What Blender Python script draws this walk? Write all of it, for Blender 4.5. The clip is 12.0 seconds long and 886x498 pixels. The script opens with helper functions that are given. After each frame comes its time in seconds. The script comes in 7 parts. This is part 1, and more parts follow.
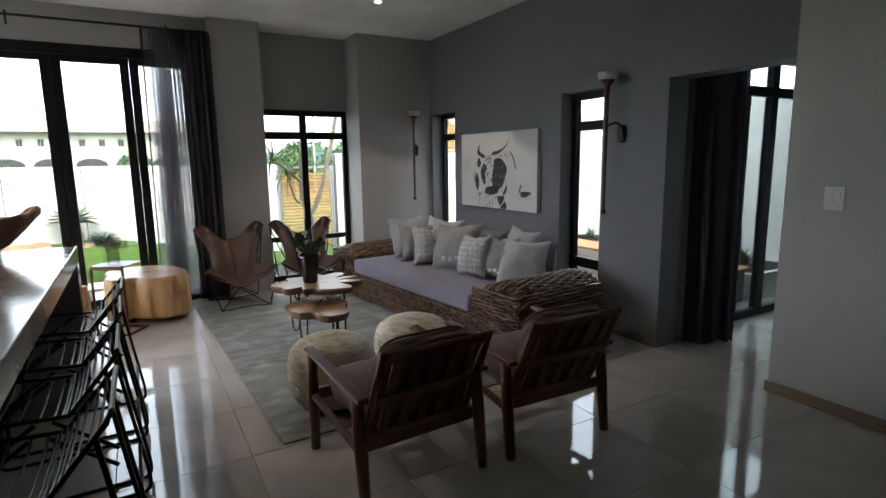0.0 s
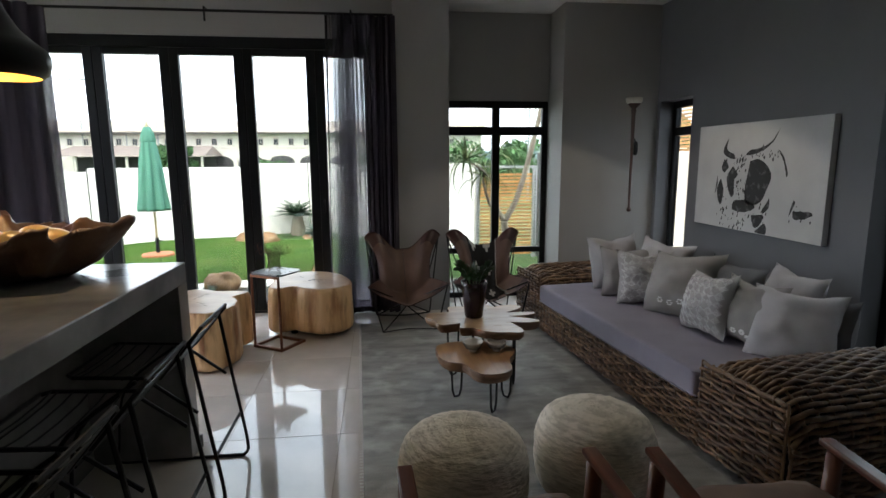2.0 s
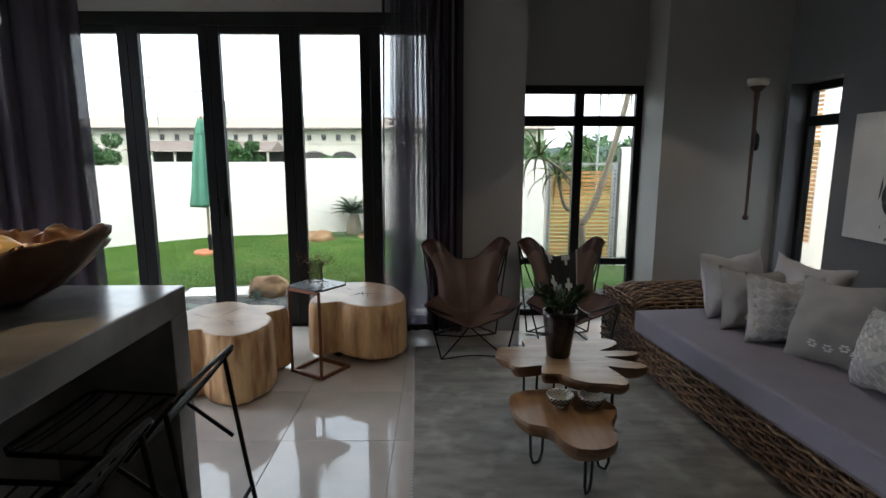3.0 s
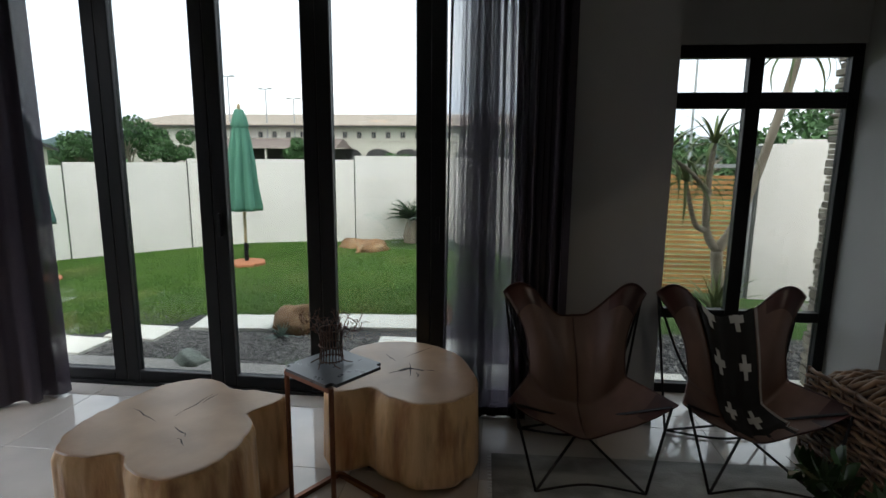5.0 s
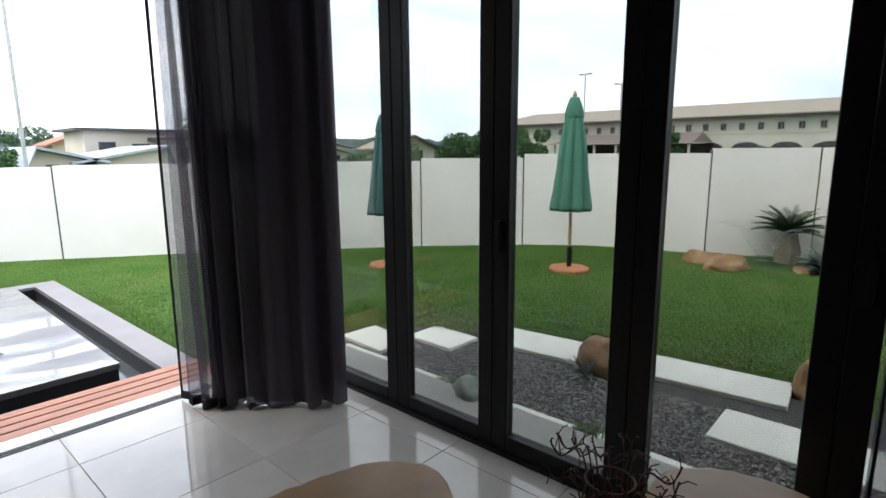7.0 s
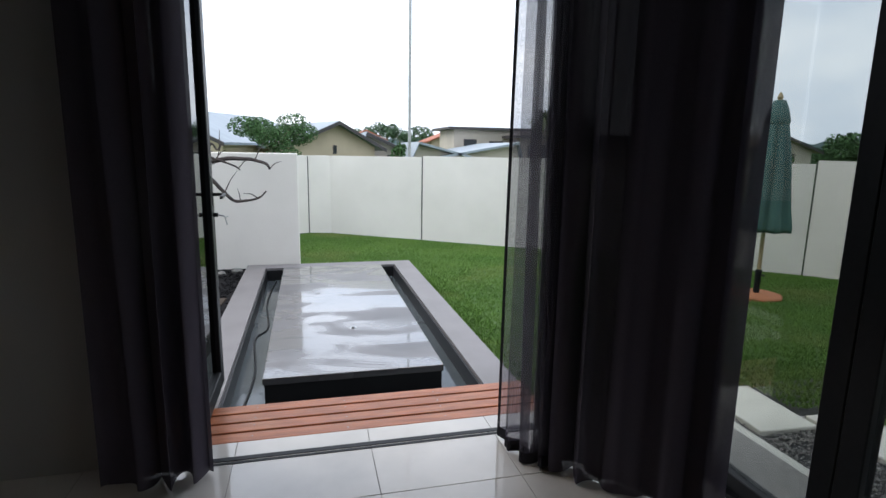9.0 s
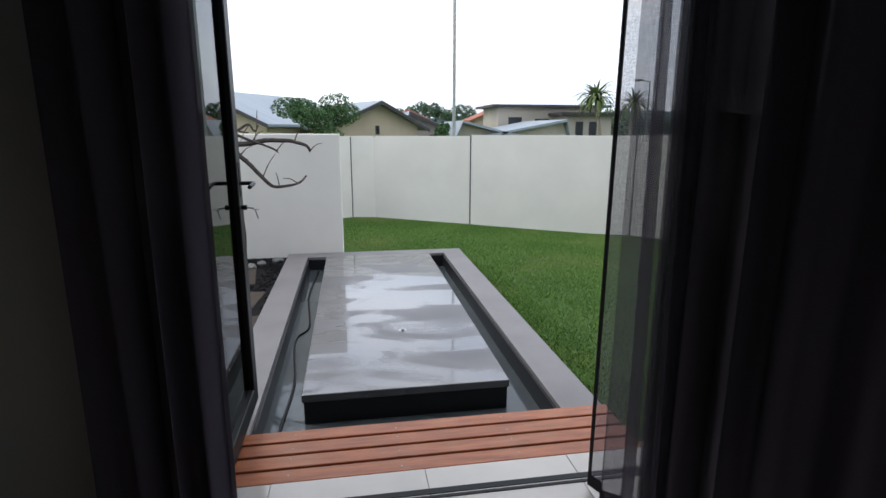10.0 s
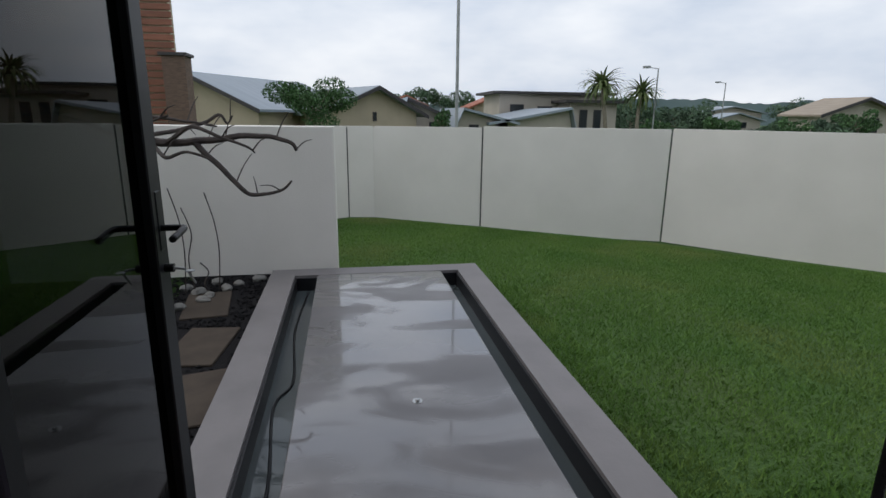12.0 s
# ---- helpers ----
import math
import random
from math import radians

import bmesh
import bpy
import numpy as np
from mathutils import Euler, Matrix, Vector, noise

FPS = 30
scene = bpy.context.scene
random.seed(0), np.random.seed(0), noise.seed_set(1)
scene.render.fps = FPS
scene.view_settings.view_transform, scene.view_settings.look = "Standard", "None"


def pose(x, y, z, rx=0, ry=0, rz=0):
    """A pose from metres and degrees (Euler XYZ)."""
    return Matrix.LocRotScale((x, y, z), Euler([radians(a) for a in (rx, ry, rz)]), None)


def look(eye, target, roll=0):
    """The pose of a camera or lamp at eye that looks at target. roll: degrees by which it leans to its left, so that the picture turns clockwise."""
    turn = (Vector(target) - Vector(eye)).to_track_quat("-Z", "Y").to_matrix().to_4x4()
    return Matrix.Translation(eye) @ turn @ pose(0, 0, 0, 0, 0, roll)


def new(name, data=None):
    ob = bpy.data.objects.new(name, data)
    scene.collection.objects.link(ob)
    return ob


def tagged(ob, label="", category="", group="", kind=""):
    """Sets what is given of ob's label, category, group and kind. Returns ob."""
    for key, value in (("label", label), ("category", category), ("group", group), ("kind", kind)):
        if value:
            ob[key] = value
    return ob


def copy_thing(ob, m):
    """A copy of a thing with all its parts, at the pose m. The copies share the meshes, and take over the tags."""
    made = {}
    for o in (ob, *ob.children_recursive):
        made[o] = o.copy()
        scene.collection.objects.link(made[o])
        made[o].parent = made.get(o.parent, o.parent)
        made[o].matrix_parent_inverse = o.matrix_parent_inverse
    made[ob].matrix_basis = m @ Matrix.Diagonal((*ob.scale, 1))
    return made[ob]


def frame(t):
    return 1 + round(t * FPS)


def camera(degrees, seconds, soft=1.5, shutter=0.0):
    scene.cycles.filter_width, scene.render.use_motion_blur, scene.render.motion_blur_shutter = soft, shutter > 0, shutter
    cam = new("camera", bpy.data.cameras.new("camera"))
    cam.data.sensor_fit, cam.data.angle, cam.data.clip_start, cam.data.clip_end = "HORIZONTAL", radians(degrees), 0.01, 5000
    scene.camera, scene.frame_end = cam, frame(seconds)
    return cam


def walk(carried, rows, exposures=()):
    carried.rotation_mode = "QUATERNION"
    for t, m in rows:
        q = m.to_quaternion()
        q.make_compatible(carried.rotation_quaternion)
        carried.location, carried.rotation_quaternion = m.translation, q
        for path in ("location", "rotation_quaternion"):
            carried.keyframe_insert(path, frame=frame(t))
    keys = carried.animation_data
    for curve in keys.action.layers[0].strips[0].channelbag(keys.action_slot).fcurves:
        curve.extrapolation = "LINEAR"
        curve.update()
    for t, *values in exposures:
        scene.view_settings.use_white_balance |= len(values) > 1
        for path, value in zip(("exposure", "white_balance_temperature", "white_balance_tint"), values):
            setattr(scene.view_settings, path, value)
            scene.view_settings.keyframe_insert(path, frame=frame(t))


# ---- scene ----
cam = camera(78.8, 12.0)
PATH = [
    (0, (0.17, 0.342, 1.478), (1.146, 2.058, 1.151), -0.8),
    (0.5, (0.378, 0.567, 1.48), (1.15, 2.382, 1.146), -0.7),
    (1, (0.589, 0.8, 1.489), (1.131, 2.697, 1.157), -0.5),
    (1.5, (0.727, 1.073, 1.501), (1.098, 3.01, 1.168), -0.4),
    (2, (0.813, 1.407, 1.496), (1.045, 3.367, 1.17), -0.3),
    (2.5, (0.842, 1.803, 1.497), (0.945, 3.773, 1.163), -0.1),
    (3, (0.799, 2.199, 1.478), (0.818, 4.17, 1.141), 0.1),
    (3.2, (0.781, 2.355, 1.476), (0.776, 4.326, 1.137), 0.1),
    (5, (0.638, 3.767, 1.473), (0.43, 5.726, 1.129), 0.5),
    (5.5, (0.61, 4.121, 1.464), (0.19, 6.044, 1.112), 0.7),
    (6, (0.572, 4.431, 1.408), (-0.147, 6.265, 1.06), 0.1),
    (6.5, (0.462, 4.691, 1.4), (-0.546, 6.382, 1.048), -0.3),
    (7, (0.371, 4.864, 1.426), (-0.941, 6.33, 1.069), -0.4),
    (7.5, (0.228, 4.959, 1.435), (-1.342, 6.146, 1.08), -0.2),
    (9.5, (-0.77, 5.216, 1.341), (-2.696, 5.583, 0.948), 0.7),
    (10, (-1.038, 5.189, 1.342), (-2.963, 5.514, 0.907), 0.1),
    (10.5, (-1.294, 5.156, 1.342), (-3.214, 5.472, 0.879), 0.3),
    (11, (-1.58, 5.145, 1.347), (-3.498, 5.462, 0.876), 0.4),
    (11.5, (-1.858, 5.143, 1.37), (-3.774, 5.465, 0.895), 0.5),
    (12, (-2.088, 5.184, 1.401), (-3.999, 5.524, 0.918), 0.7),
]
walk_rows = [(t, look(eye, target, roll)) for t, eye, target, roll in PATH]
EXPOSURES = [(0.0, 3.58, 6370, 11), (1.5, 3.28, 6320, 10), (3.0, 2.76, 6330, 10), (5.0, 1.92, 6400, 10), (6.5, 1.65, 6480, 9), (7.5, 1.28, 6250, 11), (9.5, 0.55, 6250, 10), (10.5, 0.2, 6320, 11), (12.0, -0.42, 6350, 10)]
walk(cam, walk_rows, EXPOSURES)

# ---- sky and sun ----
SUN_EL, SUN_AZ = 50.0, 200.0
world = bpy.data.worlds.new("overcast_sky")
scene.world = world
world.use_nodes = True
wn, wl = world.node_tree.nodes, world.node_tree.links
wn.clear()
w_out = wn.new("ShaderNodeOutputWorld")
w_bg = wn.new("ShaderNodeBackground")
w_bg.inputs["Strength"].default_value = 0.15
w_sky = wn.new("ShaderNodeTexSky")
w_sky.sky_type = "NISHITA"
w_sky.sun_disc = False
w_sky.sun_elevation, w_sky.sun_rotation = radians(SUN_EL), radians(SUN_AZ)
w_sky.dust_density, w_sky.air_density, w_sky.ozone_density = 6.0, 1.0, 1.0
w_tc = wn.new("ShaderNodeTexCoord")
w_map = wn.new("ShaderNodeMapping")
w_map.inputs["Scale"].default_value = (2.2, 2.2, 6.0)
w_noise = wn.new("ShaderNodeTexNoise")
w_noise.inputs["Scale"].default_value = 1.3
w_noise.inputs["Detail"].default_value = 5.0
w_noise.inputs["Roughness"].default_value = 0.55
w_ramp = wn.new("ShaderNodeValToRGB")
w_ramp.color_ramp.elements[0].position, w_ramp.color_ramp.elements[0].color = 0.32, (5.6, 6.3, 7.4, 1)
w_ramp.color_ramp.elements[1].position, w_ramp.color_ramp.elements[1].color = 0.68, (8.9, 9.1, 9.4, 1)
w_mix = wn.new("ShaderNodeMix")
w_mix.data_type = "RGBA"
w_mix.inputs["Factor"].default_value = 0.88
wl.new(w_tc.outputs["Generated"], w_map.inputs["Vector"])
wl.new(w_map.outputs["Vector"], w_noise.inputs["Vector"])
wl.new(w_noise.outputs["Fac"], w_ramp.inputs["Fac"])
wl.new(w_sky.outputs["Color"], w_mix.inputs["A"])
wl.new(w_ramp.outputs["Color"], w_mix.inputs["B"])
wl.new(w_mix.outputs["Result"], w_bg.inputs["Color"])
wl.new(w_bg.outputs["Background"], w_out.inputs["Surface"])

sun = new("sun", bpy.data.lights.new("sun", "SUN"))
sun.data.energy, sun.data.angle, sun.data.color = 0.8, radians(25), (1.0, 0.96, 0.9)
az, el = radians(SUN_AZ), radians(SUN_EL)
sun_way = Vector((math.sin(az) * math.cos(el), math.cos(az) * math.cos(el), math.sin(el)))
sun.matrix_world = look(sun_way * 50, (0, 0, 0))


# ---- helpers for shapes ----
def thing(name, label, category, at=(0, 0, 0), turn=0.0, group=""):
    ob = new(name)
    ob.empty_display_size = 0.1
    ob.matrix_world = pose(*at, 0, 0, turn)
    return tagged(ob, label, category, group)


def structure(name, label="", category=""):
    ob = new(name)
    ob.empty_display_size = 0.1
    return tagged(ob, label, category, kind="structure")


def part(name, bm, material, parent=None, label="", kind="", smooth=False, category=""):
    me = bpy.data.meshes.new(name)
    bm.to_mesh(me)
    bm.free()
    if smooth:
        me.polygons.foreach_set("use_smooth", [True] * len(me.polygons))
    me.materials.append(material)
    ob = new(name, me)
    ob.parent = parent
    return tagged(ob, label, category, kind=kind)


def raw(name, verts, faces, material, parent=None, label="", kind="", smooth=False, category=""):
    me = bpy.data.meshes.new(name)
    me.from_pydata(verts, [], faces)
    if smooth:
        me.polygons.foreach_set("use_smooth", [True] * len(me.polygons))
    me.materials.append(material)
    ob = new(name, me)
    ob.parent = parent
    return tagged(ob, label, category, kind=kind)


def B(*boxes, bevel=0.0, seg=2):
    """A bmesh of boxes (x0, x1, y0, y1, z0, z1)."""
    bm = bmesh.new()
    for x0, x1, y0, y1, z0, z1 in boxes:
        r = bmesh.ops.create_cube(bm, size=1, matrix=Matrix.Translation(((x0 + x1) / 2, (y0 + y1) / 2, (z0 + z1) / 2)) @ Matrix.Diagonal((abs(x1 - x0), abs(y1 - y0), abs(z1 - z0), 1)))
    if bevel:
        bmesh.ops.bevel(bm, geom=list(bm.edges), offset=bevel, segments=seg, profile=0.5, affect="EDGES")
    return bm


def tube(bm, pts, r, seg=8, caps=True):
    """A round rod along points; r may be a number or one for each point."""
    pts = [Vector(p) for p in pts]
    rs = r if isinstance(r, (list, tuple)) else [r] * len(pts)
    rings, side = [], None
    for i, p in enumerate(pts):
        a, b = pts[max(i - 1, 0)], pts[min(i + 1, len(pts) - 1)]
        way = (b - a).normalized()
        if side is None:
            side = way.orthogonal().normalized()
        side = (side - way * side.dot(way))
        side = side.normalized() if side.length > 1e-6 else way.orthogonal().normalized()
        up = way.cross(side)
        rings.append([bm.verts.new(p + (side * math.cos(2 * math.pi * k / seg) + up * math.sin(2 * math.pi * k / seg)) * rs[i]) for k in range(seg)])
    for a, b in zip(rings, rings[1:]):
        for k in range(seg):
            bm.faces.new((a[k], a[(k + 1) % seg], b[(k + 1) % seg], b[k]))
    if caps:
        bm.faces.new(rings[0][::-1])
        bm.faces.new(rings[-1])
    return bm


def smooth_path(pts, n=6):
    """Catmull-Rom through the points."""
    p = [Vector(q) for q in pts]
    p = [p[0]] + p + [p[-1]]
    out = []
    for i in range(1, len(p) - 2):
        for k in range(n):
            t = k / n
            out.append(0.5 * (2 * p[i] + (p[i + 1] - p[i - 1]) * t + (2 * p[i - 1] - 5 * p[i] + 4 * p[i + 1] - p[i + 2]) * t * t + (3 * p[i] - 3 * p[i + 1] + p[i + 2] - p[i - 1]) * t ** 3))
    out.append(p[-2])
    return out


def lathe(bm, profile, seg=32, at=(0, 0, 0), wobble=None):
    """Turns (radius, z) pairs about the z axis; wobble(angle, z) scales the radius."""
    rings = []
    for r, z in profile:
        rings.append([bm.verts.new((at[0] + r * (wobble(a, z) if wobble else 1) * math.cos(a), at[1] + r * (wobble(a, z) if wobble else 1) * math.sin(a), at[2] + z)) for a in [2 * math.pi * k / seg for k in range(seg)]])
    for a, b in zip(rings, rings[1:]):
        for k in range(seg):
            bm.faces.new((a[k], a[(k + 1) % seg], b[(k + 1) % seg], b[k]))
    bm.faces.new(rings[0][::-1])
    bm.faces.new(rings[-1])
    return bm


def shift(bm, m):
    bmesh.ops.transform(bm, matrix=m, verts=list(bm.verts))
    return bm


# ---- materials ----
def material(name, base=(0.5, 0.5, 0.5), rough=0.6, metal=0.0, second=None, scale=6.0, stretch=(1, 1, 1), detail=4.0, contrast=(0.35, 0.65), bump=0.0, bump_scale=40.0, bump_stretch=None, rough_var=0.0, coat=0.0, island=0.0, obj_var=0.0, spec=0.5, stains=0.0, stain_scale=1.2, stain_color=None, stain_stretch=(1, 1, 1)):
    m = bpy.data.materials.new(name)
    m.use_nodes = True
    n, l = m.node_tree.nodes, m.node_tree.links
    bsdf = n["Principled BSDF"]
    bsdf.inputs["Roughness"].default_value, bsdf.inputs["Metallic"].default_value = rough, metal
    bsdf.inputs["Specular IOR Level"].default_value = spec
    if coat:
        bsdf.inputs["Coat Weight"].default_value, bsdf.inputs["Coat Roughness"].default_value = coat, 0.08
    tc = n.new("ShaderNodeTexCoord")

    def noise_node(sc, st, det=4.0):
        mp = n.new("ShaderNodeMapping")
        mp.inputs["Scale"].default_value = st
        l.new(tc.outputs["Object"], mp.inputs["Vector"])
        t = n.new("ShaderNodeTexNoise")
        t.inputs["Scale"].default_value, t.inputs["Detail"].default_value = sc, det
        l.new(mp.outputs["Vector"], t.inputs["Vector"])
        return t

    rgba = (*base, 1)
    color = None
    first = noise_node(scale, stretch, detail)
    ramp = n.new("ShaderNodeValToRGB")
    ramp.color_ramp.elements[0].position, ramp.color_ramp.elements[1].position = contrast
    sec = second or tuple(c * 0.82 for c in base)
    ramp.color_ramp.elements[0].color, ramp.color_ramp.elements[1].color = (*sec, 1), rgba
    l.new(first.outputs["Fac"], ramp.inputs["Fac"])
    color = ramp.outputs["Color"]
    if stains:
        sn = noise_node(stain_scale, stain_stretch, 6.0)
        sr = n.new("ShaderNodeMapRange")
        sr.inputs["From Min"].default_value, sr.inputs["From Max"].default_value = 0.52, 0.72
        sr.inputs["To Max"].default_value = stains
        l.new(sn.outputs["Fac"], sr.inputs["Value"])
        mx = n.new("ShaderNodeMix")
        mx.data_type = "RGBA"
        l.new(sr.outputs["Result"], mx.inputs["Factor"])
        l.new(color, mx.inputs["A"])
        mx.inputs["B"].default_value = (*(stain_color or tuple(c * 0.55 for c in base)), 1)
        color = mx.outputs["Result"]
    for kind, amount in (("island", island), ("object", obj_var)):
        if amount:
            if kind == "island":
                src = n.new("ShaderNodeNewGeometry").outputs["Random Per Island"]
            else:
                src = n.new("ShaderNodeObjectInfo").outputs["Random"]
            mr = n.new("ShaderNodeMapRange")
            mr.inputs["To Min"].default_value, mr.inputs["To Max"].default_value = 1 - amount, 1 + amount
            l.new(src, mr.inputs["Value"])
            hsv = n.new("ShaderNodeHueSaturation")
            l.new(mr.outputs["Result"], hsv.inputs["Value"])
            l.new(color, hsv.inputs["Color"])
            color = hsv.outputs["Color"]
    l.new(color, bsdf.inputs["Base Color"])
    if rough_var:
        rn = noise_node(scale * 2.3, stretch)
        rr = n.new("ShaderNodeMapRange")
        rr.inputs["To Min"].default_value, rr.inputs["To Max"].default_value = max(rough - rough_var, 0.02), rough + rough_var
        l.new(rn.outputs["Fac"], rr.inputs["Value"])
        l.new(rr.outputs["Result"], bsdf.inputs["Roughness"])
    if bump:
        bn = noise_node(bump_scale, bump_stretch or (1, 1, 1), 5.0)
        bp = n.new("ShaderNodeBump")
        bp.inputs["Strength"].default_value, bp.inputs["Distance"].default_value = 1.0, bump
        l.new(bn.outputs["Fac"], bp.inputs["Height"])
        l.new(bp.outputs["Normal"], bsdf.inputs["Normal"])
    return m


def glass_material(name, tint=(0.93, 0.96, 0.95), ior=1.45):
    m = bpy.data.materials.new(name)
    m.use_nodes = True
    n, l = m.node_tree.nodes, m.node_tree.links
    n.clear()
    out, mix = n.new("ShaderNodeOutputMaterial"), n.new("ShaderNodeMixShader")
    tr, gl, fr = n.new("ShaderNodeBsdfTransparent"), n.new("ShaderNodeBsdfGlossy"), n.new("ShaderNodeLayerWeight")
    pw, mr = n.new("ShaderNodeMath"), n.new("ShaderNodeMapRange")
    pw.operation = "POWER"
    pw.inputs[1].default_value = 5.0
    f0 = ((ior - 1) / (ior + 1)) ** 2
    mr.inputs["To Min"].default_value, mr.inputs["To Max"].default_value = f0, 1.0
    fr.inputs["Blend"].default_value = 0.5
    tr.inputs["Color"].default_value = (*tint, 1)
    gl.inputs["Roughness"].default_value = 0.0
    l.new(fr.outputs["Facing"], pw.inputs[0])
    l.new(pw.outputs["Value"], mr.inputs["Value"])
    l.new(mr.outputs["Result"], mix.inputs["Fac"])
    l.new(tr.outputs["BSDF"], mix.inputs[1])
    l.new(gl.outputs["BSDF"], mix.inputs[2])
    l.new(mix.outputs["Shader"], out.inputs["Surface"])
    return m


def cloth_material(name, base, see=0.3, weave=900.0, light=0.35):
    """A loose weave: threads that scatter light, with holes between them."""
    m = bpy.data.materials.new(name)
    m.use_nodes = True
    n, l = m.node_tree.nodes, m.node_tree.links
    n.clear()
    out, mix, mix2 = n.new("ShaderNodeOutputMaterial"), n.new("ShaderNodeMixShader"), n.new("ShaderNodeMixShader")
    tr, df, tl = n.new("ShaderNodeBsdfTransparent"), n.new("ShaderNodeBsdfDiffuse"), n.new("ShaderNodeBsdfTranslucent")
    df.inputs["Color"].default_value = (*base, 1)
    tl.inputs["Color"].default_value = (*[c * 1.3 for c in base], 1)
    mix2.inputs["Fac"].default_value = light
    tc, mp, ns, mr = n.new("ShaderNodeTexCoord"), n.new("ShaderNodeMapping"), n.new("ShaderNodeTexNoise"), n.new("ShaderNodeMapRange")
    mp.inputs["Scale"].default_value = (1, 1, 0.12)
    ns.inputs["Scale"].default_value = weave
    ns.inputs["Detail"].default_value = 2
    mp2, ns2, ad = n.new("ShaderNodeMapping"), n.new("ShaderNodeTexNoise"), n.new("ShaderNodeMath")
    mp2.inputs["Scale"].default_value = (0.1, 0.1, 1)
    ns2.inputs["Scale"].default_value = weave
    ad.operation = "ADD"
    l.new(tc.outputs["Object"], mp.inputs["Vector"])
    l.new(tc.outputs["Object"], mp2.inputs["Vector"])
    l.new(mp.outputs["Vector"], ns.inputs["Vector"])
    l.new(mp2.outputs["Vector"], ns2.inputs["Vector"])
    l.new(ns.outputs["Fac"], ad.inputs[0])
    l.new(ns2.outputs["Fac"], ad.inputs[1])
    mr.inputs["From Min"].default_value, mr.inputs["From Max"].default_value = 0.75, 1.25
    mr.inputs["To Min"].default_value, mr.inputs["To Max"].default_value = max(see - 0.1, 0), see + 0.1
    l.new(ad.outputs["Value"], mr.inputs["Value"])
    l.new(mr.outputs["Result"], mix.inputs["Fac"])
    l.new(df.outputs["BSDF"], mix2.inputs[1])
    l.new(tl.outputs["BSDF"], mix2.inputs[2])
    l.new(mix2.outputs["Shader"], mix.inputs[1])
    l.new(tr.outputs["BSDF"], mix.inputs[2])
    l.new(mix.outputs["Shader"], out.inputs["Surface"])
    return m


M_TILE = material("porcelain_tile", (0.6, 0.56, 0.52), 0.055, spec=0.95, second=(0.5, 0.467, 0.435), scale=2.5, detail=6, obj_var=0.03, rough_var=0.03, bump=0.0002, bump_scale=3.0)
M_GROUT = material("grout", (0.34, 0.32, 0.29), 0.85, scale=30, bump=0.0005)
M_WALL = material("white_wall_paint", (0.5, 0.495, 0.475), 0.7, second=(0.47, 0.465, 0.445), scale=1.4, bump=0.0008, bump_scale=120)
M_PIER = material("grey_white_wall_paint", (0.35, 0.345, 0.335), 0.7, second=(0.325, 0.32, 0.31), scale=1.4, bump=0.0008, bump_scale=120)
M_DARKWALL = material("charcoal_wall_paint", (0.16, 0.166, 0.181), 0.6, second=(0.146, 0.152, 0.166), scale=1.8, bump=0.0008, bump_scale=140)
M_CEIL = material("ceiling_paint", (0.84, 0.83, 0.81), 0.8, scale=1.5, bump=0.0003, bump_scale=90)
M_SKIRT = material("tan_skirting", (0.3, 0.22, 0.14), 0.4, scale=9, stretch=(1, 1, 8))
M_FRAME = material("black_aluminium", (0.01, 0.011, 0.013), 0.42, metal=0.0, spec=0.22, scale=60, bump=0.0002, bump_scale=300)
M_GLASS = glass_material("lightly_tinted_glass", (0.62, 0.635, 0.625))
# tint stands in for shade beyond the passage screen, dimming the view
M_GLASS_DIM = glass_material("view_dimming_glass", (0.46, 0.5, 0.5), 1.5)
M_GLASS_DARK = glass_material("tinted_glass", (0.17, 0.195, 0.19), 1.5)
M_ROD = material("black_steel", (0.015, 0.015, 0.016), 0.4, metal=0.6, scale=50, rough_var=0.1)
M_DRAPE = cloth_material("charcoal_drape", (0.076, 0.067, 0.085), 0.0, 500, 0.12)
M_SHEER = cloth_material("charcoal_sheer", (0.11, 0.1, 0.125), 0.45, 420, 0.5)
M_HEM = cloth_material("charcoal_hem", (0.03, 0.029, 0.034), 0.0, 500, 0.1)
M_CONC = material("polished_concrete", (0.33, 0.315, 0.305), 0.14, spec=0.7, second=(0.2, 0.197, 0.197), scale=4, detail=8, rough_var=0.05, bump=0.0004, bump_scale=14)
M_DARKPANEL = material("dark_laminate", (0.22, 0.21, 0.205), 0.2, scale=8)
M_STUMP_SIDE = material("peeled_log_side", (0.72, 0.48, 0.25), 0.42, second=(0.42, 0.22, 0.09), scale=5, stretch=(2.2, 2.2, 0.45), detail=9, contrast=(0.36, 0.56), bump=0.013, bump_scale=20, bump_stretch=(1, 1, 0.18), stains=0.8, stain_scale=9, stain_color=(0.2, 0.075, 0.03), stain_stretch=(1.5, 1.5, 0.32))
M_STUMP_TOP = material("sawn_log_top", (0.43, 0.275, 0.155), 0.36, second=(0.29, 0.175, 0.095), scale=3.5, stretch=(1, 1, 1), detail=10, rough_var=0.08, bump=0.0006, bump_scale=60, stains=0.3, stain_scale=5)
M_CRACK = material("wood_crack", (0.02, 0.012, 0.008), 0.8)
M_TEAK = material("teak_slab", (0.36, 0.2, 0.09), 0.32, second=(0.24, 0.12, 0.05), scale=3, stretch=(6, 1, 6), detail=8, rough_var=0.08, bump=0.0008, bump_scale=30, bump_stretch=(6, 1, 6))
M_PALETEAK = material("pale_teak_slab", (0.43, 0.29, 0.165), 0.3, second=(0.3, 0.18, 0.095), scale=3, stretch=(1, 5, 5), detail=8, rough_var=0.08, bump=0.0008, bump_scale=30)
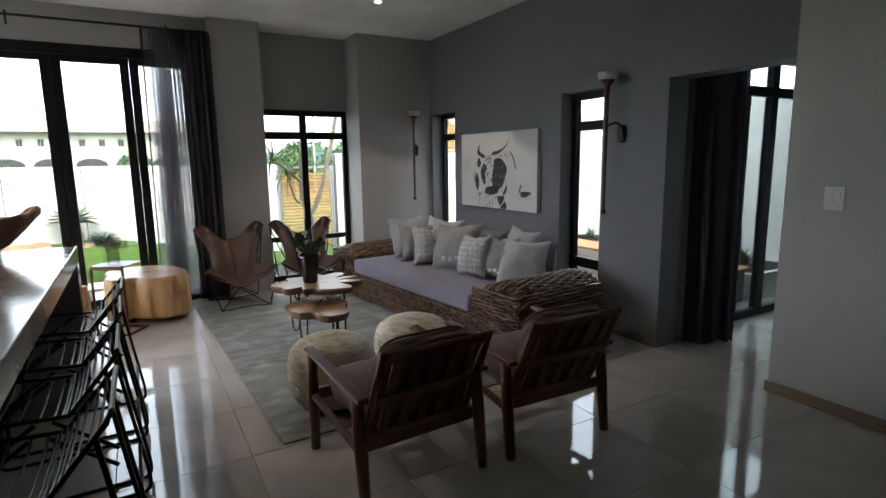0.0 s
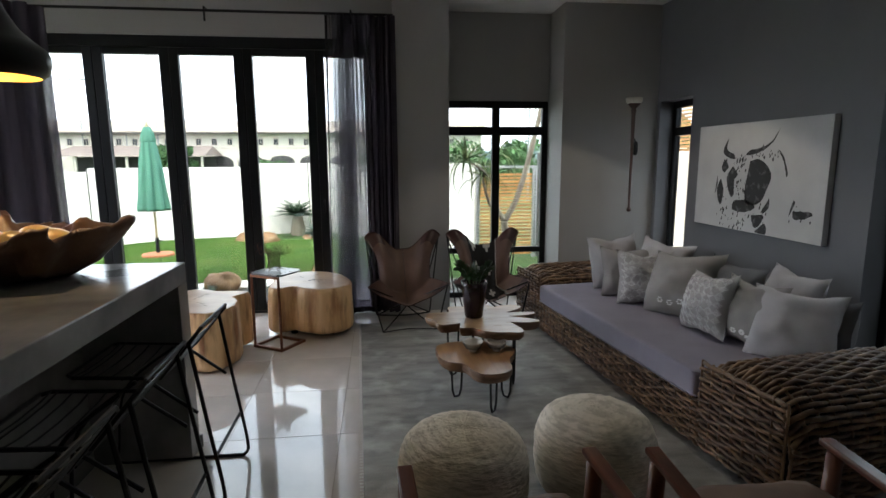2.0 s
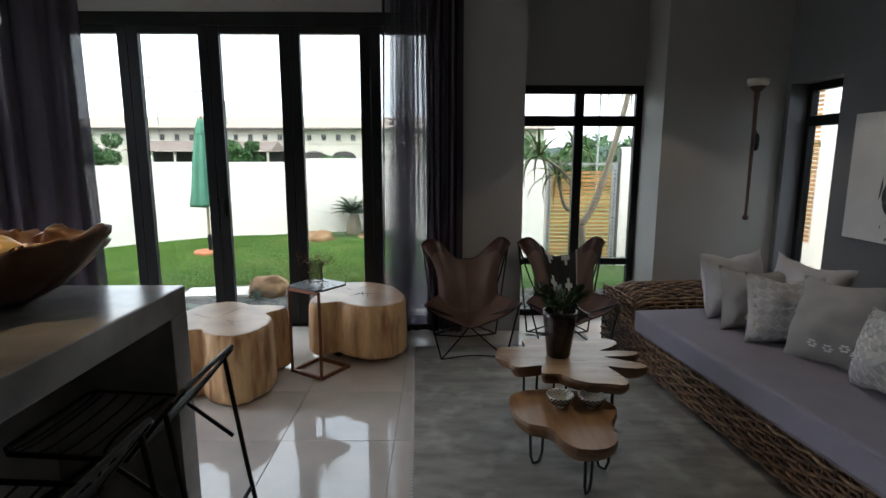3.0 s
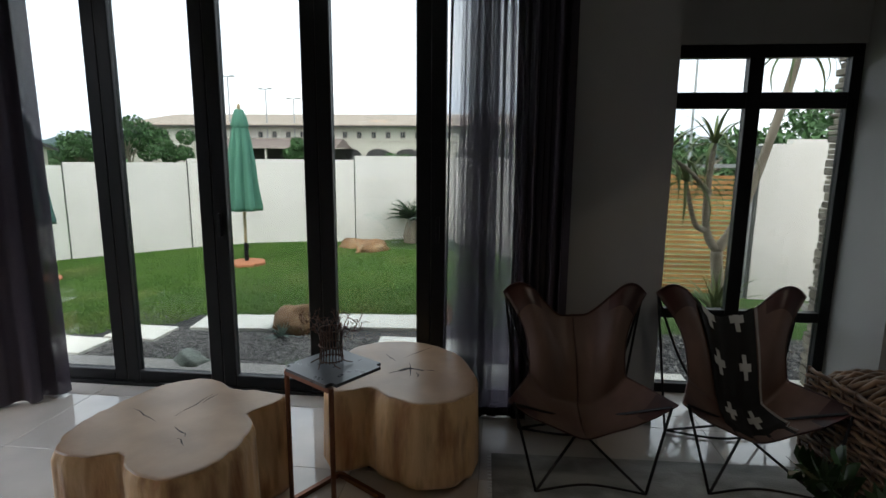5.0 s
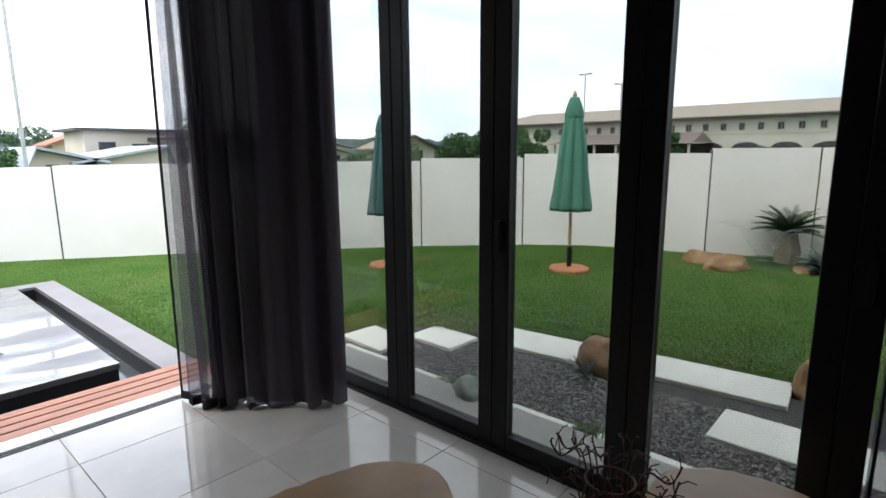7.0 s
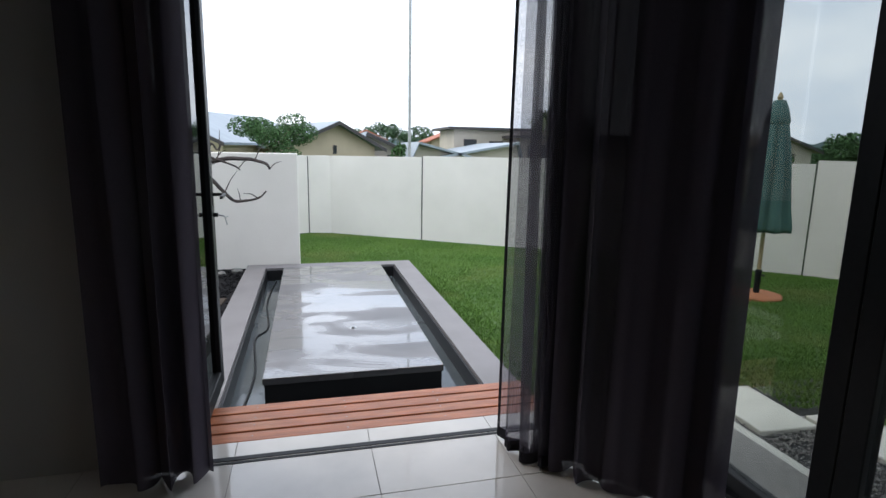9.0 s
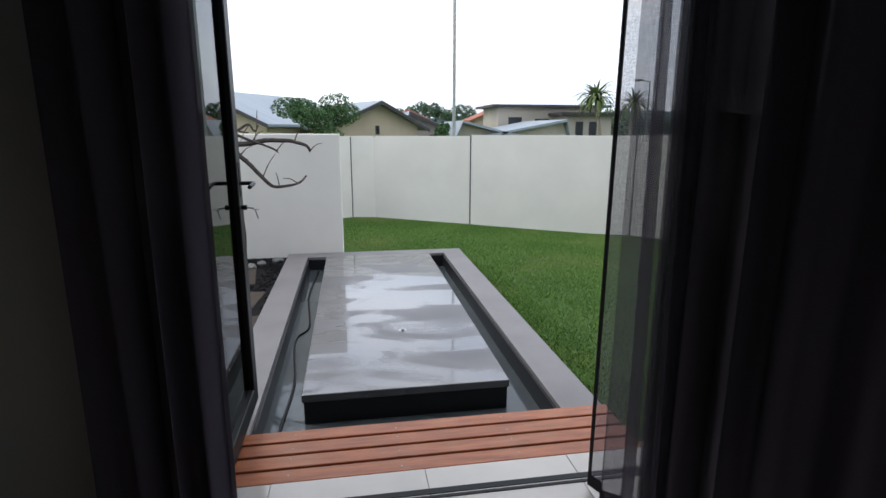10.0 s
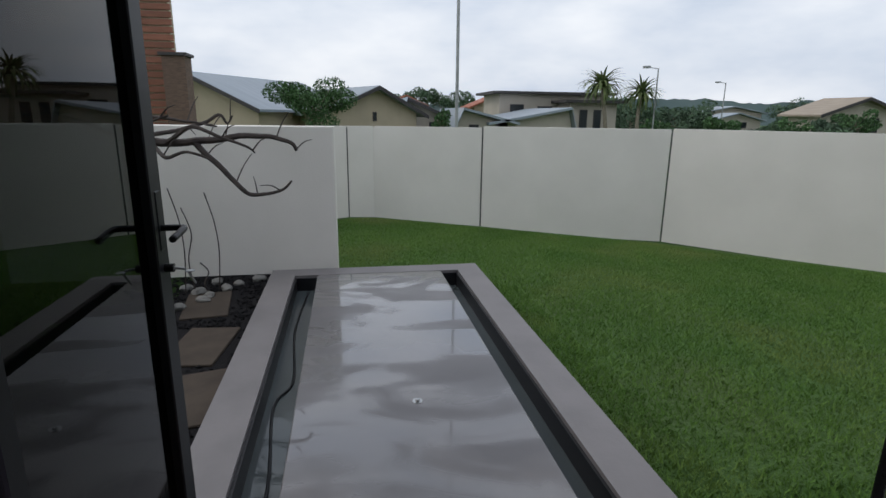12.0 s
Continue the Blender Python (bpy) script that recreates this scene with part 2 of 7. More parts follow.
M_BARK_EDGE = material("dark_live_edge", (0.2, 0.105, 0.05), 0.5, second=(0.1, 0.05, 0.026), scale=9, stretch=(1, 1, 2), detail=8, bump=0.003, bump_scale=30)
M_CHAIRWOOD = material("dark_teak_frame", (0.17, 0.06, 0.032), 0.32, second=(0.1, 0.034, 0.019), scale=5, stretch=(8, 8, 1.5), detail=6, bump=0.0005, bump_scale=40)
M_CHAIRRED = material("red_teak_arm", (0.16, 0.05, 0.025), 0.28, second=(0.1, 0.03, 0.015), scale=5, stretch=(8, 1, 8), detail=6)
M_CUSHION = material("worn_brown_leather_cushion", (0.18, 0.11, 0.072), 0.55, second=(0.115, 0.066, 0.045), scale=5, detail=6, bump=0.003, bump_scale=12, stains=0.4)
M_LEATHER = material("brown_saddle_leather", (0.135, 0.075, 0.053), 0.48, second=(0.095, 0.052, 0.038), scale=3, stretch=(3, 3, 0.7), detail=6, bump=0.0015, bump_scale=18, rough_var=0.1)
M_LEATHER_D = material("dark_red_leather", (0.055, 0.018, 0.014), 0.35, second=(0.035, 0.012, 0.01), scale=6)
M_WICKER = material("brown_rattan", (0.23, 0.135, 0.072), 0.5, second=(0.085, 0.045, 0.024), scale=14, stretch=(1, 1, 1), detail=5, island=0.35, bump=0.0006, bump_scale=150)
M_WICKER_SHADE = material("rattan_gap_shade", (0.035, 0.02, 0.012), 0.85)
M_SEAT = material("mauve_grey_seat_fabric", (0.27, 0.25, 0.305), 0.9, second=(0.235, 0.22, 0.27), scale=4, bump=0.0006, bump_scale=600)
M_PIL_G = material("grey_linen", (0.44, 0.43, 0.44), 0.95, second=(0.38, 0.37, 0.38), scale=6, bump=0.001, bump_scale=500)
M_PIL_W = material("pale_grey_woven_linen", (0.44, 0.43, 0.43), 0.95, second=(0.39, 0.38, 0.38), scale=6, bump=0.001, bump_scale=500)
M_PIL_D = material("taupe_linen", (0.32, 0.31, 0.305), 0.95, second=(0.26, 0.25, 0.245), scale=5, bump=0.001, bump_scale=500)
M_PIL_S = material("slate_linen", (0.16, 0.165, 0.18), 0.95, scale=6, bump=0.001, bump_scale=500)
M_PRINT = material("white_print", (0.7, 0.7, 0.7), 0.9)
M_KNIT = material("cream_wool", (0.7, 0.64, 0.54), 0.95, second=(0.52, 0.47, 0.385), scale=30, stretch=(0.5, 0.5, 2.6), detail=3, contrast=(0.4, 0.55), bump=0.007, bump_scale=60, bump_stretch=(0.6, 0.6, 1.8))
# pale blotches: distressed pile, and silk sheen painted into the colour
M_RUG = material("silk_grey_rug", (0.27, 0.262, 0.24), 0.55, second=(0.16, 0.157, 0.147), scale=4.5, stretch=(0.8, 2.2, 1), detail=12, contrast=(0.36, 0.62), bump=0.003, bump_scale=90, rough_var=0.15, stains=0.6, stain_scale=5.5, stain_color=(0.47, 0.46, 0.43))
M_POT = material("aubergine_glaze", (0.02, 0.012, 0.018), 0.12, scale=4)
M_LEAF = material("glossy_leaf", (0.03, 0.07, 0.022), 0.35, second=(0.02, 0.05, 0.015), scale=8, island=0.3)
M_CERAM = material("white_ceramic", (0.62, 0.6, 0.55), 0.25)
M_CERAM_D = material("dark_glaze_pattern", (0.03, 0.03, 0.035), 0.3)
M_COPPER = material("copper_brown_steel", (0.2, 0.085, 0.05), 0.35, metal=0.8, scale=30, rough_var=0.1)
M_SLATE = material("slate_top", (0.06, 0.064, 0.07), 0.3, second=(0.045, 0.048, 0.053), scale=7, detail=6, rough_var=0.1)
M_WIRE = material("rusty_wire", (0.08, 0.035, 0.022), 0.5, metal=0.6, scale=40)
M_BOWL = material("root_wood", (0.19, 0.11, 0.07), 0.38, second=(0.09, 0.04, 0.022), scale=4, detail=10, contrast=(0.3, 0.6), bump=0.006, bump_scale=14, stains=0.5, stain_scale=7, stain_color=(0.05, 0.03, 0.02))
M_EGG = material("yellow_gourd", (0.55, 0.4, 0.17), 0.3, second=(0.48, 0.32, 0.12), scale=4)
M_CANVAS = material("canvas_print_ground", (0.6, 0.6, 0.6), 0.8, second=(0.52, 0.52, 0.53), scale=3, detail=8, bump=0.0004, bump_scale=500)
M_INK = material("canvas_print_ink", (0.03, 0.03, 0.033), 0.7, second=(0.12, 0.12, 0.125), scale=22, detail=8, contrast=(0.3, 0.45))
M_BLANKET = material("black_knit", (0.012, 0.012, 0.012), 0.95, bump=0.001, bump_scale=400)
M_BLANKET_W = material("grey_white_knit", (0.5, 0.5, 0.47), 0.95, bump=0.001, bump_scale=400)
M_TORCH = material("dark_brown_timber", (0.06, 0.025, 0.018), 0.4, scale=20, stretch=(1, 1, 0.2))
M_ALAB = material("alabaster_shade", (0.6, 0.57, 0.5), 0.4, scale=9)
M_SWITCH = material("switch_plastic", (0.85, 0.85, 0.83), 0.35)
M_GARDENWALL = material("garden_wall_render", (0.8, 0.765, 0.71), 0.8, second=(0.735, 0.705, 0.65), scale=1.1, detail=8, bump=0.0015, bump_scale=60, stains=0.12, stain_scale=0.7, stain_color=(0.55, 0.54, 0.48))
M_JOINT = material("wall_joint_sealant", (0.12, 0.12, 0.115), 0.8)
M_LAWN = material("lawn_soil", (0.05, 0.115, 0.018), 0.95, second=(0.06, 0.11, 0.025), scale=1.2, detail=8, bump=0.02, bump_scale=60, stains=0.5, stain_scale=0.9, stain_color=(0.08, 0.11, 0.03))
M_GRASS = material("grass_blade", (0.135, 0.235, 0.05), 0.85, spec=0.2, second=(0.095, 0.19, 0.036), scale=1.3, island=0.1, stains=0.65, stain_scale=0.8, stain_color=(0.24, 0.27, 0.09))
M_PAVER = material("cream_paver", (0.72, 0.7, 0.62), 0.75, second=(0.66, 0.64, 0.56), scale=3, detail=8, bump=0.001, bump_scale=90, obj_var=0.05)
M_GRAVEL = material("grey_gravel", (0.29, 0.275, 0.255), 0.85, second=(0.16, 0.152, 0.145), scale=30, island=0.55)
M_GRAVELBED = material("gravel_bed", (0.07, 0.068, 0.066), 0.95, second=(0.04, 0.04, 0.04), scale=80, bump=0.01, bump_scale=120)
M_BLACKBED = material("black_mulch", (0.016, 0.015, 0.016), 0.95, spec=0.1, second=(0.012, 0.012, 0.013), scale=40, bump=0.01, bump_scale=60)
M_ROCK = material("ochre_rock", (0.3, 0.17, 0.075), 0.85, second=(0.16, 0.085, 0.04), scale=5, detail=9, bump=0.015, bump_scale=14, stains=0.5, stain_scale=8, stain_color=(0.4, 0.33, 0.22))
M_ROCK_G = material("grey_green_rock", (0.26, 0.29, 0.25), 0.85, second=(0.15, 0.17, 0.14), scale=9, detail=9, bump=0.01, bump_scale=20)
M_PEBBLE = material("grey_pebble", (0.21, 0.205, 0.19), 0.6, scale=20, island=0.3)
M_POOL = material("wet_dark_screed", (0.14, 0.133, 0.137), 0.3, spec=0.5, second=(0.095, 0.09, 0.095), scale=1.3, stretch=(1.0, 0.45, 1), detail=8, bump=0.0015, bump_scale=4, stains=0.5, stain_scale=1.6, stain_color=(0.19, 0.172, 0.168))
_n, _l = M_POOL.node_tree.nodes, M_POOL.node_tree.links
_tc, _mp, _ns = _n.new("ShaderNodeTexCoord"), _n.new("ShaderNodeMapping"), _n.new("ShaderNodeTexNoise")
_mp.inputs["Scale"].default_value = (1.7, 0.75, 1)
_ns.inputs["Scale"].default_value, _ns.inputs["Detail"].default_value, _ns.inputs["Distortion"].default_value = 1.5, 7.0, 1.0
_l.new(_tc.outputs["Object"], _mp.inputs["Vector"])
_l.new(_mp.outputs["Vector"], _ns.inputs["Vector"])
for _slot, _lo, _hi in (("Coat Weight", 0.15, 1.0), ("Roughness", 0.42, 0.16), ("Coat Roughness", 0.22, 0.03)):
    _mr = _n.new("ShaderNodeMapRange")
    _mr.inputs["From Min"].default_value, _mr.inputs["From Max"].default_value = 0.4, 0.52
    _mr.inputs["To Min"].default_value, _mr.inputs["To Max"].default_value = _lo, _hi
    _l.new(_ns.outputs["Fac"], _mr.inputs["Value"])
    _l.new(_mr.outputs["Result"], _n["Principled BSDF"].inputs[_slot])
_n["Principled BSDF"].inputs["Coat IOR"].default_value = 1.7
M_KERB = material("grey_screed_kerb", (0.2, 0.185, 0.187), 0.45, second=(0.165, 0.153, 0.155), scale=3, detail=8, bump=0.0006, bump_scale=50)
M_WATER = material("water", (0.085, 0.1, 0.105), 0.03, scale=2, bump=0.002, bump_scale=5)
M_POOLBLACK = material("black_pool_tile", (0.012, 0.012, 0.014), 0.4)
M_DECK = material("orange_hardwood_deck", (0.42, 0.135, 0.05), 0.34, second=(0.26, 0.08, 0.032), scale=4, stretch=(9, 1, 9), detail=8, obj_var=0.12, bump=0.0008, bump_scale=50, bump_stretch=(6, 0.5, 6), stains=0.4, stain_scale=4, stain_color=(0.42, 0.2, 0.1))
M_SLAT = material("golden_timber_slat", (0.5, 0.265, 0.085), 0.55, second=(0.34, 0.155, 0.05), scale=4, stretch=(1, 1, 9), detail=6, obj_var=0.2)
M_SLAT_R = material("red_cedar_cladding", (0.28, 0.105, 0.06), 0.6, second=(0.2, 0.075, 0.04), scale=3, stretch=(1, 1, 9), obj_var=0.15)
M_UMB = material("green_parasol_cloth", (0.09, 0.25, 0.17), 0.85, second=(0.07, 0.2, 0.14), scale=3, bump=0.002, bump_scale=9)
M_UMB2 = material("teal_parasol_cloth", (0.05, 0.13, 0.13), 0.85, second=(0.04, 0.1, 0.1), scale=3, bump=0.002, bump_scale=9)
M_POLEWOOD = material("parasol_pole_wood", (0.42, 0.32, 0.18), 0.5, scale=12, stretch=(1, 1, 0.2))
M_TERRA = material("terracotta_base", (0.42, 0.16, 0.07), 0.8, scale=8)
M_BARK = material("pale_bark", (0.3, 0.26, 0.2), 0.8, second=(0.2, 0.165, 0.12), scale=9, stretch=(1, 1, 0.4), bump=0.005, bump_scale=25)
M_DEADWOOD = material("weathered_branch", (0.065, 0.05, 0.043), 0.8, second=(0.035, 0.027, 0.024), scale=14, bump=0.003, bump_scale=40)
M_ALOE = material("aloe_leaf", (0.08, 0.125, 0.05), 0.75, spec=0.25, second=(0.14, 0.16, 0.06), scale=5, island=0.3)
M_AGAVE = material("blue_grey_succulent", (0.2, 0.27, 0.23), 0.6, scale=7, island=0.2)
M_CYCAD = material("cycad_frond", (0.028, 0.07, 0.024), 0.8, spec=0.2, scale=7, island=0.3)
M_TUFT = material("grey_green_tuft", (0.09, 0.14, 0.06), 0.8, scale=7, island=0.3)
M_TREE = material("tree_foliage", (0.065, 0.14, 0.045), 0.8, second=(0.045, 0.1, 0.032), scale=3, island=0.45)
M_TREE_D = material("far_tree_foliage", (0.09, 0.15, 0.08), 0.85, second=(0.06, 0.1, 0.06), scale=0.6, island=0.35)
M_HOUSE_C = material("cream_house_render", (0.52, 0.44, 0.32), 0.85, scale=0.6)
M_HOUSE_W = material("pale_house_render", (0.5, 0.45, 0.38), 0.85, scale=0.6)
M_HOUSE_LONG = material("long_building_render", (0.66, 0.62, 0.54), 0.85, scale=0.3)
M_ROOF_G = material("grey_sheet_roof", (0.3, 0.34, 0.38), 0.5, second=(0.25, 0.29, 0.33), scale=0.8, stretch=(6, 0.3, 1))
M_ROOF_R = material("terracotta_roof", (0.36, 0.13, 0.075), 0.8, scale=2)
M_ROOF_B = material("tan_tile_roof", (0.37, 0.31, 0.245), 0.85, second=(0.31, 0.26, 0.205), scale=1.2, stretch=(1, 5, 1))
M_ROOF_BR = material("brown_tile_roof", (0.2, 0.155, 0.13), 0.85, scale=1.2, stretch=(1, 5, 1))
M_ROOF_D = material("dark_roof_edge", (0.05, 0.045, 0.045), 0.6)
M_WINDARK = material("far_window_glass", (0.03, 0.035, 0.04), 0.15)
M_STEEL = material("galvanised_steel", (0.4, 0.41, 0.41), 0.45, metal=0.5, scale=6)
M_BRICK = material("dark_face_brick", (0.14, 0.09, 0.065), 0.85, second=(0.09, 0.06, 0.045), scale=8, stretch=(1, 1, 4), obj_var=0.2, island=0.3)
M_STONE = material("stacked_stone", (0.26, 0.23, 0.18), 0.9, second=(0.16, 0.14, 0.11), scale=9, obj_var=0.3, bump=0.006, bump_scale=30)
# woods paled to blue-grey: the distance haze is in this colour
M_HILL = material("hazy_hill_woods", (0.17, 0.225, 0.235), 0.95, second=(0.12, 0.17, 0.18), scale=0.05, detail=10)
M_CHROME = material("brushed_handle_steel", (0.5, 0.5, 0.5), 0.25, metal=1.0)
M_GOLD = material("gold_leaf_interior", (0.75, 0.5, 0.16), 0.35, metal=0.7)
M_TANSLAB = material("brown_stepping_slab", (0.07, 0.055, 0.043), 0.85, spec=0.2, second=(0.05, 0.04, 0.032), scale=5, bump=0.001, bump_scale=60)
M_ORANGE = material("varnished_orange_plank", (0.5, 0.22, 0.07), 0.4, second=(0.4, 0.16, 0.05), scale=5, stretch=(6, 0.6, 6))
M_BULBGLOW = bpy.data.materials.new("lamp_glow")
M_BULBGLOW.use_nodes = True
M_BULBGLOW.node_tree.nodes["Principled BSDF"].inputs["Emission Color"].default_value = (1.0, 0.8, 0.5, 1)
M_BULBGLOW.node_tree.nodes["Principled BSDF"].inputs["Emission Strength"].default_value = 6.0

# ---- structure: the room ----
DOOR_Y, WALL_N, CEIL, EAST, WEST = 6.84, 6.66, 2.97, 3.60, -2.85
wn_ob = structure("wall_north", "grey-white painted wall with folding doors and a window recess", "wall")
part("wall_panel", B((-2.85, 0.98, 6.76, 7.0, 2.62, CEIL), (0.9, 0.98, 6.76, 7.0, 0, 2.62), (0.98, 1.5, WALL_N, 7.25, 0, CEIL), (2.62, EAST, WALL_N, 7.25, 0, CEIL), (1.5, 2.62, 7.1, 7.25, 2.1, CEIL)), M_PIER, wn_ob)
we_ob = structure("wall_east", "charcoal painted wall with two tall narrow windows", "wall")
part("wall_panel", B((EAST, EAST + 0.22, 4.17, 6.04, 0, CEIL), (EAST, EAST + 0.22, 3.03, 3.66, 0, CEIL), (EAST, EAST + 0.22, 3.66, 4.17, 2.05, CEIL), (EAST, EAST + 0.22, 6.04, 6.6, 2.05, CEIL), (EAST, EAST + 0.22, 6.6, 7.25, 0, CEIL), (EAST, EAST + 0.22, 2.14, 3.03, 2.04, CEIL)), M_DARKWALL, we_ob)
ws_ob = structure("wall_switch", "pale painted wall end with a light switch", "wall")
part("wall_panel", B((3.55, 7.0, 1.5, 2.14, 0, CEIL)), M_WALL, ws_ob)
part("skirting", B((3.535, 3.55, 1.485, 2.155, 0, 0.07), (3.55, 5.0, 2.14, 2.155, 0, 0.07), (3.55, 3.9, 1.485, 1.5, 0, 0.07)), M_SKIRT, ws_ob)
part("wall_panel", B((3.9, 4.1, -3.2, 1.5, 0, CEIL)), M_WALL, structure("wall_east_back", "plain painted wall", "wall"))
part("wall_panel", B((-3.05, 3.9, -3.4, -3.2, 0, CEIL)), M_WALL, structure("wall_south", "plain painted wall", "wall"))
wk = structure("wall_west", "plain painted wall beside the open terrace doors", "wall")
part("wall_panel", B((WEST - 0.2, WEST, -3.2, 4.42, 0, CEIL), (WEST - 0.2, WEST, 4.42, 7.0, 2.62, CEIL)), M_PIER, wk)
part("corner_post", B((WEST - 0.12, WEST, 6.78, 6.9, 0, 2.62)), M_FRAME, wk)
ceiling = structure("ceiling", "flat white painted ceiling", "ceiling")
part("ceiling_board", B((-3.05, 3.82, -3.4, 7.25, CEIL, CEIL + 0.2), (3.82, 7.0, -3.4, 3.25, CEIL, CEIL + 0.2)), M_CEIL, ceiling)
passage = structure("wall_passage", "pale walls closing the side passage", "wall")
part("wall_panel", B((3.82, 4.25, 3.1, 3.25, 0, CEIL), (6.2, 6.4, 2.14, 3.25, 0, CEIL), (4.25, 6.2, 3.1, 3.25, 2.35, CEIL)), M_WALL, passage)

floor = structure("floor", "polished pale porcelain floor tiles", "floor")
part("screed", B((-3.0, 6.4, -3.4, 7.25, -0.12, -0.004)), M_GROUT, floor)

# ---- folding doors ----
def leaf_door(name, x0, x1, label):
    d = structure(name, label, "door")
    s = 0.083
    part("door_frame", B((x0, x0 + s, 6.81, 6.87, 0.02, 2.52), (x1 - s, x1, 6.81, 6.87, 0.02, 2.52), (x0 + s, x1 - s, 6.81, 6.87, 0.02, 0.095), (x0 + s, x1 - s, 6.81, 6.87, 2.46, 2.52), bevel=0.004, seg=1), M_FRAME, d)
    g = part("pane", B((x0 + s, x1 - s, 6.836, 6.844, 0.095, 2.46)), M_GLASS, d)
    g.visible_shadow = False
    return d


edges = [-2.371 + 0.654 * i for i in range(6)]
for i in range(5):
    d = leaf_door("door_%d" % (i + 1), edges[i] - 0.0015, edges[i] + 0.651, "black aluminium glazed folding door leaf, closed")
    if i in (2, 4):
        part("door_handle", B((edges[i] + 0.03, edges[i] + 0.05, 6.785, 6.81, 0.98, 1.12), bevel=0.004), M_FRAME, d)
fr = structure("door_frame_north", "black aluminium door surround with header", "door frame")
part("header", B((-2.73, 0.9, 6.79, 6.9, 2.52, 2.62)), M_FRAME, fr)
part("threshold", B((-2.73, 0.9, 6.79, 6.9, -0.004, 0.02)), M_FRAME, fr)
part("jamb", B((-2.73, -2.376, 6.8, 6.88, 0.02, 2.52)), M_FRAME, fr)

# ---- windows ----
def window(name, label, bars, pane_box):
    w = structure(name, label, "window")
    part("window_frame", B(*bars, bevel=0.003, seg=1), M_FRAME, w)
    for b in pane_box:
        g = part("pane", B(b), M_GLASS, w)
        g.visible_shadow = False
    return w


window("window_1", "black aluminium window with a transom and a lower opening light", [
    (1.5, 2.62, 7.12, 7.18, 2.03, 2.1), (1.5, 1.56, 7.12, 7.18, 0.0, 2.03), (2.56, 2.62, 7.12, 7.18, 0.0, 2.03), (2.02, 2.1, 7.12, 7.18, 0.06, 2.03),
    (1.56, 2.02, 7.12, 7.18, 1.75, 1.84), (2.1, 2.56, 7.12, 7.18, 1.75, 1.84), (1.56, 2.02, 7.12, 7.18, 0.0, 0.06), (2.02, 2.56, 7.12, 7.18, 0.0, 0.06), (2.1, 2.56, 7.12, 7.18, 0.49, 0.55), (1.56, 2.02, 7.12, 7.18, 0.49, 0.55)],
    [(1.56, 2.56, 7.148, 7.154, 0.06, 2.03)])
for nm, a, b in (("window_2", 6.04, 6.6), ("window_3", 3.66, 4.17)):
    window(nm, "tall narrow black aluminium window with a top light and a low rail", [
        (3.74, 3.8, a, b, 1.99, 2.05), (3.74, 3.8, a, a + 0.05, 0.0, 1.99), (3.74, 3.8, b - 0.05, b, 0.0, 1.99), (3.74, 3.8, a + 0.05, b - 0.05, 1.72, 1.8), (3.74, 3.8, a + 0.05, b - 0.05, 0.47, 0.56), (3.74, 3.8, a + 0.05, b - 0.05, 0.0, 0.05)],
        [(3.768, 3.774, a + 0.05, b - 0.05, 0.05, 1.99)])
pw = structure("window_passage", "black aluminium glazed screen with a sliding door in the passage", "window")
part("window_frame", B((4.25, 6.2, 3.14, 3.2, 2.27, 2.35), (4.25, 6.2, 3.14, 3.2, 1.98, 2.06), (4.25, 6.2, 3.14, 3.2, 0, 0.07), (4.25, 4.31, 3.14, 3.2, 0.07, 2.27), (4.62, 4.76, 3.12, 3.18, 0.07, 1.98), (4.66, 4.72, 3.14, 3.2, 2.06, 2.27), (5.1, 5.2, 3.14, 3.2, 0.07, 2.27), (6.14, 6.2, 3.14, 3.2, 0.07, 2.27)), M_FRAME, pw)
part("pane", B((4.31, 6.14, 3.166, 3.172, 0.07, 2.27)), M_GLASS_DIM, pw).visible_shadow = False

# ---- exterior structure ----
ground = structure("ground", "mown green lawn and far open ground", "lawn")
LAWN_Z = -0.13


def lawn_z(x, y):
    return -0.1 - 0.0085 * min(max(-x - 3.5, 0), 8) * min(max(y - 4, 0), 10)


gx = [-400, -150, -60, -30, -16] + [-12.0 + 0.75 * i for i in range(23)] + [8, 20, 60, 150, 400]
gy = [-300, -100, -30, -8] + [0.0 + 0.75 * i for i in range(22)] + [22, 40, 100, 250, 500]


def sheet_z(x, y):
    if -3.35 < x < 3.8 and -3.4 < y < 8.7 or x > -3.35 and y < 8.7 or -7.0 < x <= -3.3 and 4.6 < y < 6.3:
        return -0.45
    return lawn_z(x, y)


gv = [(x, y, sheet_z(x, y)) for y in gy for x in gx]
gf = [(j * len(gx) + i, j * len(gx) + i + 1, (j + 1) * len(gx) + i + 1, (j + 1) * len(gx) + i) for j in range(len(gy) - 1) for i in range(len(gx) - 1)]
raw("ground_sheet", gv, gf, M_LAWN, ground, "grass ground")
bed = structure("gravel_bed", "grey gravel bed beside the terrace doors", "gravel")
part("bed_base", B((-3.25, 3.6, 6.93, 8.72, -0.16, -0.138)), M_GRAVELBED, bed)


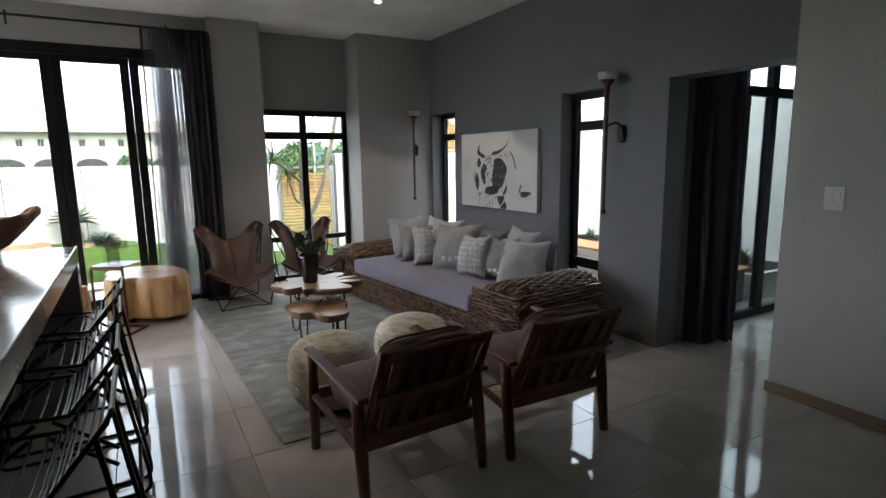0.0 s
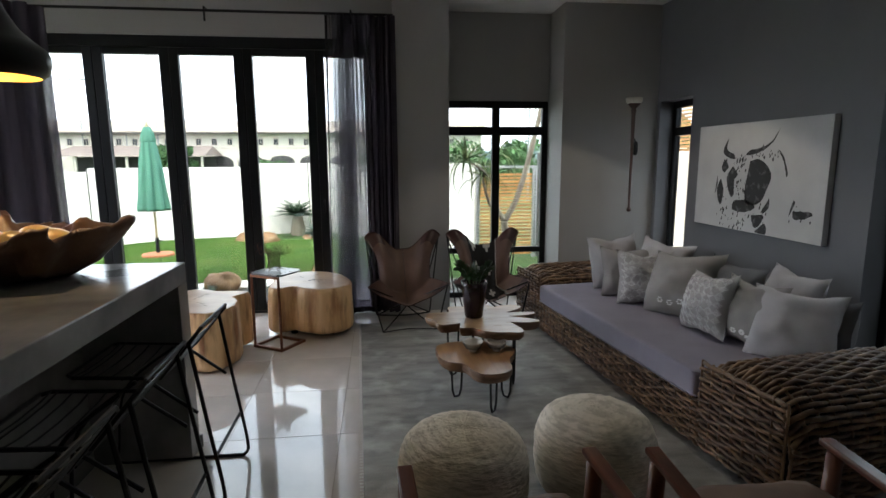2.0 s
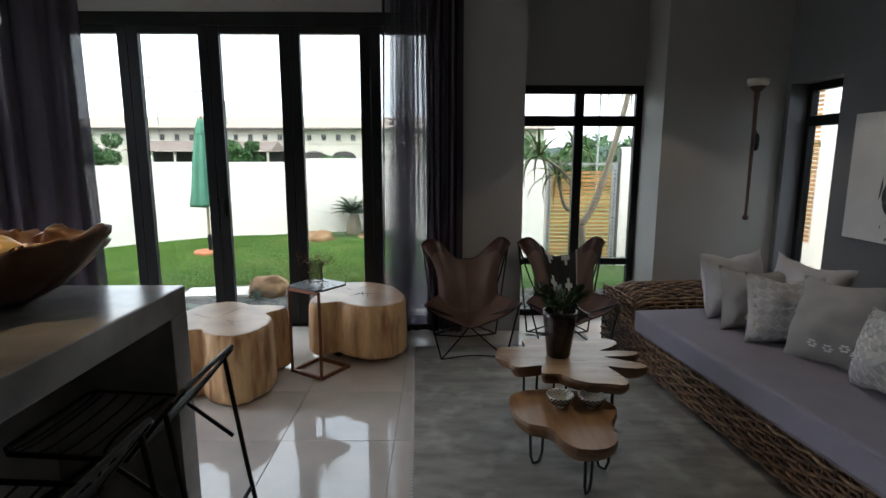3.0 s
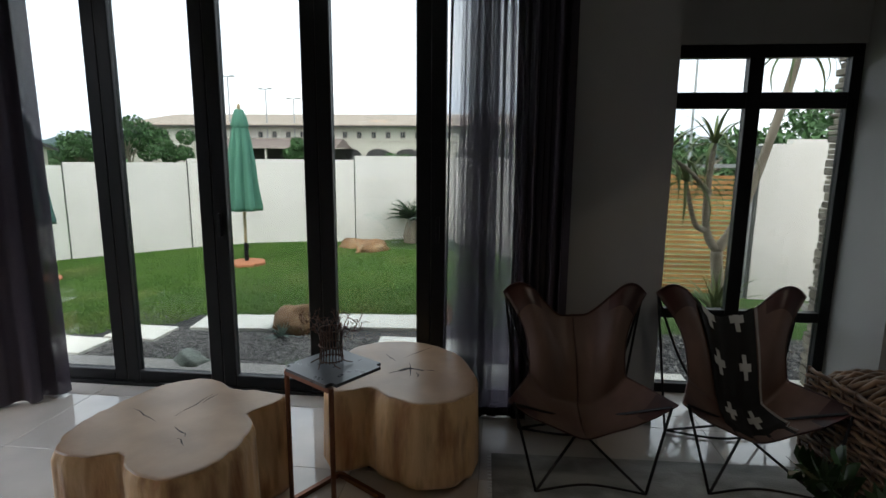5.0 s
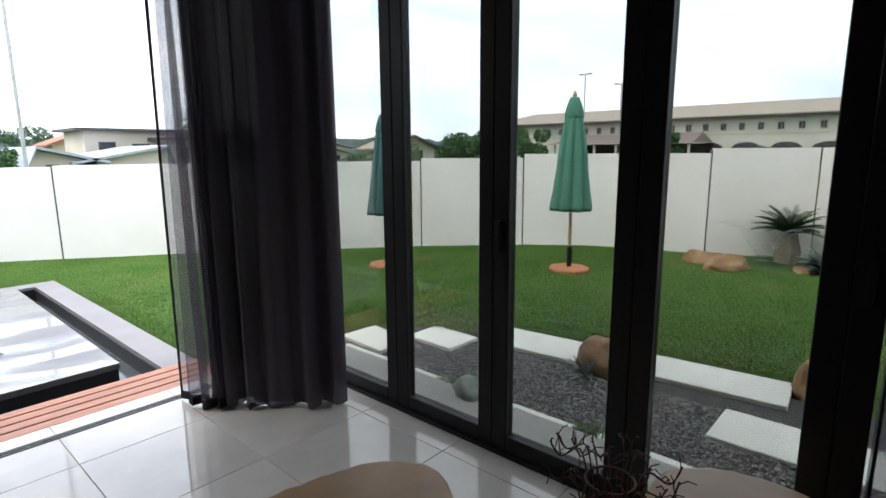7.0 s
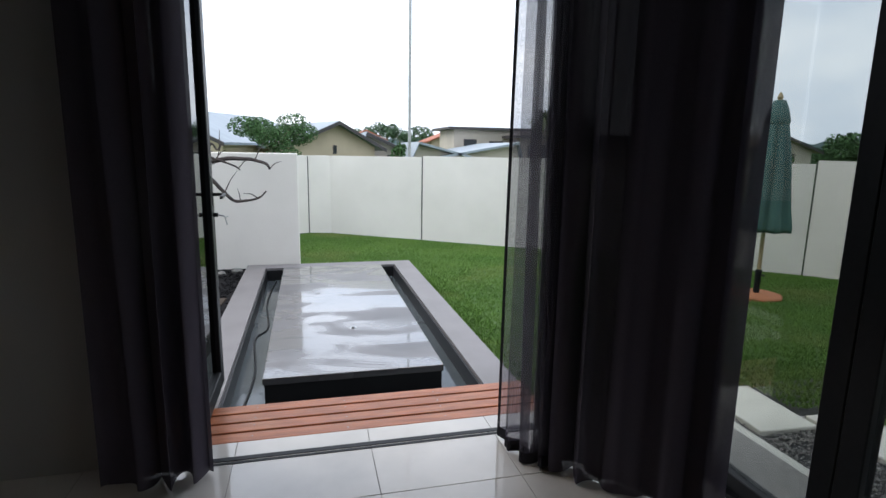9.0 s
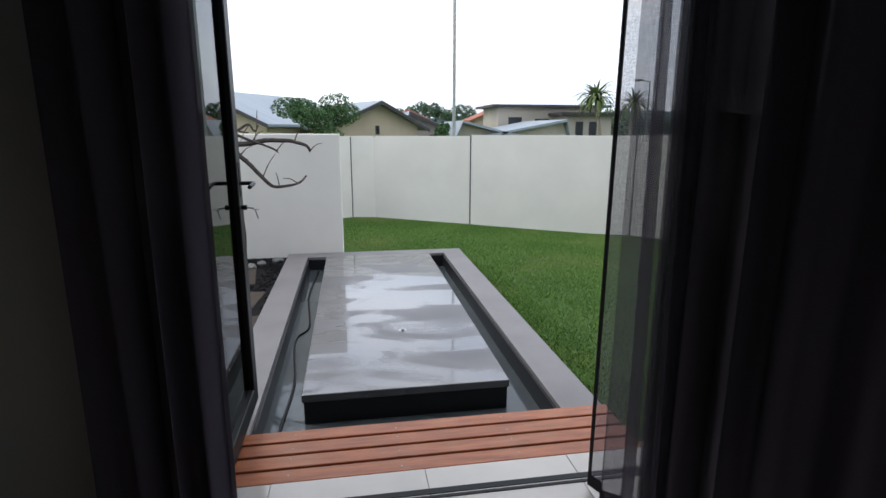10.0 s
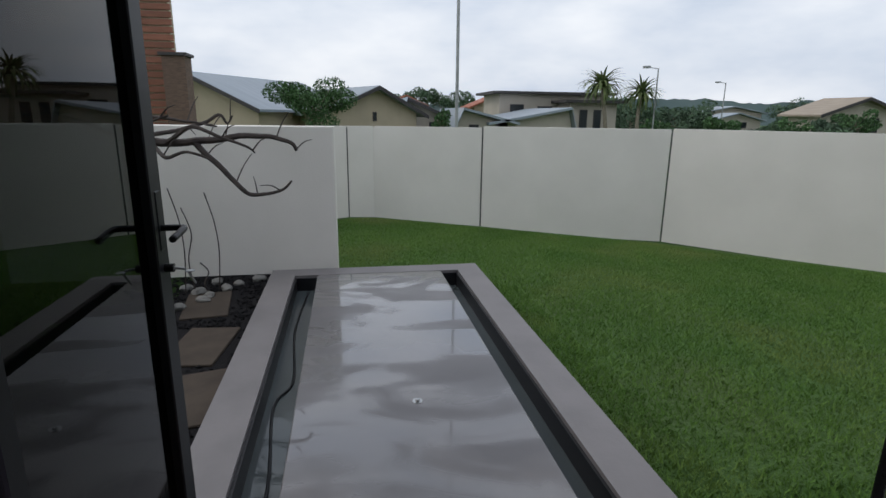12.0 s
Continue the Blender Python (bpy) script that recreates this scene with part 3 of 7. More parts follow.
def garden_wall(name, a, b, base, top, thick=0.12, joint=True):
    a, b = Vector((*a, 0)), Vector((*b, 0))
    d = (b - a).normalized()
    ang = math.degrees(math.atan2(d.y, d.x))
    L = (b - a).length
    w = structure(name, "off-white rendered boundary wall panel", "wall")
    o = part("wall_panel", shift(B((0.012, L - 0.012, 0, thick, base, top)), pose(a.x, a.y, 0, 0, 0, ang)), M_GARDENWALL, w)
    part("joint", shift(B((-0.012, 0.012, 0.015 if joint else 0.0, thick, base, top - 0.02)), pose(a.x, a.y, 0, 0, 0, ang)), M_JOINT if joint else M_GARDENWALL, w)
    return w


pts = [(-9.7, 4.3), (-10.53, 5.19), (-10.62, 5.6), (-10.1, 7.19), (-9.06, 9.63), (-6.5, 11.95), (-4.82, 12.75), (-1.98, 13.3), (-0.75, 13.9)]
tops = [1.22, 1.22, 1.22, 1.24, 1.25, 1.3, 1.37, 1.44]
for i in range(len(pts) - 1):
    if i == 1:
        continue
    b0 = pts[i]
    garden_wall("boundary_wall_%d" % (i + 1), pts[i], pts[i + 1], -0.35, tops[i], joint=i != 2)
garden_wall("boundary_wall_2", pts[1], pts[2], -0.35, 1.22)
garden_wall("boundary_wall_9", (-0.75, 13.9), (-0.2, 9.3 + 4.2), -0.35, 1.44)
garden_wall("boundary_wall_10", (-0.2, 13.5), (2.36, 10.05), -0.35, 1.44)
garden_wall("boundary_wall_11", (3.42, 10.0), (7.4, 10.0), -0.35, 1.62)
bw = structure("garden_wall_block", "thick off-white rendered garden wall", "wall")
part("wall_panel", B((-7.5, -7.26, 2.2, 5.07, -0.3, 1.285), bevel=0.01), M_GARDENWALL, bw)

# water feature
pool = structure("water_feature", "raised wet grey screed slab in a water channel with a grey kerb", "water feature")
part("slab", B((-6.87, -3.7, 4.89, 6.015, -0.06, -0.015), bevel=0.006), M_POOL, pool)
part("slab_side", B((-6.83, -3.712, 4.9, 6.005, -0.3, -0.06)), M_POOLBLACK, pool)
for box_ in ((-7.19, -6.98, 4.46, 6.42, -0.3, -0.045), (-6.98, -3.32, 4.46, 4.68, -0.3, -0.045), (-6.98, -3.32, 6.2, 6.42, -0.3, -0.045)):
    part("kerb", B(box_), M_KERB, pool)
for box_ in ((-6.98, -6.965, 4.68, 6.2, -0.3, -0.07), (-6.965, -3.32, 4.68, 4.695, -0.3, -0.07), (-6.965, -3.32, 6.185, 6.2, -0.3, -0.07)):
    part("channel_lining", B(box_), M_POOLBLACK, pool)
part("water", B((-6.965, -2.96, 4.695, 6.185, -0.32, -0.19)), M_WATER, pool)
deck = structure("deck", "orange hardwood deck boards at the terrace door", "deck")
part("joist", B((-3.33, -2.96, 4.5, 6.4, -0.2, -0.035)), M_POOLBLACK, deck)
for i in range(4):
    x0 = -3.335 + i * 0.097
    part("board", B((x0, x0 + 0.083, 4.42, 6.4 - 0.004 * (i % 2), -0.03, 0.0), bevel=0.003, seg=1), M_DECK, deck)
    bmn = bmesh.new()
    for y in (4.9, 5.35, 5.85, 6.3):
        lathe(bmn, [(0.004, 0.0), (0.0035, 0.0015)], 8, (x0 + 0.04 + 0.012 * ((i + int(y * 10)) % 3 - 1), y, 0.0))
    part("screw", bmn, M_STEEL, deck)
track = structure("door_track", "black floor track of the terrace doors", "track")
part("rail", B((-2.83, -2.8, 4.5, 6.78, -0.004, 0.003), (-2.79, -2.775, 4.5, 6.78, -0.004, 0.003)), M_FRAME, track)
blackbed = structure("mulch_bed", "black mulch bed with stepping stones", "planting bed")
part("bed_base", B((-7.26, -3.0, 2.2, 4.46, -0.2, -0.1)), M_BLACKBED, blackbed)

# ======== things inside ========
def superblock(bm, half, n=4, seg=10, puff=0.0, at=None, rnd=0.0, seed=0):
    """A rounded block: half sizes, squareness n."""
    r = bmesh.ops.create_uvsphere(bm, u_segments=seg * 4, v_segments=seg * 2, radius=1)
    vs = r["verts"]
    for v in vs:
        c = v.co
        l = (abs(c.x) ** n + abs(c.y) ** n + abs(c.z) ** n) ** (1 / n)
        p = c / l
        if rnd:
            p = p * (1 + rnd * noise.noise(p * 2.1 + Vector((seed, seed * 2, 0))))
        v.co = Vector((p.x * half[0], p.y * half[1], p.z * half[2]))
    if at is not None:
        bmesh.ops.transform(bm, matrix=at, verts=vs)
    return vs


# curtains
def curtain_sheet(path, z0, z1, waves, amp, rows=16, seed=1, flare=0.0, sag=0.0):
    """Wavy cloth hung along a path in plan."""
    rng = random.Random(seed)
    p = smooth_path([(x, y, 0) for x, y in path], 30)
    L = [0.0]
    for a, b in zip(p, p[1:]):
        L.append(L[-1] + (b - a).length)
    n = int(waves * 22)
    ph = [rng.uniform(-0.5, 0.5) for _ in range(int(waves) + 3)]
    verts = []
    for j in range(rows + 1):
        v = j / rows
        for i in range(n + 1):
            u = i / n
            s = u * L[-1]
            k = max(0, min(len(L) - 2, sum(1 for q in L if q <= s) - 1)) if j == 0 else ks[i]
            if j == 0:
                if i == 0:
                    ks = []
                ks.append(k)
            t = (s - L[k]) / max(L[k + 1] - L[k], 1e-6)
            q = p[k].lerp(p[k + 1], t)
            d = (p[k + 1] - p[k]).normalized()
            nr = Vector((-d.y, d.x, 0))
            w = u * waves
            a = amp * (0.8 + 0.35 * math.sin(w * 2.3 + seed)) * (1 + 0.35 * math.sin(v * 3 + w * 1.3 + seed))
            off = a * math.sin(2 * math.pi * (w + 0.22 * math.sin(w * 1.7 + seed)) + 0.9 * math.sin(w + seed) * v) + 0.25 * a * math.sin(9.1 * w + 2 * v)
            along = (0.25 if amp > 0.027 else 1.1) * a * math.sin(4 * math.pi * w + 1.3)
            lean = flare * v * (u - 0.5)
            q = q + nr * off + d * (along + lean)
            verts.append((q.x, q.y, z1 - (z1 - z0) * v + (sag * math.sin(w * 2.4) if j == rows else 0)))
    faces = [(j * (n + 1) + i, j * (n + 1) + i + 1, (j + 1) * (n + 1) + i + 1, (j + 1) * (n + 1) + i) for j in range(rows) for i in range(n)]
    return verts, faces


def curtain(label, sheers, drapes, z0=0.012, z1=2.8, group="curtains"):
    c = thing("curtain", label, "curtain", group=group)
    for k, (path, waves, amp) in enumerate(sheers):
        v, f = curtain_sheet(path, z0, z1, waves, amp, seed=3 + k, sag=0.003, flare=0.07)
        raw("sheer", v, f, M_SHEER, c, "translucent charcoal voile edge", smooth=True)
        n_ = int(waves * 22) + 1
        low = v[-2 * n_:]
        band = [(x_, y_, z_) for x_, y_, z_ in low[n_:]] + [(x_, y_, z_ + 0.05) for x_, y_, z_ in low[n_:]]
        band = [(x_ + d_, y_ + d_, z_) for d_ in (-0.0012, 0.0012) for x_, y_, z_ in band]
        raw("hem", band, [(o + i, o + i + 1, o + n_ + i + 1, o + n_ + i) for o in (0, 2 * n_) for i in range(n_ - 1)], M_HEM, c, smooth=True)
        if k == 0:
            edge = [(v[j * n_ + i][0] + d_, v[j * n_ + i][1] + d_, v[j * n_ + i][2]) for d_ in (-0.0012, 0.0012) for j in range(17) for i in range(4)]
            ff = [(o + 4 * j + i, o + 4 * j + i + 1, o + 4 * j + i + 5, o + 4 * j + i + 4) for o in (0, 68) for j in range(16) for i in range(3)]
            raw("side_hem", edge, ff, M_HEM, c, smooth=True)
    for k, (path, waves, amp) in enumerate(drapes):
        v, f = curtain_sheet(path, z0, z1, waves, amp, seed=11 + k, sag=0.005)
        raw("drape", v, f, M_DRAPE, c, "dense charcoal folds", smooth=True)
    return c


curtain("charcoal linen curtain gathered in the glazed corner of the room", [([(-2.71, 6.035), (-2.6, 6.07), (-2.47, 6.13)], 2.6, 0.034), ([(-2.63, 6.06), (-2.46, 6.17)], 2, 0.022)], [([(-2.55, 6.14), (-2.36, 6.25), (-2.18, 6.4), (-2.03, 6.58)], 4.5, 0.042), ([(-2.58, 6.2), (-2.3, 6.38), (-2.0, 6.66)], 4, 0.035)])
curtain("charcoal linen curtain drawn back beside the terrace opening", [], [([(-2.7, 4.785), (-2.67, 4.65), (-2.68, 4.5), (-2.71, 4.36)], 3.2, 0.048), ([(-2.74, 4.76), (-2.75, 4.55), (-2.75, 4.38)], 3, 0.028)])
curtain("charcoal voile and linen curtain half over the end door leaf", [([(0.36, 6.66), (0.52, 6.67), (0.74, 6.66)], 5, 0.026), ([(0.42, 6.64), (0.6, 6.65), (0.74, 6.64)], 4, 0.02)], [([(0.7, 6.66), (0.85, 6.67), (0.99, 6.62)], 5, 0.04), ([(0.72, 6.7), (0.96, 6.72)], 4, 0.03)])
curtain("charcoal curtain hanging at the mouth of the side passage", [], [([(3.88, 2.95), (4.05, 2.88), (4.26, 2.84)], 5, 0.045), ([(3.88, 3.0), (4.24, 2.92)], 5, 0.03)], z1=2.7)
rod = thing("curtain_rod", "slim black steel curtain rod with wall brackets under the ceiling", "curtain rod")
bm = bmesh.new()
tube(bm, [(-2.62, 6.66, 2.81), (0.98, 6.66, 2.81)], 0.012, 10)
part("rail", bm, M_ROD, rod)
for x in (-2.3, -0.68, 0.6):
    bm = bmesh.new()
    tube(bm, [(x, 6.76, 2.84), (x, 6.66, 2.84), (x, 6.66, 2.72)], 0.009, 8)
    part("bracket", bm, M_ROD, rod)
for k in range(9):
    bm = bmesh.new()
    lathe(bm, [(0.02, -0.004), (0.024, 0), (0.02, 0.004)], 14)
    shift(bm, pose(0.4 + k * 0.065, 6.66, 2.795, 0, 90, 0))
    part("ring", bm, M_ROD, rod)

# rug
rug = thing("rug", "silvery grey distressed silk rug with painted sheen on the tiles under the tables", "rug")
bm = B((0.0, 2.5, 0.0, 3.2, 0.0, 0.009), bevel=0.003, seg=1)
shift(bm, pose(0.735, 3.06, 0.0015, 0, 0, 2.0))
part("rug_top", bm, M_RUG, rug)
bm = bmesh.new()
for k in range(120):
    y = 0.02 + k * 0.0265
    tube(bm, [(0.0, y, 0.005), (-0.018, y + 0.004, 0.003)], 0.002, 4)
shift(bm, pose(0.735, 3.06, 0.0015, 0, 0, 2.0))
part("fringe", bm, M_PRINT, rug, kind="stuff")

# kitchen island
island = thing("kitchen_island", "polished grey concrete waterfall island with a dark panelled front", "kitchen island")
IX, IY, IZ = -0.155, 4.19, 1.0
part("worktop", B((-1.2, IX, -1.2, IY, 0.9, IZ), bevel=0.006), M_CONC, island)
part("side_slab", B((-1.2, IX, IY - 0.12, IY, 0.0, 0.9), bevel=0.004), M_CONC, island)
part("front_panel", B((-1.15, -0.62, -1.2, IY - 0.122, 0.0, 0.898)), M_DARKPANEL, island)
part("plinth", B((-1.19, IX + 0.012, IY - 0.0, IY + 0.012, 0.0, 0.07)), M_CONC, island)


def bar_stool(y):
    st = thing("bar_stool", "black steel wire bar stool with a low slatted back", "bar stool", (0, y, 0), group="bar stools at the island")
    w = 0.215
    x_front, x_back, x_top = -0.47, -0.1, 0.05
    bm = bmesh.new()
    fr = [(x_front - 0.02, w, 0.60), (x_front, w, 0.63), (x_back, w, 0.61), (x_top, w, 0.80)]
    loop = [(x_front, -w + 0.03, 0.63), (x_front + 0.03, -w, 0.63), (x_back, -w, 0.61), (x_top, -w, 0.79), (x_top + 0.012, -w + 0.03, 0.81), (x_top + 0.012, w - 0.03, 0.81), (x_top, w, 0.79), (x_back, w, 0.61), (x_front + 0.03, w, 0.63), (x_front, w - 0.03, 0.63), (x_front, -w + 0.03, 0.63)]
    tube(bm, loop, 0.0085, 7, False)
    part("rim", bm, M_ROD, st)
    prof = [(x_front + 0.03, 0.628), (x_front + 0.16, 0.612), (x_back - 0.06, 0.6), (x_back, 0.615), (x_back + 0.05, 0.67), (x_top - 0.02, 0.765)]
    pr = smooth_path([(a, 0, b) for a, b in prof], 8)
    tot = len(pr) - 1
    for k in range(15):
        q = pr[int(k * tot / 14)]
        bm = bmesh.new()
        tube(bm, [(q.x, -w, q.z + 0.006), (q.x, -w * 0.6, q.z - 0.006), (q.x, 0, q.z - 0.01), (q.x, w * 0.6, q.z - 0.006), (q.x, w, q.z + 0.006)], 0.0042, 6)
        part("slat", bm, M_ROD, st)
    for s in (-1, 1):
        bm = bmesh.new()
        a = smooth_path([(x_top - 0.03, s * w, 0.76), (0.07, s * w, 0.4), (0.115, s * w, 0.09), (0.1, s * w, 0.015), (0.03, s * w, 0.008), (x_front + 0.1, s * w, 0.008), (x_front - 0.03, s * w, 0.015), (x_front - 0.03, s * w, 0.09), (x_front + 0.03, s * w, 0.4), (x_back - 0.1, s * w, 0.6)], 6)
        tube(bm, a, 0.0085, 7)
        part("leg", bm, M_ROD, st)
        bm = bmesh.new()
        tube(bm, [(0.035, s * (w - 0.0), 0.45), (x_back - 0.05, s * w, 0.6)], 0.0075, 6)
        part("brace", bm, M_ROD, st)
    bm = bmesh.new()
    tube(bm, [(x_front + 0.0, -w, 0.24), (x_front + 0.0, w, 0.24)], 0.008, 6)
    part("footrest", bm, M_ROD, st)
    bm = bmesh.new()
    tube(bm, [(0.09, -w, 0.24), (0.09, w, 0.24)], 0.008, 6)
    part("stretcher", bm, M_ROD, st)
    return st


st0 = bar_stool(0)
st0.matrix_world = pose(0, 3.86, 0)
for y in (3.31, 2.75, 2.19):
    copy_thing(st0, pose(0, y, 0, 0, 0, (y * 7) % 3 - 1))

# wooden root bowl and gourds
bowl = thing("root_bowl", "rough carved brown root-wood bowl holding yellow gourds on the island", "bowl")
bm = bmesh.new()
prof = [(0.09, 0.0), (0.17, 0.018), (0.25, 0.07), (0.315, 0.14), (0.35, 0.185), (0.356, 0.205), (0.345, 0.218), (0.325, 0.212), (0.295, 0.17), (0.24, 0.1), (0.15, 0.05), (0.06, 0.035)]


def bowl_wob(a, z):
    return 1 + (0.1 * math.sin(3 * a + 1) + 0.06 * math.sin(7 * a + 2) + 0.03 * math.sin(13 * a)) * min(1, z / 0.08)


lathe(bm, prof, 110, (-0.69, 3.92, IZ), bowl_wob)
for v in bm.verts:
    a = math.atan2(v.co.y - 3.92, v.co.x + 0.69)
    h = (v.co.z - IZ) / 0.14
    v.co.z += max(h - 0.4, 0) * (0.02 * math.sin(2 * a + 2.4) + 0.02 * math.sin(5 * a + 1) + 0.012 * math.sin(11 * a) - 0.022 * max(math.cos(a + 1.9), 0))
    if h > 0.02:
        v.co += Vector((1, 1, 0.6)) * (0.03 * noise.noise(v.co * 9) + (0.02 + 0.02 * (h > 1.2)) * noise.noise(v.co * 26))
part("bowl_body", bm, M_BOWL, bowl, smooth=True)
for k, (dx, dy, dz) in enumerate([(0.09, -0.01, 0.085), (-0.03, 0.1, 0.088), (-0.12, -0.06, 0.085), (0.02, -0.15, 0.09)]):
    g = thing("gourd", "smooth pale yellow gourd lying in the wooden bowl", "gourd", group="gourds in the bowl")
    bm = bmesh.new()
    superblock(bm, (0.088, 0.08, 0.074), 2.1, 8, at=pose(-0.69 + dx, 3.92 + dy, IZ + dz + 0.055, 0, 8 * k, 37 * k))
    part("fruit", bm, M_EGG, g, smooth=True)
    bm = bmesh.new()
    lathe(bm, [(0.004, 0), (0.006, 0.004), (0.003, 0.007)], 8)
    shift(bm, pose(-0.69 + dx, 3.92 + dy, IZ + dz + 0.055, 0, 8 * k, 37 * k) @ pose(0.08, 0, 0, 0, 90, 0))
    part("stem", bm, M_TORCH, g)

# pendant lamp
pend = thing("pendant_lamp", "black spun metal pendant lamp with a golden inside over the island", "pendant lamp")
PX, PY, PZ = -0.715, 3.86, 1.835
bm = bmesh.new()
lathe(bm, [(0.165, 0.0), (0.188, 0.02), (0.2, 0.055), (0.2, 0.09), (0.188, 0.115), (0.15, 0.145), (0.105, 0.19), (0.07, 0.25), (0.052, 0.3), (0.014, 0.32)], 48, (PX, PY, PZ))
bm.faces.ensure_lookup_table()
bmesh.ops.delete(bm, geom=[f for f in bm.faces if len(f.verts) > 4 and f.calc_center_median().z < PZ + 0.01], context="FACES")
part("shade", bm, M_ROD, pend, smooth=True)
bm = bmesh.new()
lathe(bm, [(0.16, 0.002), (0.182, 0.022), (0.194, 0.055), (0.194, 0.09), (0.18, 0.112), (0.14, 0.14), (0.06, 0.22)], 48, (PX, PY, PZ))
bmesh.ops.delete(bm, geom=[f for f in bm.faces if len(f.verts) > 4 and f.calc_center_median().z < PZ + 0.01], context="FACES")
part("liner", bm, M_GOLD, pend, "gold inside of the shade", smooth=True)
bm = bmesh.new()
superblock(bm, (0.028, 0.028, 0.035), 2, 6, at=pose(PX, PY, PZ + 0.1))
part("bulb", bm, M_BULBGLOW, pend, "glowing warm bulb", smooth=True)
bm = bmesh.new()
tube(bm, [(PX, PY, PZ + 0.31), (PX, PY, CEIL)], 0.003, 6)
part("cord", bm, M_ROD, pend)
lamp = new("pendant_light", bpy.data.lights.new("pendant_light", "POINT"))
lamp.data.energy, lamp.data.color, lamp.data.shadow_soft_size = 1.0, (1.0, 0.72, 0.42), 0.03
lamp.location = (PX, PY, PZ + 0.05)


def lobed(knots):
    """A smooth closed outline: radius for an angle from (degrees, radius) knots."""
    k = sorted(knots)
    k = [(a - 360, r) for a, r in k[-3:]] + k + [(a + 360, r) for a, r in k[:3]]

    def r(a):
        d = math.degrees(a) % 360
        i = max(j for j in range(1, len(k) - 2) if k[j][0] <= d)
        (a0, r0), (a1, r1), (a2, r2), (a3, r3) = k[i - 1:i + 3]
        t = (d - a1) / (a2 - a1)
        m1, m2 = (r2 - r0) / (a2 - a0) * (a2 - a1) * 0.8, (r3 - r1) / (a3 - a1) * (a2 - a1) * 0.8
        return r1 * (2 * t ** 3 - 3 * t * t + 1) + m1 * (t ** 3 - 2 * t * t + t) + r2 * (3 * t * t - 2 * t ** 3) + m2 * (t ** 3 - t * t)

    return r


# log stumps
def stump(name_label, cx, cy, rad, z0, z1, lobes, turn, seed, legs):
    t = thing("log_table", name_label, "side table", group="log tables by the doors")
    seg, rows = 150, 14

    r = lobed(lobes)
    verts = []
    for j in range(rows + 1):
        v = j / rows
        z = z0 + (z1 - z0) * v
        f = 1.0 + 0.03 * (1 - v) - 0.035 * max(0, v - 0.93) / 0.07 - 0.03 * max(0, 0.06 - v) / 0.06
        for i in range(seg):
            a = 2 * math.pi * i / seg
            rr = r(a) * f * (1 + 0.04 * noise.noise(Vector((math.cos(a) * 2, math.sin(a) * 2, z * 2 + seed))) + 0.03 * noise.noise(Vector((math.cos(a) * 8, math.sin(a) * 8, z * 2.5 + seed))))
            verts.append((cx + rr * math.cos(a), cy + rr * math.sin(a), z))
    faces = [(j * seg + i, j * seg + (i + 1) % seg, (j + 1) * seg + (i + 1) % seg, (j + 1) * seg + i) for j in range(rows) for i in range(seg)]
    faces.append(tuple(range(seg))[::-1])
    raw("log_side", verts, faces, M_STUMP_SIDE, t, "peeled honey-coloured log side", smooth=True)
    top = [verts[rows * seg + i] for i in range(seg)]
    mid = [(cx + (x - cx) * 0.985, cy + (y - cy) * 0.985, z1 + 0.003) for x, y, z in top]
    inner = [(cx + (x - cx) * 0.965, cy + (y - cy) * 0.965, z1 + 0.004) for x, y, z in top]
    tv = top + mid + inner
    tf = [(k * seg + i, k * seg + (i + 1) % seg, (k + 1) * seg + (i + 1) % seg, (k + 1) * seg + i) for k in (0, 1) for i in range(seg)] + [tuple(range(2 * seg, 3 * seg))]
    raw("log_top", tv, tf, M_STUMP_TOP, t, "sawn and oiled log top")
    rng = random.Random(seed)
    for k in range(5):
        step = (0.055, 0.045, 0.028, 0.02, 0.016)[k]
        a0 = rng.uniform(0, 6.28)
        d = rng.uniform(0.1, 0.5) * rad
        x, y = cx + d * math.cos(a0), cy + d * math.sin(a0)
        way = a0 + rng.uniform(-0.6, 0.6)
        bm = bmesh.new()
        p = [(x + (s - 2) * step * math.cos(way) + rng.uniform(-0.006, 0.006), y + (s - 2) * step * math.sin(way) + rng.uniform(-0.006, 0.006), z1 + 0.004) for s in range(5)]
        tube(bm, p, [0.0006, 0.002, 0.0035, 0.002, 0.0006], 5)
        bmesh.ops.scale(bm, vec=(1, 1, 0.25), verts=bm.verts, space=Matrix.Translation((0, 0, -z1 - 0.004)))
        part("crack", bm, M_CRACK, t, "dark drying crack")
    for x, y in legs:
        bm = bmesh.new()
        lathe(bm, [(0.028, 0), (0.032, 0.02), (0.03, z0 + 0.01)], 14, (x, y, 0))
        part("foot", bm, M_ROD, t)
    return t


stump("wide pale lobed log table with a sawn top near the doors", -0.61, 5.61, 0.4, 0.02, 0.44, [(20, 0.285), (36, 0.44), (52, 0.385), (72, 0.33), (110, 0.42), (164, 0.345), (197, 0.372), (222, 0.395), (243, 0.33), (262, 0.265), (280, 0.365), (298, 0.44), (320, 0.42), (345, 0.36), (0, 0.33)], 0.5, 3, [(-0.7, 5.45), (-0.45, 5.45), (-0.5, 5.75)])
st2 = stump("honey-coloured log side table on small dark feet by the curtain", 0.2, 6.26, 0.4, 0.06, 0.44, [(8, 0.31), (52, 0.32), (91, 0.36), (120, 0.4), (145, 0.4), (184, 0.34), (229, 0.43), (245, 0.3), (268, 0.36), (288, 0.44), (311, 0.46), (342, 0.38)], 0.9, 8, [(0.05, 6.1), (0.38, 6.05), (0.2, 6.45)])
hollow = bmesh.new()
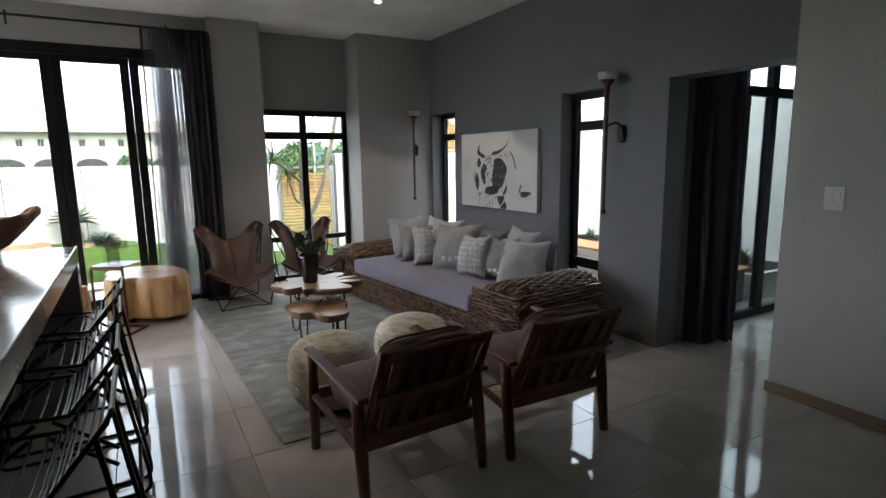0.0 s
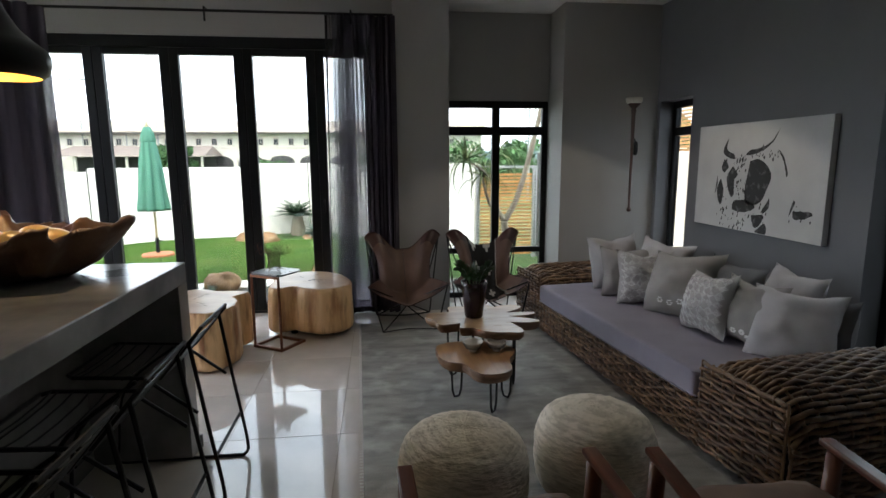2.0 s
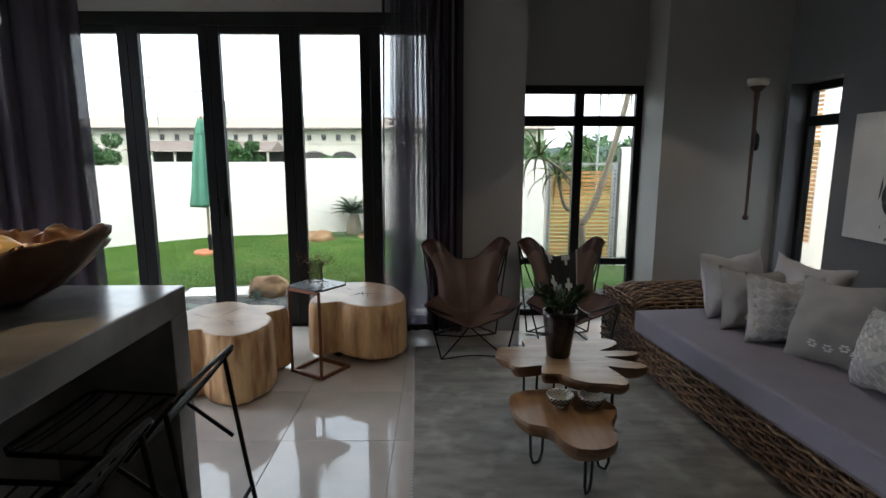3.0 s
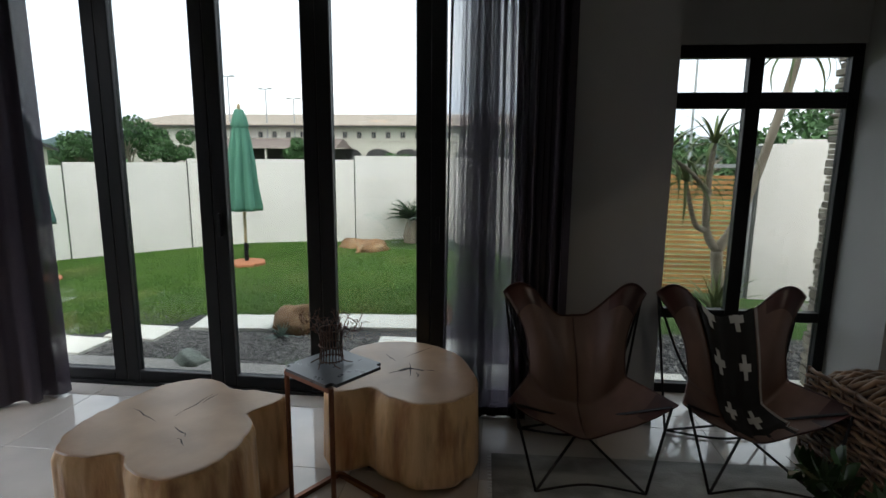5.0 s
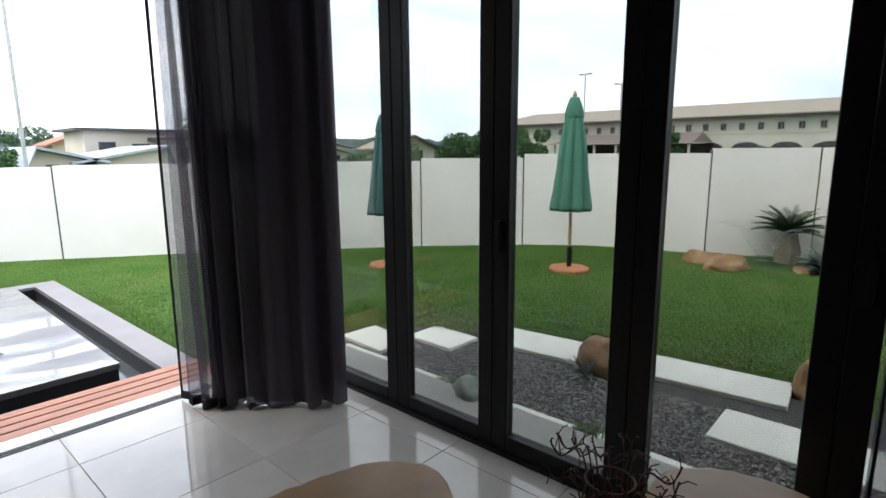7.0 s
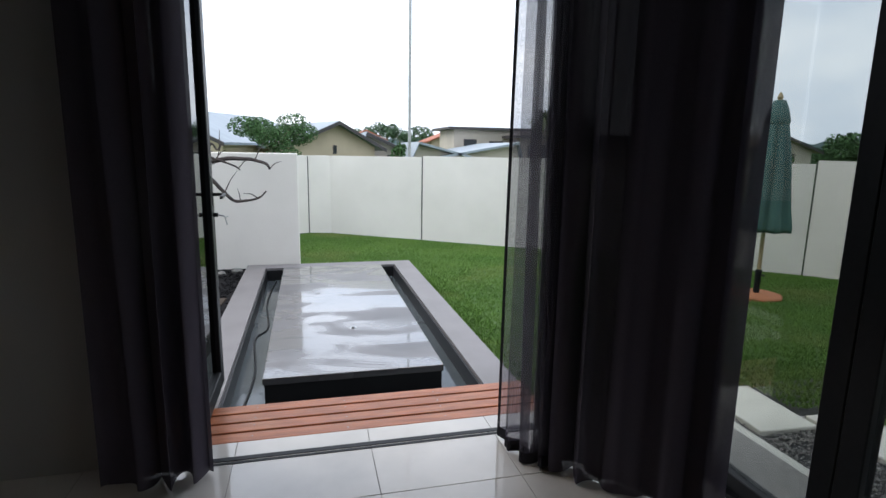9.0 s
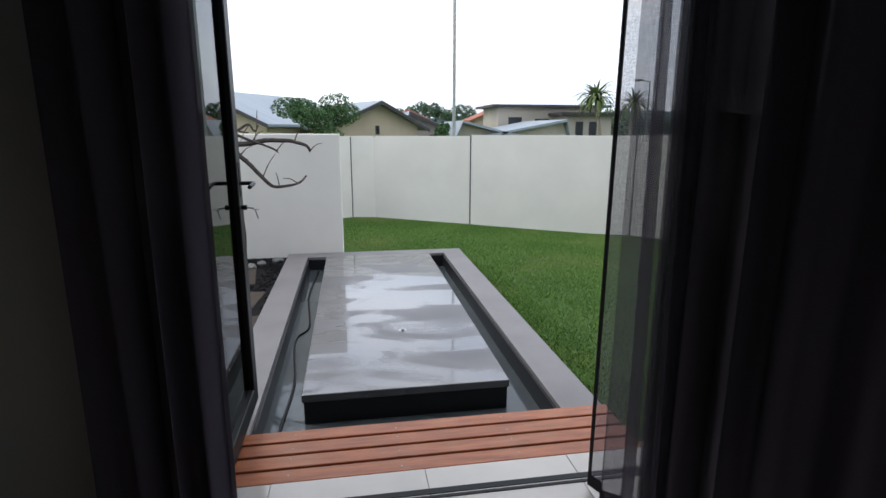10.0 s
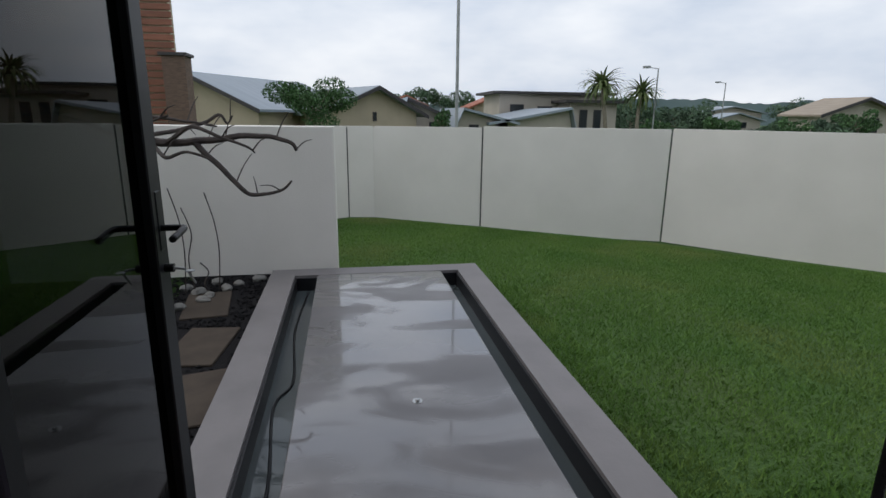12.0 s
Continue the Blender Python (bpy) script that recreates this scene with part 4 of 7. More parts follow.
tube(hollow, smooth_path([(0.13, 6.16, 0.445), (0.18, 6.2, 0.445), (0.22, 6.23, 0.445), (0.29, 6.21, 0.445)], 4), [0.003] * 4 + [0.012] * 5 + [0.006] * 4, 8)
for v in hollow.verts:
    v.co.z = 0.4445 + (v.co.z - 0.445) * 0.1
part("hollow", hollow, M_CRACK, st2, "dark natural hollow in the log top")

# side table and wire basket
table = thing("side_table", "small slate-topped side table on a copper-brown frame between the logs", "side table")
cor = [(-0.215, 5.76), (0.03, 5.6), (0.17, 5.85), (-0.085, 6.01)]
cm = Vector((sum(c[0] for c in cor) / 4, sum(c[1] for c in cor) / 4, 0))
bm = B((-0.155, 0.155, -0.145, 0.145, 0.605, 0.618))
bmesh.ops.bevel(bm, geom=[e for e in bm.edges if abs(e.verts[0].co.z - e.verts[1].co.z) > 0.005], offset=0.03, segments=5, affect="EDGES")
shift(bm, pose(cm.x, cm.y, 0, 0, 0, -33))
part("tabletop", bm, M_SLATE, table)
T = pose(cm.x, cm.y, 0, 0, 0, -33)
for k, (sx, sy) in enumerate(((-1, -1), (1, -1))):
    bm = bmesh.new()
    tube(bm, [T @ Vector((sx * 0.14, sy * 0.13, 0.605)), T @ Vector((sx * 0.14, sy * 0.13, 0.02))], 0.0105, 8)
    part("leg", bm, M_COPPER, table)
for nm_, bx_ in (("base_rail", (-0.15, 0.15, -0.14, -0.12, 0.001, 0.022)), ("base_rail", (-0.15, 0.15, 0.12, 0.14, 0.001, 0.022)), ("base_rail", (-0.15, -0.13, -0.12, 0.12, 0.001, 0.022)), ("base_rail", (0.13, 0.15, -0.12, 0.12, 0.001, 0.022)), ("top_rail", (-0.14, 0.14, -0.14, -0.12, 0.585, 0.605))):
    part(nm_, shift(B(bx_), T), M_COPPER, table)
bask = thing("wire_tree_holder", "rusty wire tree-shaped candle holder standing on the slate side table", "candle holder")
bx, by, bz = cm.x - 0.015, cm.y + 0.02, 0.62
for k in range(22):
    a = 2 * math.pi * k / 22
    bm = bmesh.new()
    tube(bm, [(bx + 0.048 * math.cos(a), by + 0.048 * math.sin(a), bz + 0.012), (bx + 0.044 * math.cos(a), by + 0.044 * math.sin(a), bz + 0.07), (bx + 0.046 * math.cos(a), by + 0.046 * math.sin(a), bz + 0.15)], 0.0022, 4)
    part("wire", bm, M_WIRE, bask)
for zz in (0.02, 0.08, 0.148):
    bm = bmesh.new()
    tube(bm, [(bx + 0.049 * math.cos(a), by + 0.049 * math.sin(a), bz + zz) for a in [2 * math.pi * q / 24 for q in range(25)]], 0.003, 5, False)
    part("hoop", bm, M_WIRE, bask)
rng = random.Random(5)
for k in range(16):
    a = 2 * math.pi * k / 16 + rng.uniform(-0.15, 0.15)
    bm = bmesh.new()
    r1, h1 = rng.uniform(0.07, 0.125), rng.uniform(0.13, 0.21)
    p = smooth_path([(bx + 0.046 * math.cos(a), by + 0.046 * math.sin(a), bz + 0.12), (bx + 0.07 * math.cos(a), by + 0.07 * math.sin(a), bz + h1), (bx + r1 * math.cos(a + 0.2), by + r1 * math.sin(a + 0.2), bz + h1 - 0.02), (bx + (r1 + 0.02) * math.cos(a + 0.3), by + (r1 + 0.02) * math.sin(a + 0.3), bz + h1 + 0.015)], 5)
    tube(bm, p, 0.002, 5)
    for q in range(6):
        m2 = p[4 + 2 * q]
        e = m2 + Vector((rng.uniform(-0.03, 0.03), rng.uniform(-0.03, 0.03), rng.uniform(-0.015, 0.035)))
        tube(bm, [m2, (m2 + e) / 2 + Vector((0, 0, 0.008)), e], 0.0014, 4)
    part("branch", bm, M_WIRE, bask)
for k in range(6):
    a = 2 * math.pi * k / 6
    bm = bmesh.new()
    tube(bm, smooth_path([(bx + 0.046 * math.cos(a), by + 0.046 * math.sin(a), bz + 0.02), (bx + 0.065 * math.cos(a), by + 0.065 * math.sin(a), bz + 0.012), (bx + 0.085 * math.cos(a + 0.2), by + 0.085 * math.sin(a + 0.2), bz + 0.004)], 4), 0.0026, 5)
    part("root", bm, M_WIRE, bask)


# butterfly chairs
def butterfly(x, y, label, turn=0):
    c = thing("butterfly_chair", label, "butterfly chair", (x, y, 0), turn, group="butterfly chairs by the window")
    ins = []
    W, D = 0.352, 0.27
    # corners: back tips, front tips, ground bends
    bl, br, fl, frn = Vector((-W, D, 0.785)), Vector((W, D, 0.785)), Vector((-W + 0.01, -D + 0.03, 0.4)), Vector((W - 0.01, -D + 0.03, 0.4))
    g = [Vector((-0.24, -0.29, 0.012)), Vector((0.24, -0.29, 0.012)), Vector((-0.26, 0.27, 0.012)), Vector((0.26, 0.27, 0.012))]
    for a, b, cc in ((bl, g[1], None), (br, g[0], None)):
        bm = bmesh.new()
        sx_ = 1 if a.x > 0 else -1
        tube(bm, smooth_path([a + Vector((0, 0.012, -0.01)), (sx_ * 0.22, 0.16, 0.4), (sx_ * 0.02, -0.01, 0.19), b], 5), 0.0065, 7)
        part("rod", bm, M_ROD, c)
    for a, b in ((fl, g[3]), (frn, g[2])):
        bm = bmesh.new()
        tube(bm, [a, a.lerp(b, 0.5), b], 0.0065, 7)
        part("rod", bm, M_ROD, c)
    for a, b in ((bl, g[2]), (br, g[3]), (fl, g[0] ), (frn, g[1])):
        bm = bmesh.new()
        tube(bm, [a, b], 0.0065, 7)
        part("rod", bm, M_ROD, c)
    for a, b in ((g[0], g[1] ), (g[2], g[3])):
        bm = bmesh.new()
        mid = (a + b) / 2 + Vector((0, 0.06 if a.y < 0 else -0.06, 0))
        part("rod", tube(bm, smooth_path([a, mid, b], 6), 0.0065, 7), M_ROD, c)
    # the sling
    nu, nv = 28, 34

    def sling(u, v):
        # u -1..1 across, v 0 (top edge) .. 1 (front edge)
        au = abs(u)
        e_ = min(max((au - 0.12) / 0.66, 0), 1)
        top = 0.655 + 0.175 * e_ * e_ * (3 - 2 * e_) - 0.05 * (max(au - 0.78, 0) / 0.22) ** 2.2
        back = Vector((u * (W + 0.012), D - 0.02 + 0.02 * (1 - au), top))
        low = Vector((u * 0.235, 0.03 + 0.05 * au ** 2, 0.27 + 0.13 * au ** 2))
        dip = 0.215 + 0.19 * au ** 1.5
        front = Vector((u * (W + 0.015), -D + 0.03 + 0.05 * (1 - au ** 2), dip))
        if v < 0.62:
            t = v / 0.62
            p = back.lerp(low, t)
            p.y -= 0.035 * math.sin(t * math.pi) * (1 - 0.6 * au)
            p.x *= 1 - 0.16 * math.sin(t * math.pi) * au
        else:
            t = (v - 0.62) / 0.38
            p = low.lerp(front, t)
            p.z -= 0.03 * math.sin(t * math.pi) * (1 - au)
        p.z += 0.004 * math.sin(u * 9 + v * 5)
        p.y += 0.012 * math.sin(math.pi * v) * math.sin(5.5 * u + 1.5 * v + x) + 0.008 * noise.noise(Vector((u * 3 + x, v * 2, 0)))
        return p

    verts, faces = [], []
    for s in (0.0, -0.004):
        for j in range(nv + 1):
            for i in range(nu + 1):
                verts.append(sling(-1 + 2 * i / nu, j / nv) + Vector((0, s * 0.7, s)))
    n1 = (nu + 1) * (nv + 1)
    for j in range(nv):
        for i in range(nu):
            a = j * (nu + 1) + i
            faces.append((a, a + 1, a + nu + 2, a + nu + 1))
            faces.append((n1 + a, n1 + a + nu + 1, n1 + a + nu + 2, n1 + a + 1))
    raw("sling", [tuple(v) for v in verts], faces, M_LEATHER, c, smooth=True)
    for s in (-1, 1):
        for (ua, ub, va, vb, cut) in ((0.5, 1.0, 0.0, 0.17, 0.5), (0.66, 1.0, 0.86, 1.0, 0.4)):
            vv_, ff_ = [], []
            for off in (-1, 1):
                for j in range(9):
                    for i in range(11):
                        u_ = s * (ua + (ub - ua) * i / 10)
                        fv = j / 8 * (1 - cut * (1 - i / 10))
                        v_ = va + (vb - va) * fv if va < 0.5 else vb - (vb - va) * fv
                        rim = 1.4 if i == 10 or j == 0 else 1.0
                        p_ = sling(u_, v_)
                        vv_.append(tuple(p_ + Vector((0.002 * s * (i == 10), 0.0045 * off * rim, 0.003 * (j == 0) if va < 0.5 else -0.0045 * off))))
            for off in (0, 99):
                for j in range(8):
                    for i in range(10):
                        a_ = off + j * 11 + i
                        ff_.append((a_, a_ + 1, a_ + 12, a_ + 11))
            for i in range(10):
                ff_.append((i, i + 1, 100 + i, 99 + i))
            for j in range(8):
                ff_.append((10 + 11 * j, 21 + 11 * j, 120 + 11 * j, 109 + 11 * j))
            raw("corner_pocket", vv_, ff_, M_LEATHER_D, c, "darker stitched leather pocket", smooth=True)
    bm = bmesh.new()
    tube(bm, [sling(-1 + 2 * i / 40, 0) + Vector((0, -0.002, 0)) for i in range(41)], 0.0045, 6)
    tube(bm, [sling(-1 + 2 * i / 40, 1) for i in range(41)], 0.0045, 6)
    for s in (-1, 1):
        tube(bm, [sling(s, j / 30) for j in range(31)], 0.0045, 6)
    part("piping", bm, M_LEATHER_D, c, "dark leather edge piping")
    bm = bmesh.new()
    tube(bm, [sling(0, 0.02 + 0.96 * j / 30) + Vector((0, -0.003, 0.003)) for j in range(31)], 0.0025, 5)
    part("seam", bm, M_LEATHER_D, c)
    return c, sling


butterfly(1.045, 6.27, "brown leather butterfly chair with dark corner pockets on steel rods", 4)
chB, slingB = butterfly(1.82, 6.33, "brown leather butterfly chair with a black blanket over its back", 1)
blk = thing("throw_blanket", "black knitted blanket with white crosses draped over the leather chair", "blanket", (1.82, 6.33, 0), 1)


def on_sling(u, v):
    p = slingB(u, max(v, 0))
    q = slingB(u, max(v, 0) + 0.02)
    n_ = (q - p).cross(Vector((1, 0, 0))).normalized()
    if n_.y > 0:
        n_ = -n_
    return p + n_ * 0.009 + Vector((0, 0, 0.006)) + (Vector((0, 0.0, 0)) if v >= 0 else Vector((0, -v * 0.05, 0)))


bu0, bu1 = -0.46, 0.34
verts, faces = [], []
NU, NV = 20, 40
for j in range(NV + 1):
    v = -0.02 + 1.0 * j / NV
    for i in range(NU + 1):
        u = bu0 + (bu1 - bu0) * i / NU + 0.25 * max(v - 0.5, 0)
        verts.append(tuple(on_sling(min(u, 0.9), v) + Vector((0, -0.004, 0.004)) * math.sin(i * 1.1 + j * 0.15)))
for j in range(NV):
    for i in range(NU):
        a = j * (NU + 1) + i
        faces.append((a, a + 1, a + NU + 2, a + NU + 1))
k0 = len(verts)
for i in range(NU + 1):
    p = Vector(verts[i])
    for q in range(6):
        verts.append((p.x, p.y + 0.012 + 0.012 * math.sin(q), p.z - 0.05 * q + 0.004))
for i in range(NU):
    for q in range(5):
        a = k0 + i * 6 + q
        faces.append((a, a + 1, a + 7, a + 6))
raw("cloth", verts, faces, M_BLANKET, blk, smooth=True)
for cu, cv in ((-0.3, 0.34), (0.12, 0.35), (-0.28, 0.7), (0.06, 0.74), (-0.3, 0.03), (0.1, 0.03)):
    for du, dv, lu, lv in ((0, 0, 0.095, 0.026), (0, 0, 0.033, 0.085)):
        vv, ff = [], []
        for b in range(7):
            for a in range(7):
                uu = cu + du + lu * (a / 3 - 1) + 0.25 * max(cv - 0.5, 0)
                v_ = cv + dv + lv * (b / 3 - 1)
                vv.append(tuple(on_sling(uu, v_) + Vector((0, -0.010, 0.006))))
        ff = [(b * 7 + a, b * 7 + a + 1, b * 7 + a + 8, b * 7 + a + 7) for b in range(6) for a in range(6)]
        raw("cross_patch", vv, ff, M_BLANKET_W, blk, "off-white woven cross")
bm = bmesh.new()
for j in range(70):
    v = 0.0 + 0.95 * j / 70
    u = bu1 - 0.01 + 0.25 * max(v - 0.5, 0)
    p, q = on_sling(u, v), on_sling(u + 0.035, v)
    off = Vector((0, -0.012, 0.006))
    tube(bm, [p + off, q + off], 0.0025, 4)
part("stitching", bm, M_BLANKET_W, blk, "off-white blanket-stitched edge", kind="stuff")


# coffee tables
def live_edge(name, label, cx, cy, rad, z, thick, lobes, turn, mat, squash, legs, seed):
    t = thing(name, label, "coffee table")
    seg = 130
    rr_ = lobed(lobes)
    verts = []
    levels = [(0.93, z - thick), (0.985, z - thick * 0.6), (1.0, z - thick * 0.25), (0.985, z)]
    for f, zz in levels:
        for i in range(seg):
            a = 2 * math.pi * i / seg
            q = rr_(a) / rad
            q *= 1 + 0.03 * noise.noise(Vector((math.cos(a) * 6, math.sin(a) * 6, seed + zz * 8)))
            x, y = rad * q * f * math.cos(a), rad * squash * q * f * math.sin(a)
            c_, s_ = math.cos(turn), math.sin(turn)
            verts.append((cx + x * c_ - y * s_, cy + x * s_ + y * c_, zz))
    faces = [(j * seg + i, j * seg + (i + 1) % seg, (j + 1) * seg + (i + 1) % seg, (j + 1) * seg + i) for j in range(3) for i in range(seg)]
    faces += [tuple(range(seg))[::-1], tuple(range(3 * seg, 4 * seg))]
    slab = raw("tabletop", verts, faces, mat, t)
    slab.data.materials.append(M_BARK_EDGE)
    for p in slab.data.polygons:
        p.material_index = 1 if abs(p.normal.z) < 0.75 else 0
    for x, y, ang in legs:
        bm = bmesh.new()
        dx, dy = 0.045 * math.cos(ang), 0.045 * math.sin(ang)
        p = [(x - dx, y - dy, z - thick), (x - dx * 0.75, y - dy * 0.75, 0.06), (x - dx * 0.4, y - dy * 0.4, 0.02), (x, y, 0.0185), (x + dx * 0.4, y + dy * 0.4, 0.02), (x + dx * 0.75, y + dy * 0.75, 0.06), (x + dx, y + dy, z - thick)]
        tube(bm, p, 0.007, 7)
        part("hairpin_leg", bm, M_ROD, t)
    return t


live_edge("coffee_table", "live-edge teak slab table on hairpin legs holding a potted plant", 1.495, 4.95, 0.34, 0.435, 0.058, [(6, 0.39), (16, 0.2), (30, 0.38), (44, 0.39), (60, 0.26), (83, 0.36), (105, 0.27), (126, 0.33), (150, 0.25), (163, 0.37), (178, 0.39), (196, 0.34), (212, 0.36), (224, 0.24), (236, 0.33), (250, 0.3), (266, 0.37), (283, 0.42), (297, 0.45), (312, 0.25), (326, 0.38), (337, 0.4), (348, 0.19), (357, 0.36)], 0.0, M_PALETEAK, 0.95, [(1.3, 4.95, 0.4), (1.68, 4.75, 1.2), (1.52, 5.2, 2.6)], 4)
live_edge("coffee_table", "low lobed teak slab table on black hairpin legs holding two bowls", 1.395, 4.485, 0.255, 0.325, 0.06, [(26, 0.26), (63, 0.275), (101, 0.3), (136, 0.32), (165, 0.26), (197, 0.23), (225, 0.18), (241, 0.2), (265, 0.32), (292, 0.315), (318, 0.22), (340, 0.19)], 0.0, M_TEAK, 0.95, [(1.275, 4.6, 0.5), (1.46, 4.36, 0.9), (1.58, 4.55, 2.2)], 9)
pot = thing("plant_pot", "dark glazed tapered pot with a leafy plant on the table", "potted plant")
bm = bmesh.new()
lathe(bm, [(0.055, 0), (0.062, 0.01), (0.08, 0.16), (0.088, 0.22), (0.092, 0.25), (0.084, 0.25), (0.078, 0.21)], 32, (1.44, 4.93, 0.435))
part("pot", bm, M_POT, pot, smooth=True)
rng = random.Random(9)
for k in range(5):
    a, ln = rng.uniform(0, 6.28), rng.uniform(0.08, 0.17)
    base = Vector((1.44 + rng.uniform(-0.03, 0.03), 4.93 + rng.uniform(-0.03, 0.03), 0.66))
    tip = base + Vector((0.085 * math.cos(a), 0.085 * math.sin(a), ln))
    p = smooth_path([base, base.lerp(tip, 0.5) + Vector((0, 0, 0.03)), tip], 8)
    bm = bmesh.new()
    tube(bm, p, 0.003, 5)
    part("stem", bm, M_LEAF, pot)
    bm = bmesh.new()
    for j in range(3, len(p)):
        d = (p[j] - p[j - 1]).normalized()
        for s in (-1, 1):
            side = d.cross(Vector((math.cos(a + j), math.sin(a + j), 0.4))).normalized() * s
            q = p[j] + side * 0.043 + d * 0.024 + Vector((0, 0, 0.012))
            w = side.cross(d).normalized() * 0.004
            m1 = p[j].lerp(q, 0.5)
            vs = [bm.verts.new(x) for x in (p[j], m1 + d * 0.017 + w, q, m1 - d * 0.017 - w)]
            bm.faces.new(vs)
    part("foliage", bm, M_LEAF, pot, kind="stuff")
for k, (x, y) in enumerate(((1.37, 4.56), (1.515, 4.55))):
    b = thing("small_bowl", "small dark-patterned white ceramic bowl on the low slab table", "bowl", group="patterned bowls")
    bm = bmesh.new()
    lathe(bm, [(0.022, 0), (0.024, 0.01), (0.047, 0.034), (0.064, 0.064), (0.061, 0.064), (0.044, 0.036), (0.018, 0.016)], 28, (x, y, 0.325))
    part("body", bm, M_CERAM, b, smooth=True)
    bm = bmesh.new()
    for row in range(5):
        for q in range(18):
            a = 2 * math.pi * (q + 0.5 * (row % 2)) / 18
            rr, z_ = 0.04 + 0.0047 * row, 0.024 + 0.0085 * row
            superblock(bm, (0.0058, 0.0058, 0.0036), 2, 2, at=pose(x + (rr + 0.0015) * math.cos(a), y + (rr + 0.0015) * math.sin(a), 0.325 + z_))
    part("dot_pattern", bm, M_CERAM_D, b, "dark dots on the bowl", kind="stuff")


# poufs
def pouf(x, y, rr, h, seed):
    p = thing("pouf", "round cream cable-knit wool pouf on the grey rug", "pouf", group="knitted poufs")
    bm = bmesh.new()
    bmesh.ops.create_uvsphere(bm, u_segments=150, v_segments=80, radius=1)
    for v in bm.verts:
        c = v.co
        n_ = 3.2
        rad_ = math.hypot(c.x, c.y)
        l = (rad_ ** n_ + abs(c.z) ** n_) ** (1 / n_)
        q = c / l
        a = math.atan2(c.y, c.x)
        wob = 0.014 * math.sin(72 * q.z + 1.6 * math.sin(a * 5 + seed)) if abs(q.z) < 0.9 else 0.014 * math.sin(rad_ * 70 + 2.0 * math.sin(4 * a + seed))
        wob += 0.014 * noise.noise(Vector((a * 9, q.z * 9, seed)))
        q = q * (1 + wob)
        v.co = Vector((x + q.x * rr, y + q.y * rr, 0.012 + h / 2 + q.z * h / 2))
        v.co.z = max(v.co.z, 0.012)
    part("knit_cover", bm, M_KNIT, p, smooth=True)
    bm = bmesh.new()
    lathe(bm, [(rr * 0.72, 0.0), (rr * 0.74, 0.008), (rr * 0.7, 0.0125)], 36, (x, y, 0.0105))
    part("base_panel", bm, M_TORCH, p)


pouf(1.13, 3.42, 0.265, 0.42, 1)
pouf(1.73, 3.52, 0.26, 0.42, 5)


# wicker sofa
def weave(bm, surf, length, across, seed, rr=0.0085, pitch=0.021, stake=0.065):
    """Rods along s woven over stakes; surf(s, t) gives place and normal, in metres."""
    rng = random.Random(seed)
    rows, cols = int(across / pitch), int(length / stake)
    for j in range(rows):
        t = (j + 0.5) * across / rows
        pts_ = []
        for i in range(cols * 2 + 1):
            s = length * i / (cols * 2)
            p, n_ = surf(s, min(max(t + rng.uniform(-0.003, 0.003), 0), across))
            k = math.sin(math.pi * (i / 1.0) / 1.0 + math.pi / 2) if i % 2 == 0 else 0
            up = (1 if ((i // 2 + j) % 2 == 0) else -1) if i % 2 == 0 else 0
            pts_.append(p + n_ * (0.009 * up + 0.012 + rng.uniform(-0.002, 0.002)))
        tube(bm, pts_, rr * rng.uniform(0.8, 1.15), 5)
    for i in range(cols + 1):
        s = length * i / cols
        pts_ = []
        m = max(3, int(across / 0.04))
        for j in range(m + 1):
            p, n_ = surf(min(s, length), across * j / m)
            pts_.append(p + n_ * 0.010)
        tube(bm, pts_, 0.0075, 5)


sofa = thing("wicker_sofa", "long brown rattan sofa with a mauve-grey cushion by the charcoal wall", "sofa")
SX0, SX1, SY0, SY1, ARM = 2.41, 3.4, 3.3, 6.42, 0.54
# added near-black filler; its colour gives the shade between the rods
part("core", B((SX0 + 0.03, SX1 - 0.02, SY0 + 0.03, SY1 - 0.03, 0.02, 0.26), (SX0 + 0.03, SX1 - 0.05, SY0 + 0.05, SY0 + ARM - 0.05, 0.26, 0.44), (SX0 + 0.03, SX1 - 0.05, SY1 - ARM + 0.05, SY1 - 0.05, 0.26, 0.45), (SX1 - 0.24, SX1 - 0.04, SY0 + ARM, SY1 - ARM, 0.26, 0.58)), M_WICKER_SHADE, sofa)
bm = bmesh.new()
weave(bm, lambda s, t: (Vector((SX0 + 0.012, SY0 + ARM - 0.02 + s, 0.03 + t)), Vector((-1, 0, 0))), SY1 - SY0 - 2 * ARM + 0.04, 0.25, 1, 0.0095, 0.024)
part("front_weave", bm, M_WICKER, sofa, kind="stuff", smooth=True)


def arm_profile(y_in, y_out, h, z_in):
    """Cross-section of an arm, from the outside foot over the top to the cushion."""
    sgn = 1 if y_in > y_out else -1
    pts_ = [(y_out, 0.02), (y_out - sgn * 0.02, h * 0.45), (y_out, h - 0.13), (y_out + sgn * 0.07, h - 0.03), ((y_in + y_out) / 2, h + 0.02), (y_in - sgn * 0.07, h - 0.03), (y_in, h - 0.12), (y_in, z_in)]
    return smooth_path([(0, a, b) for a, b in pts_], 5)


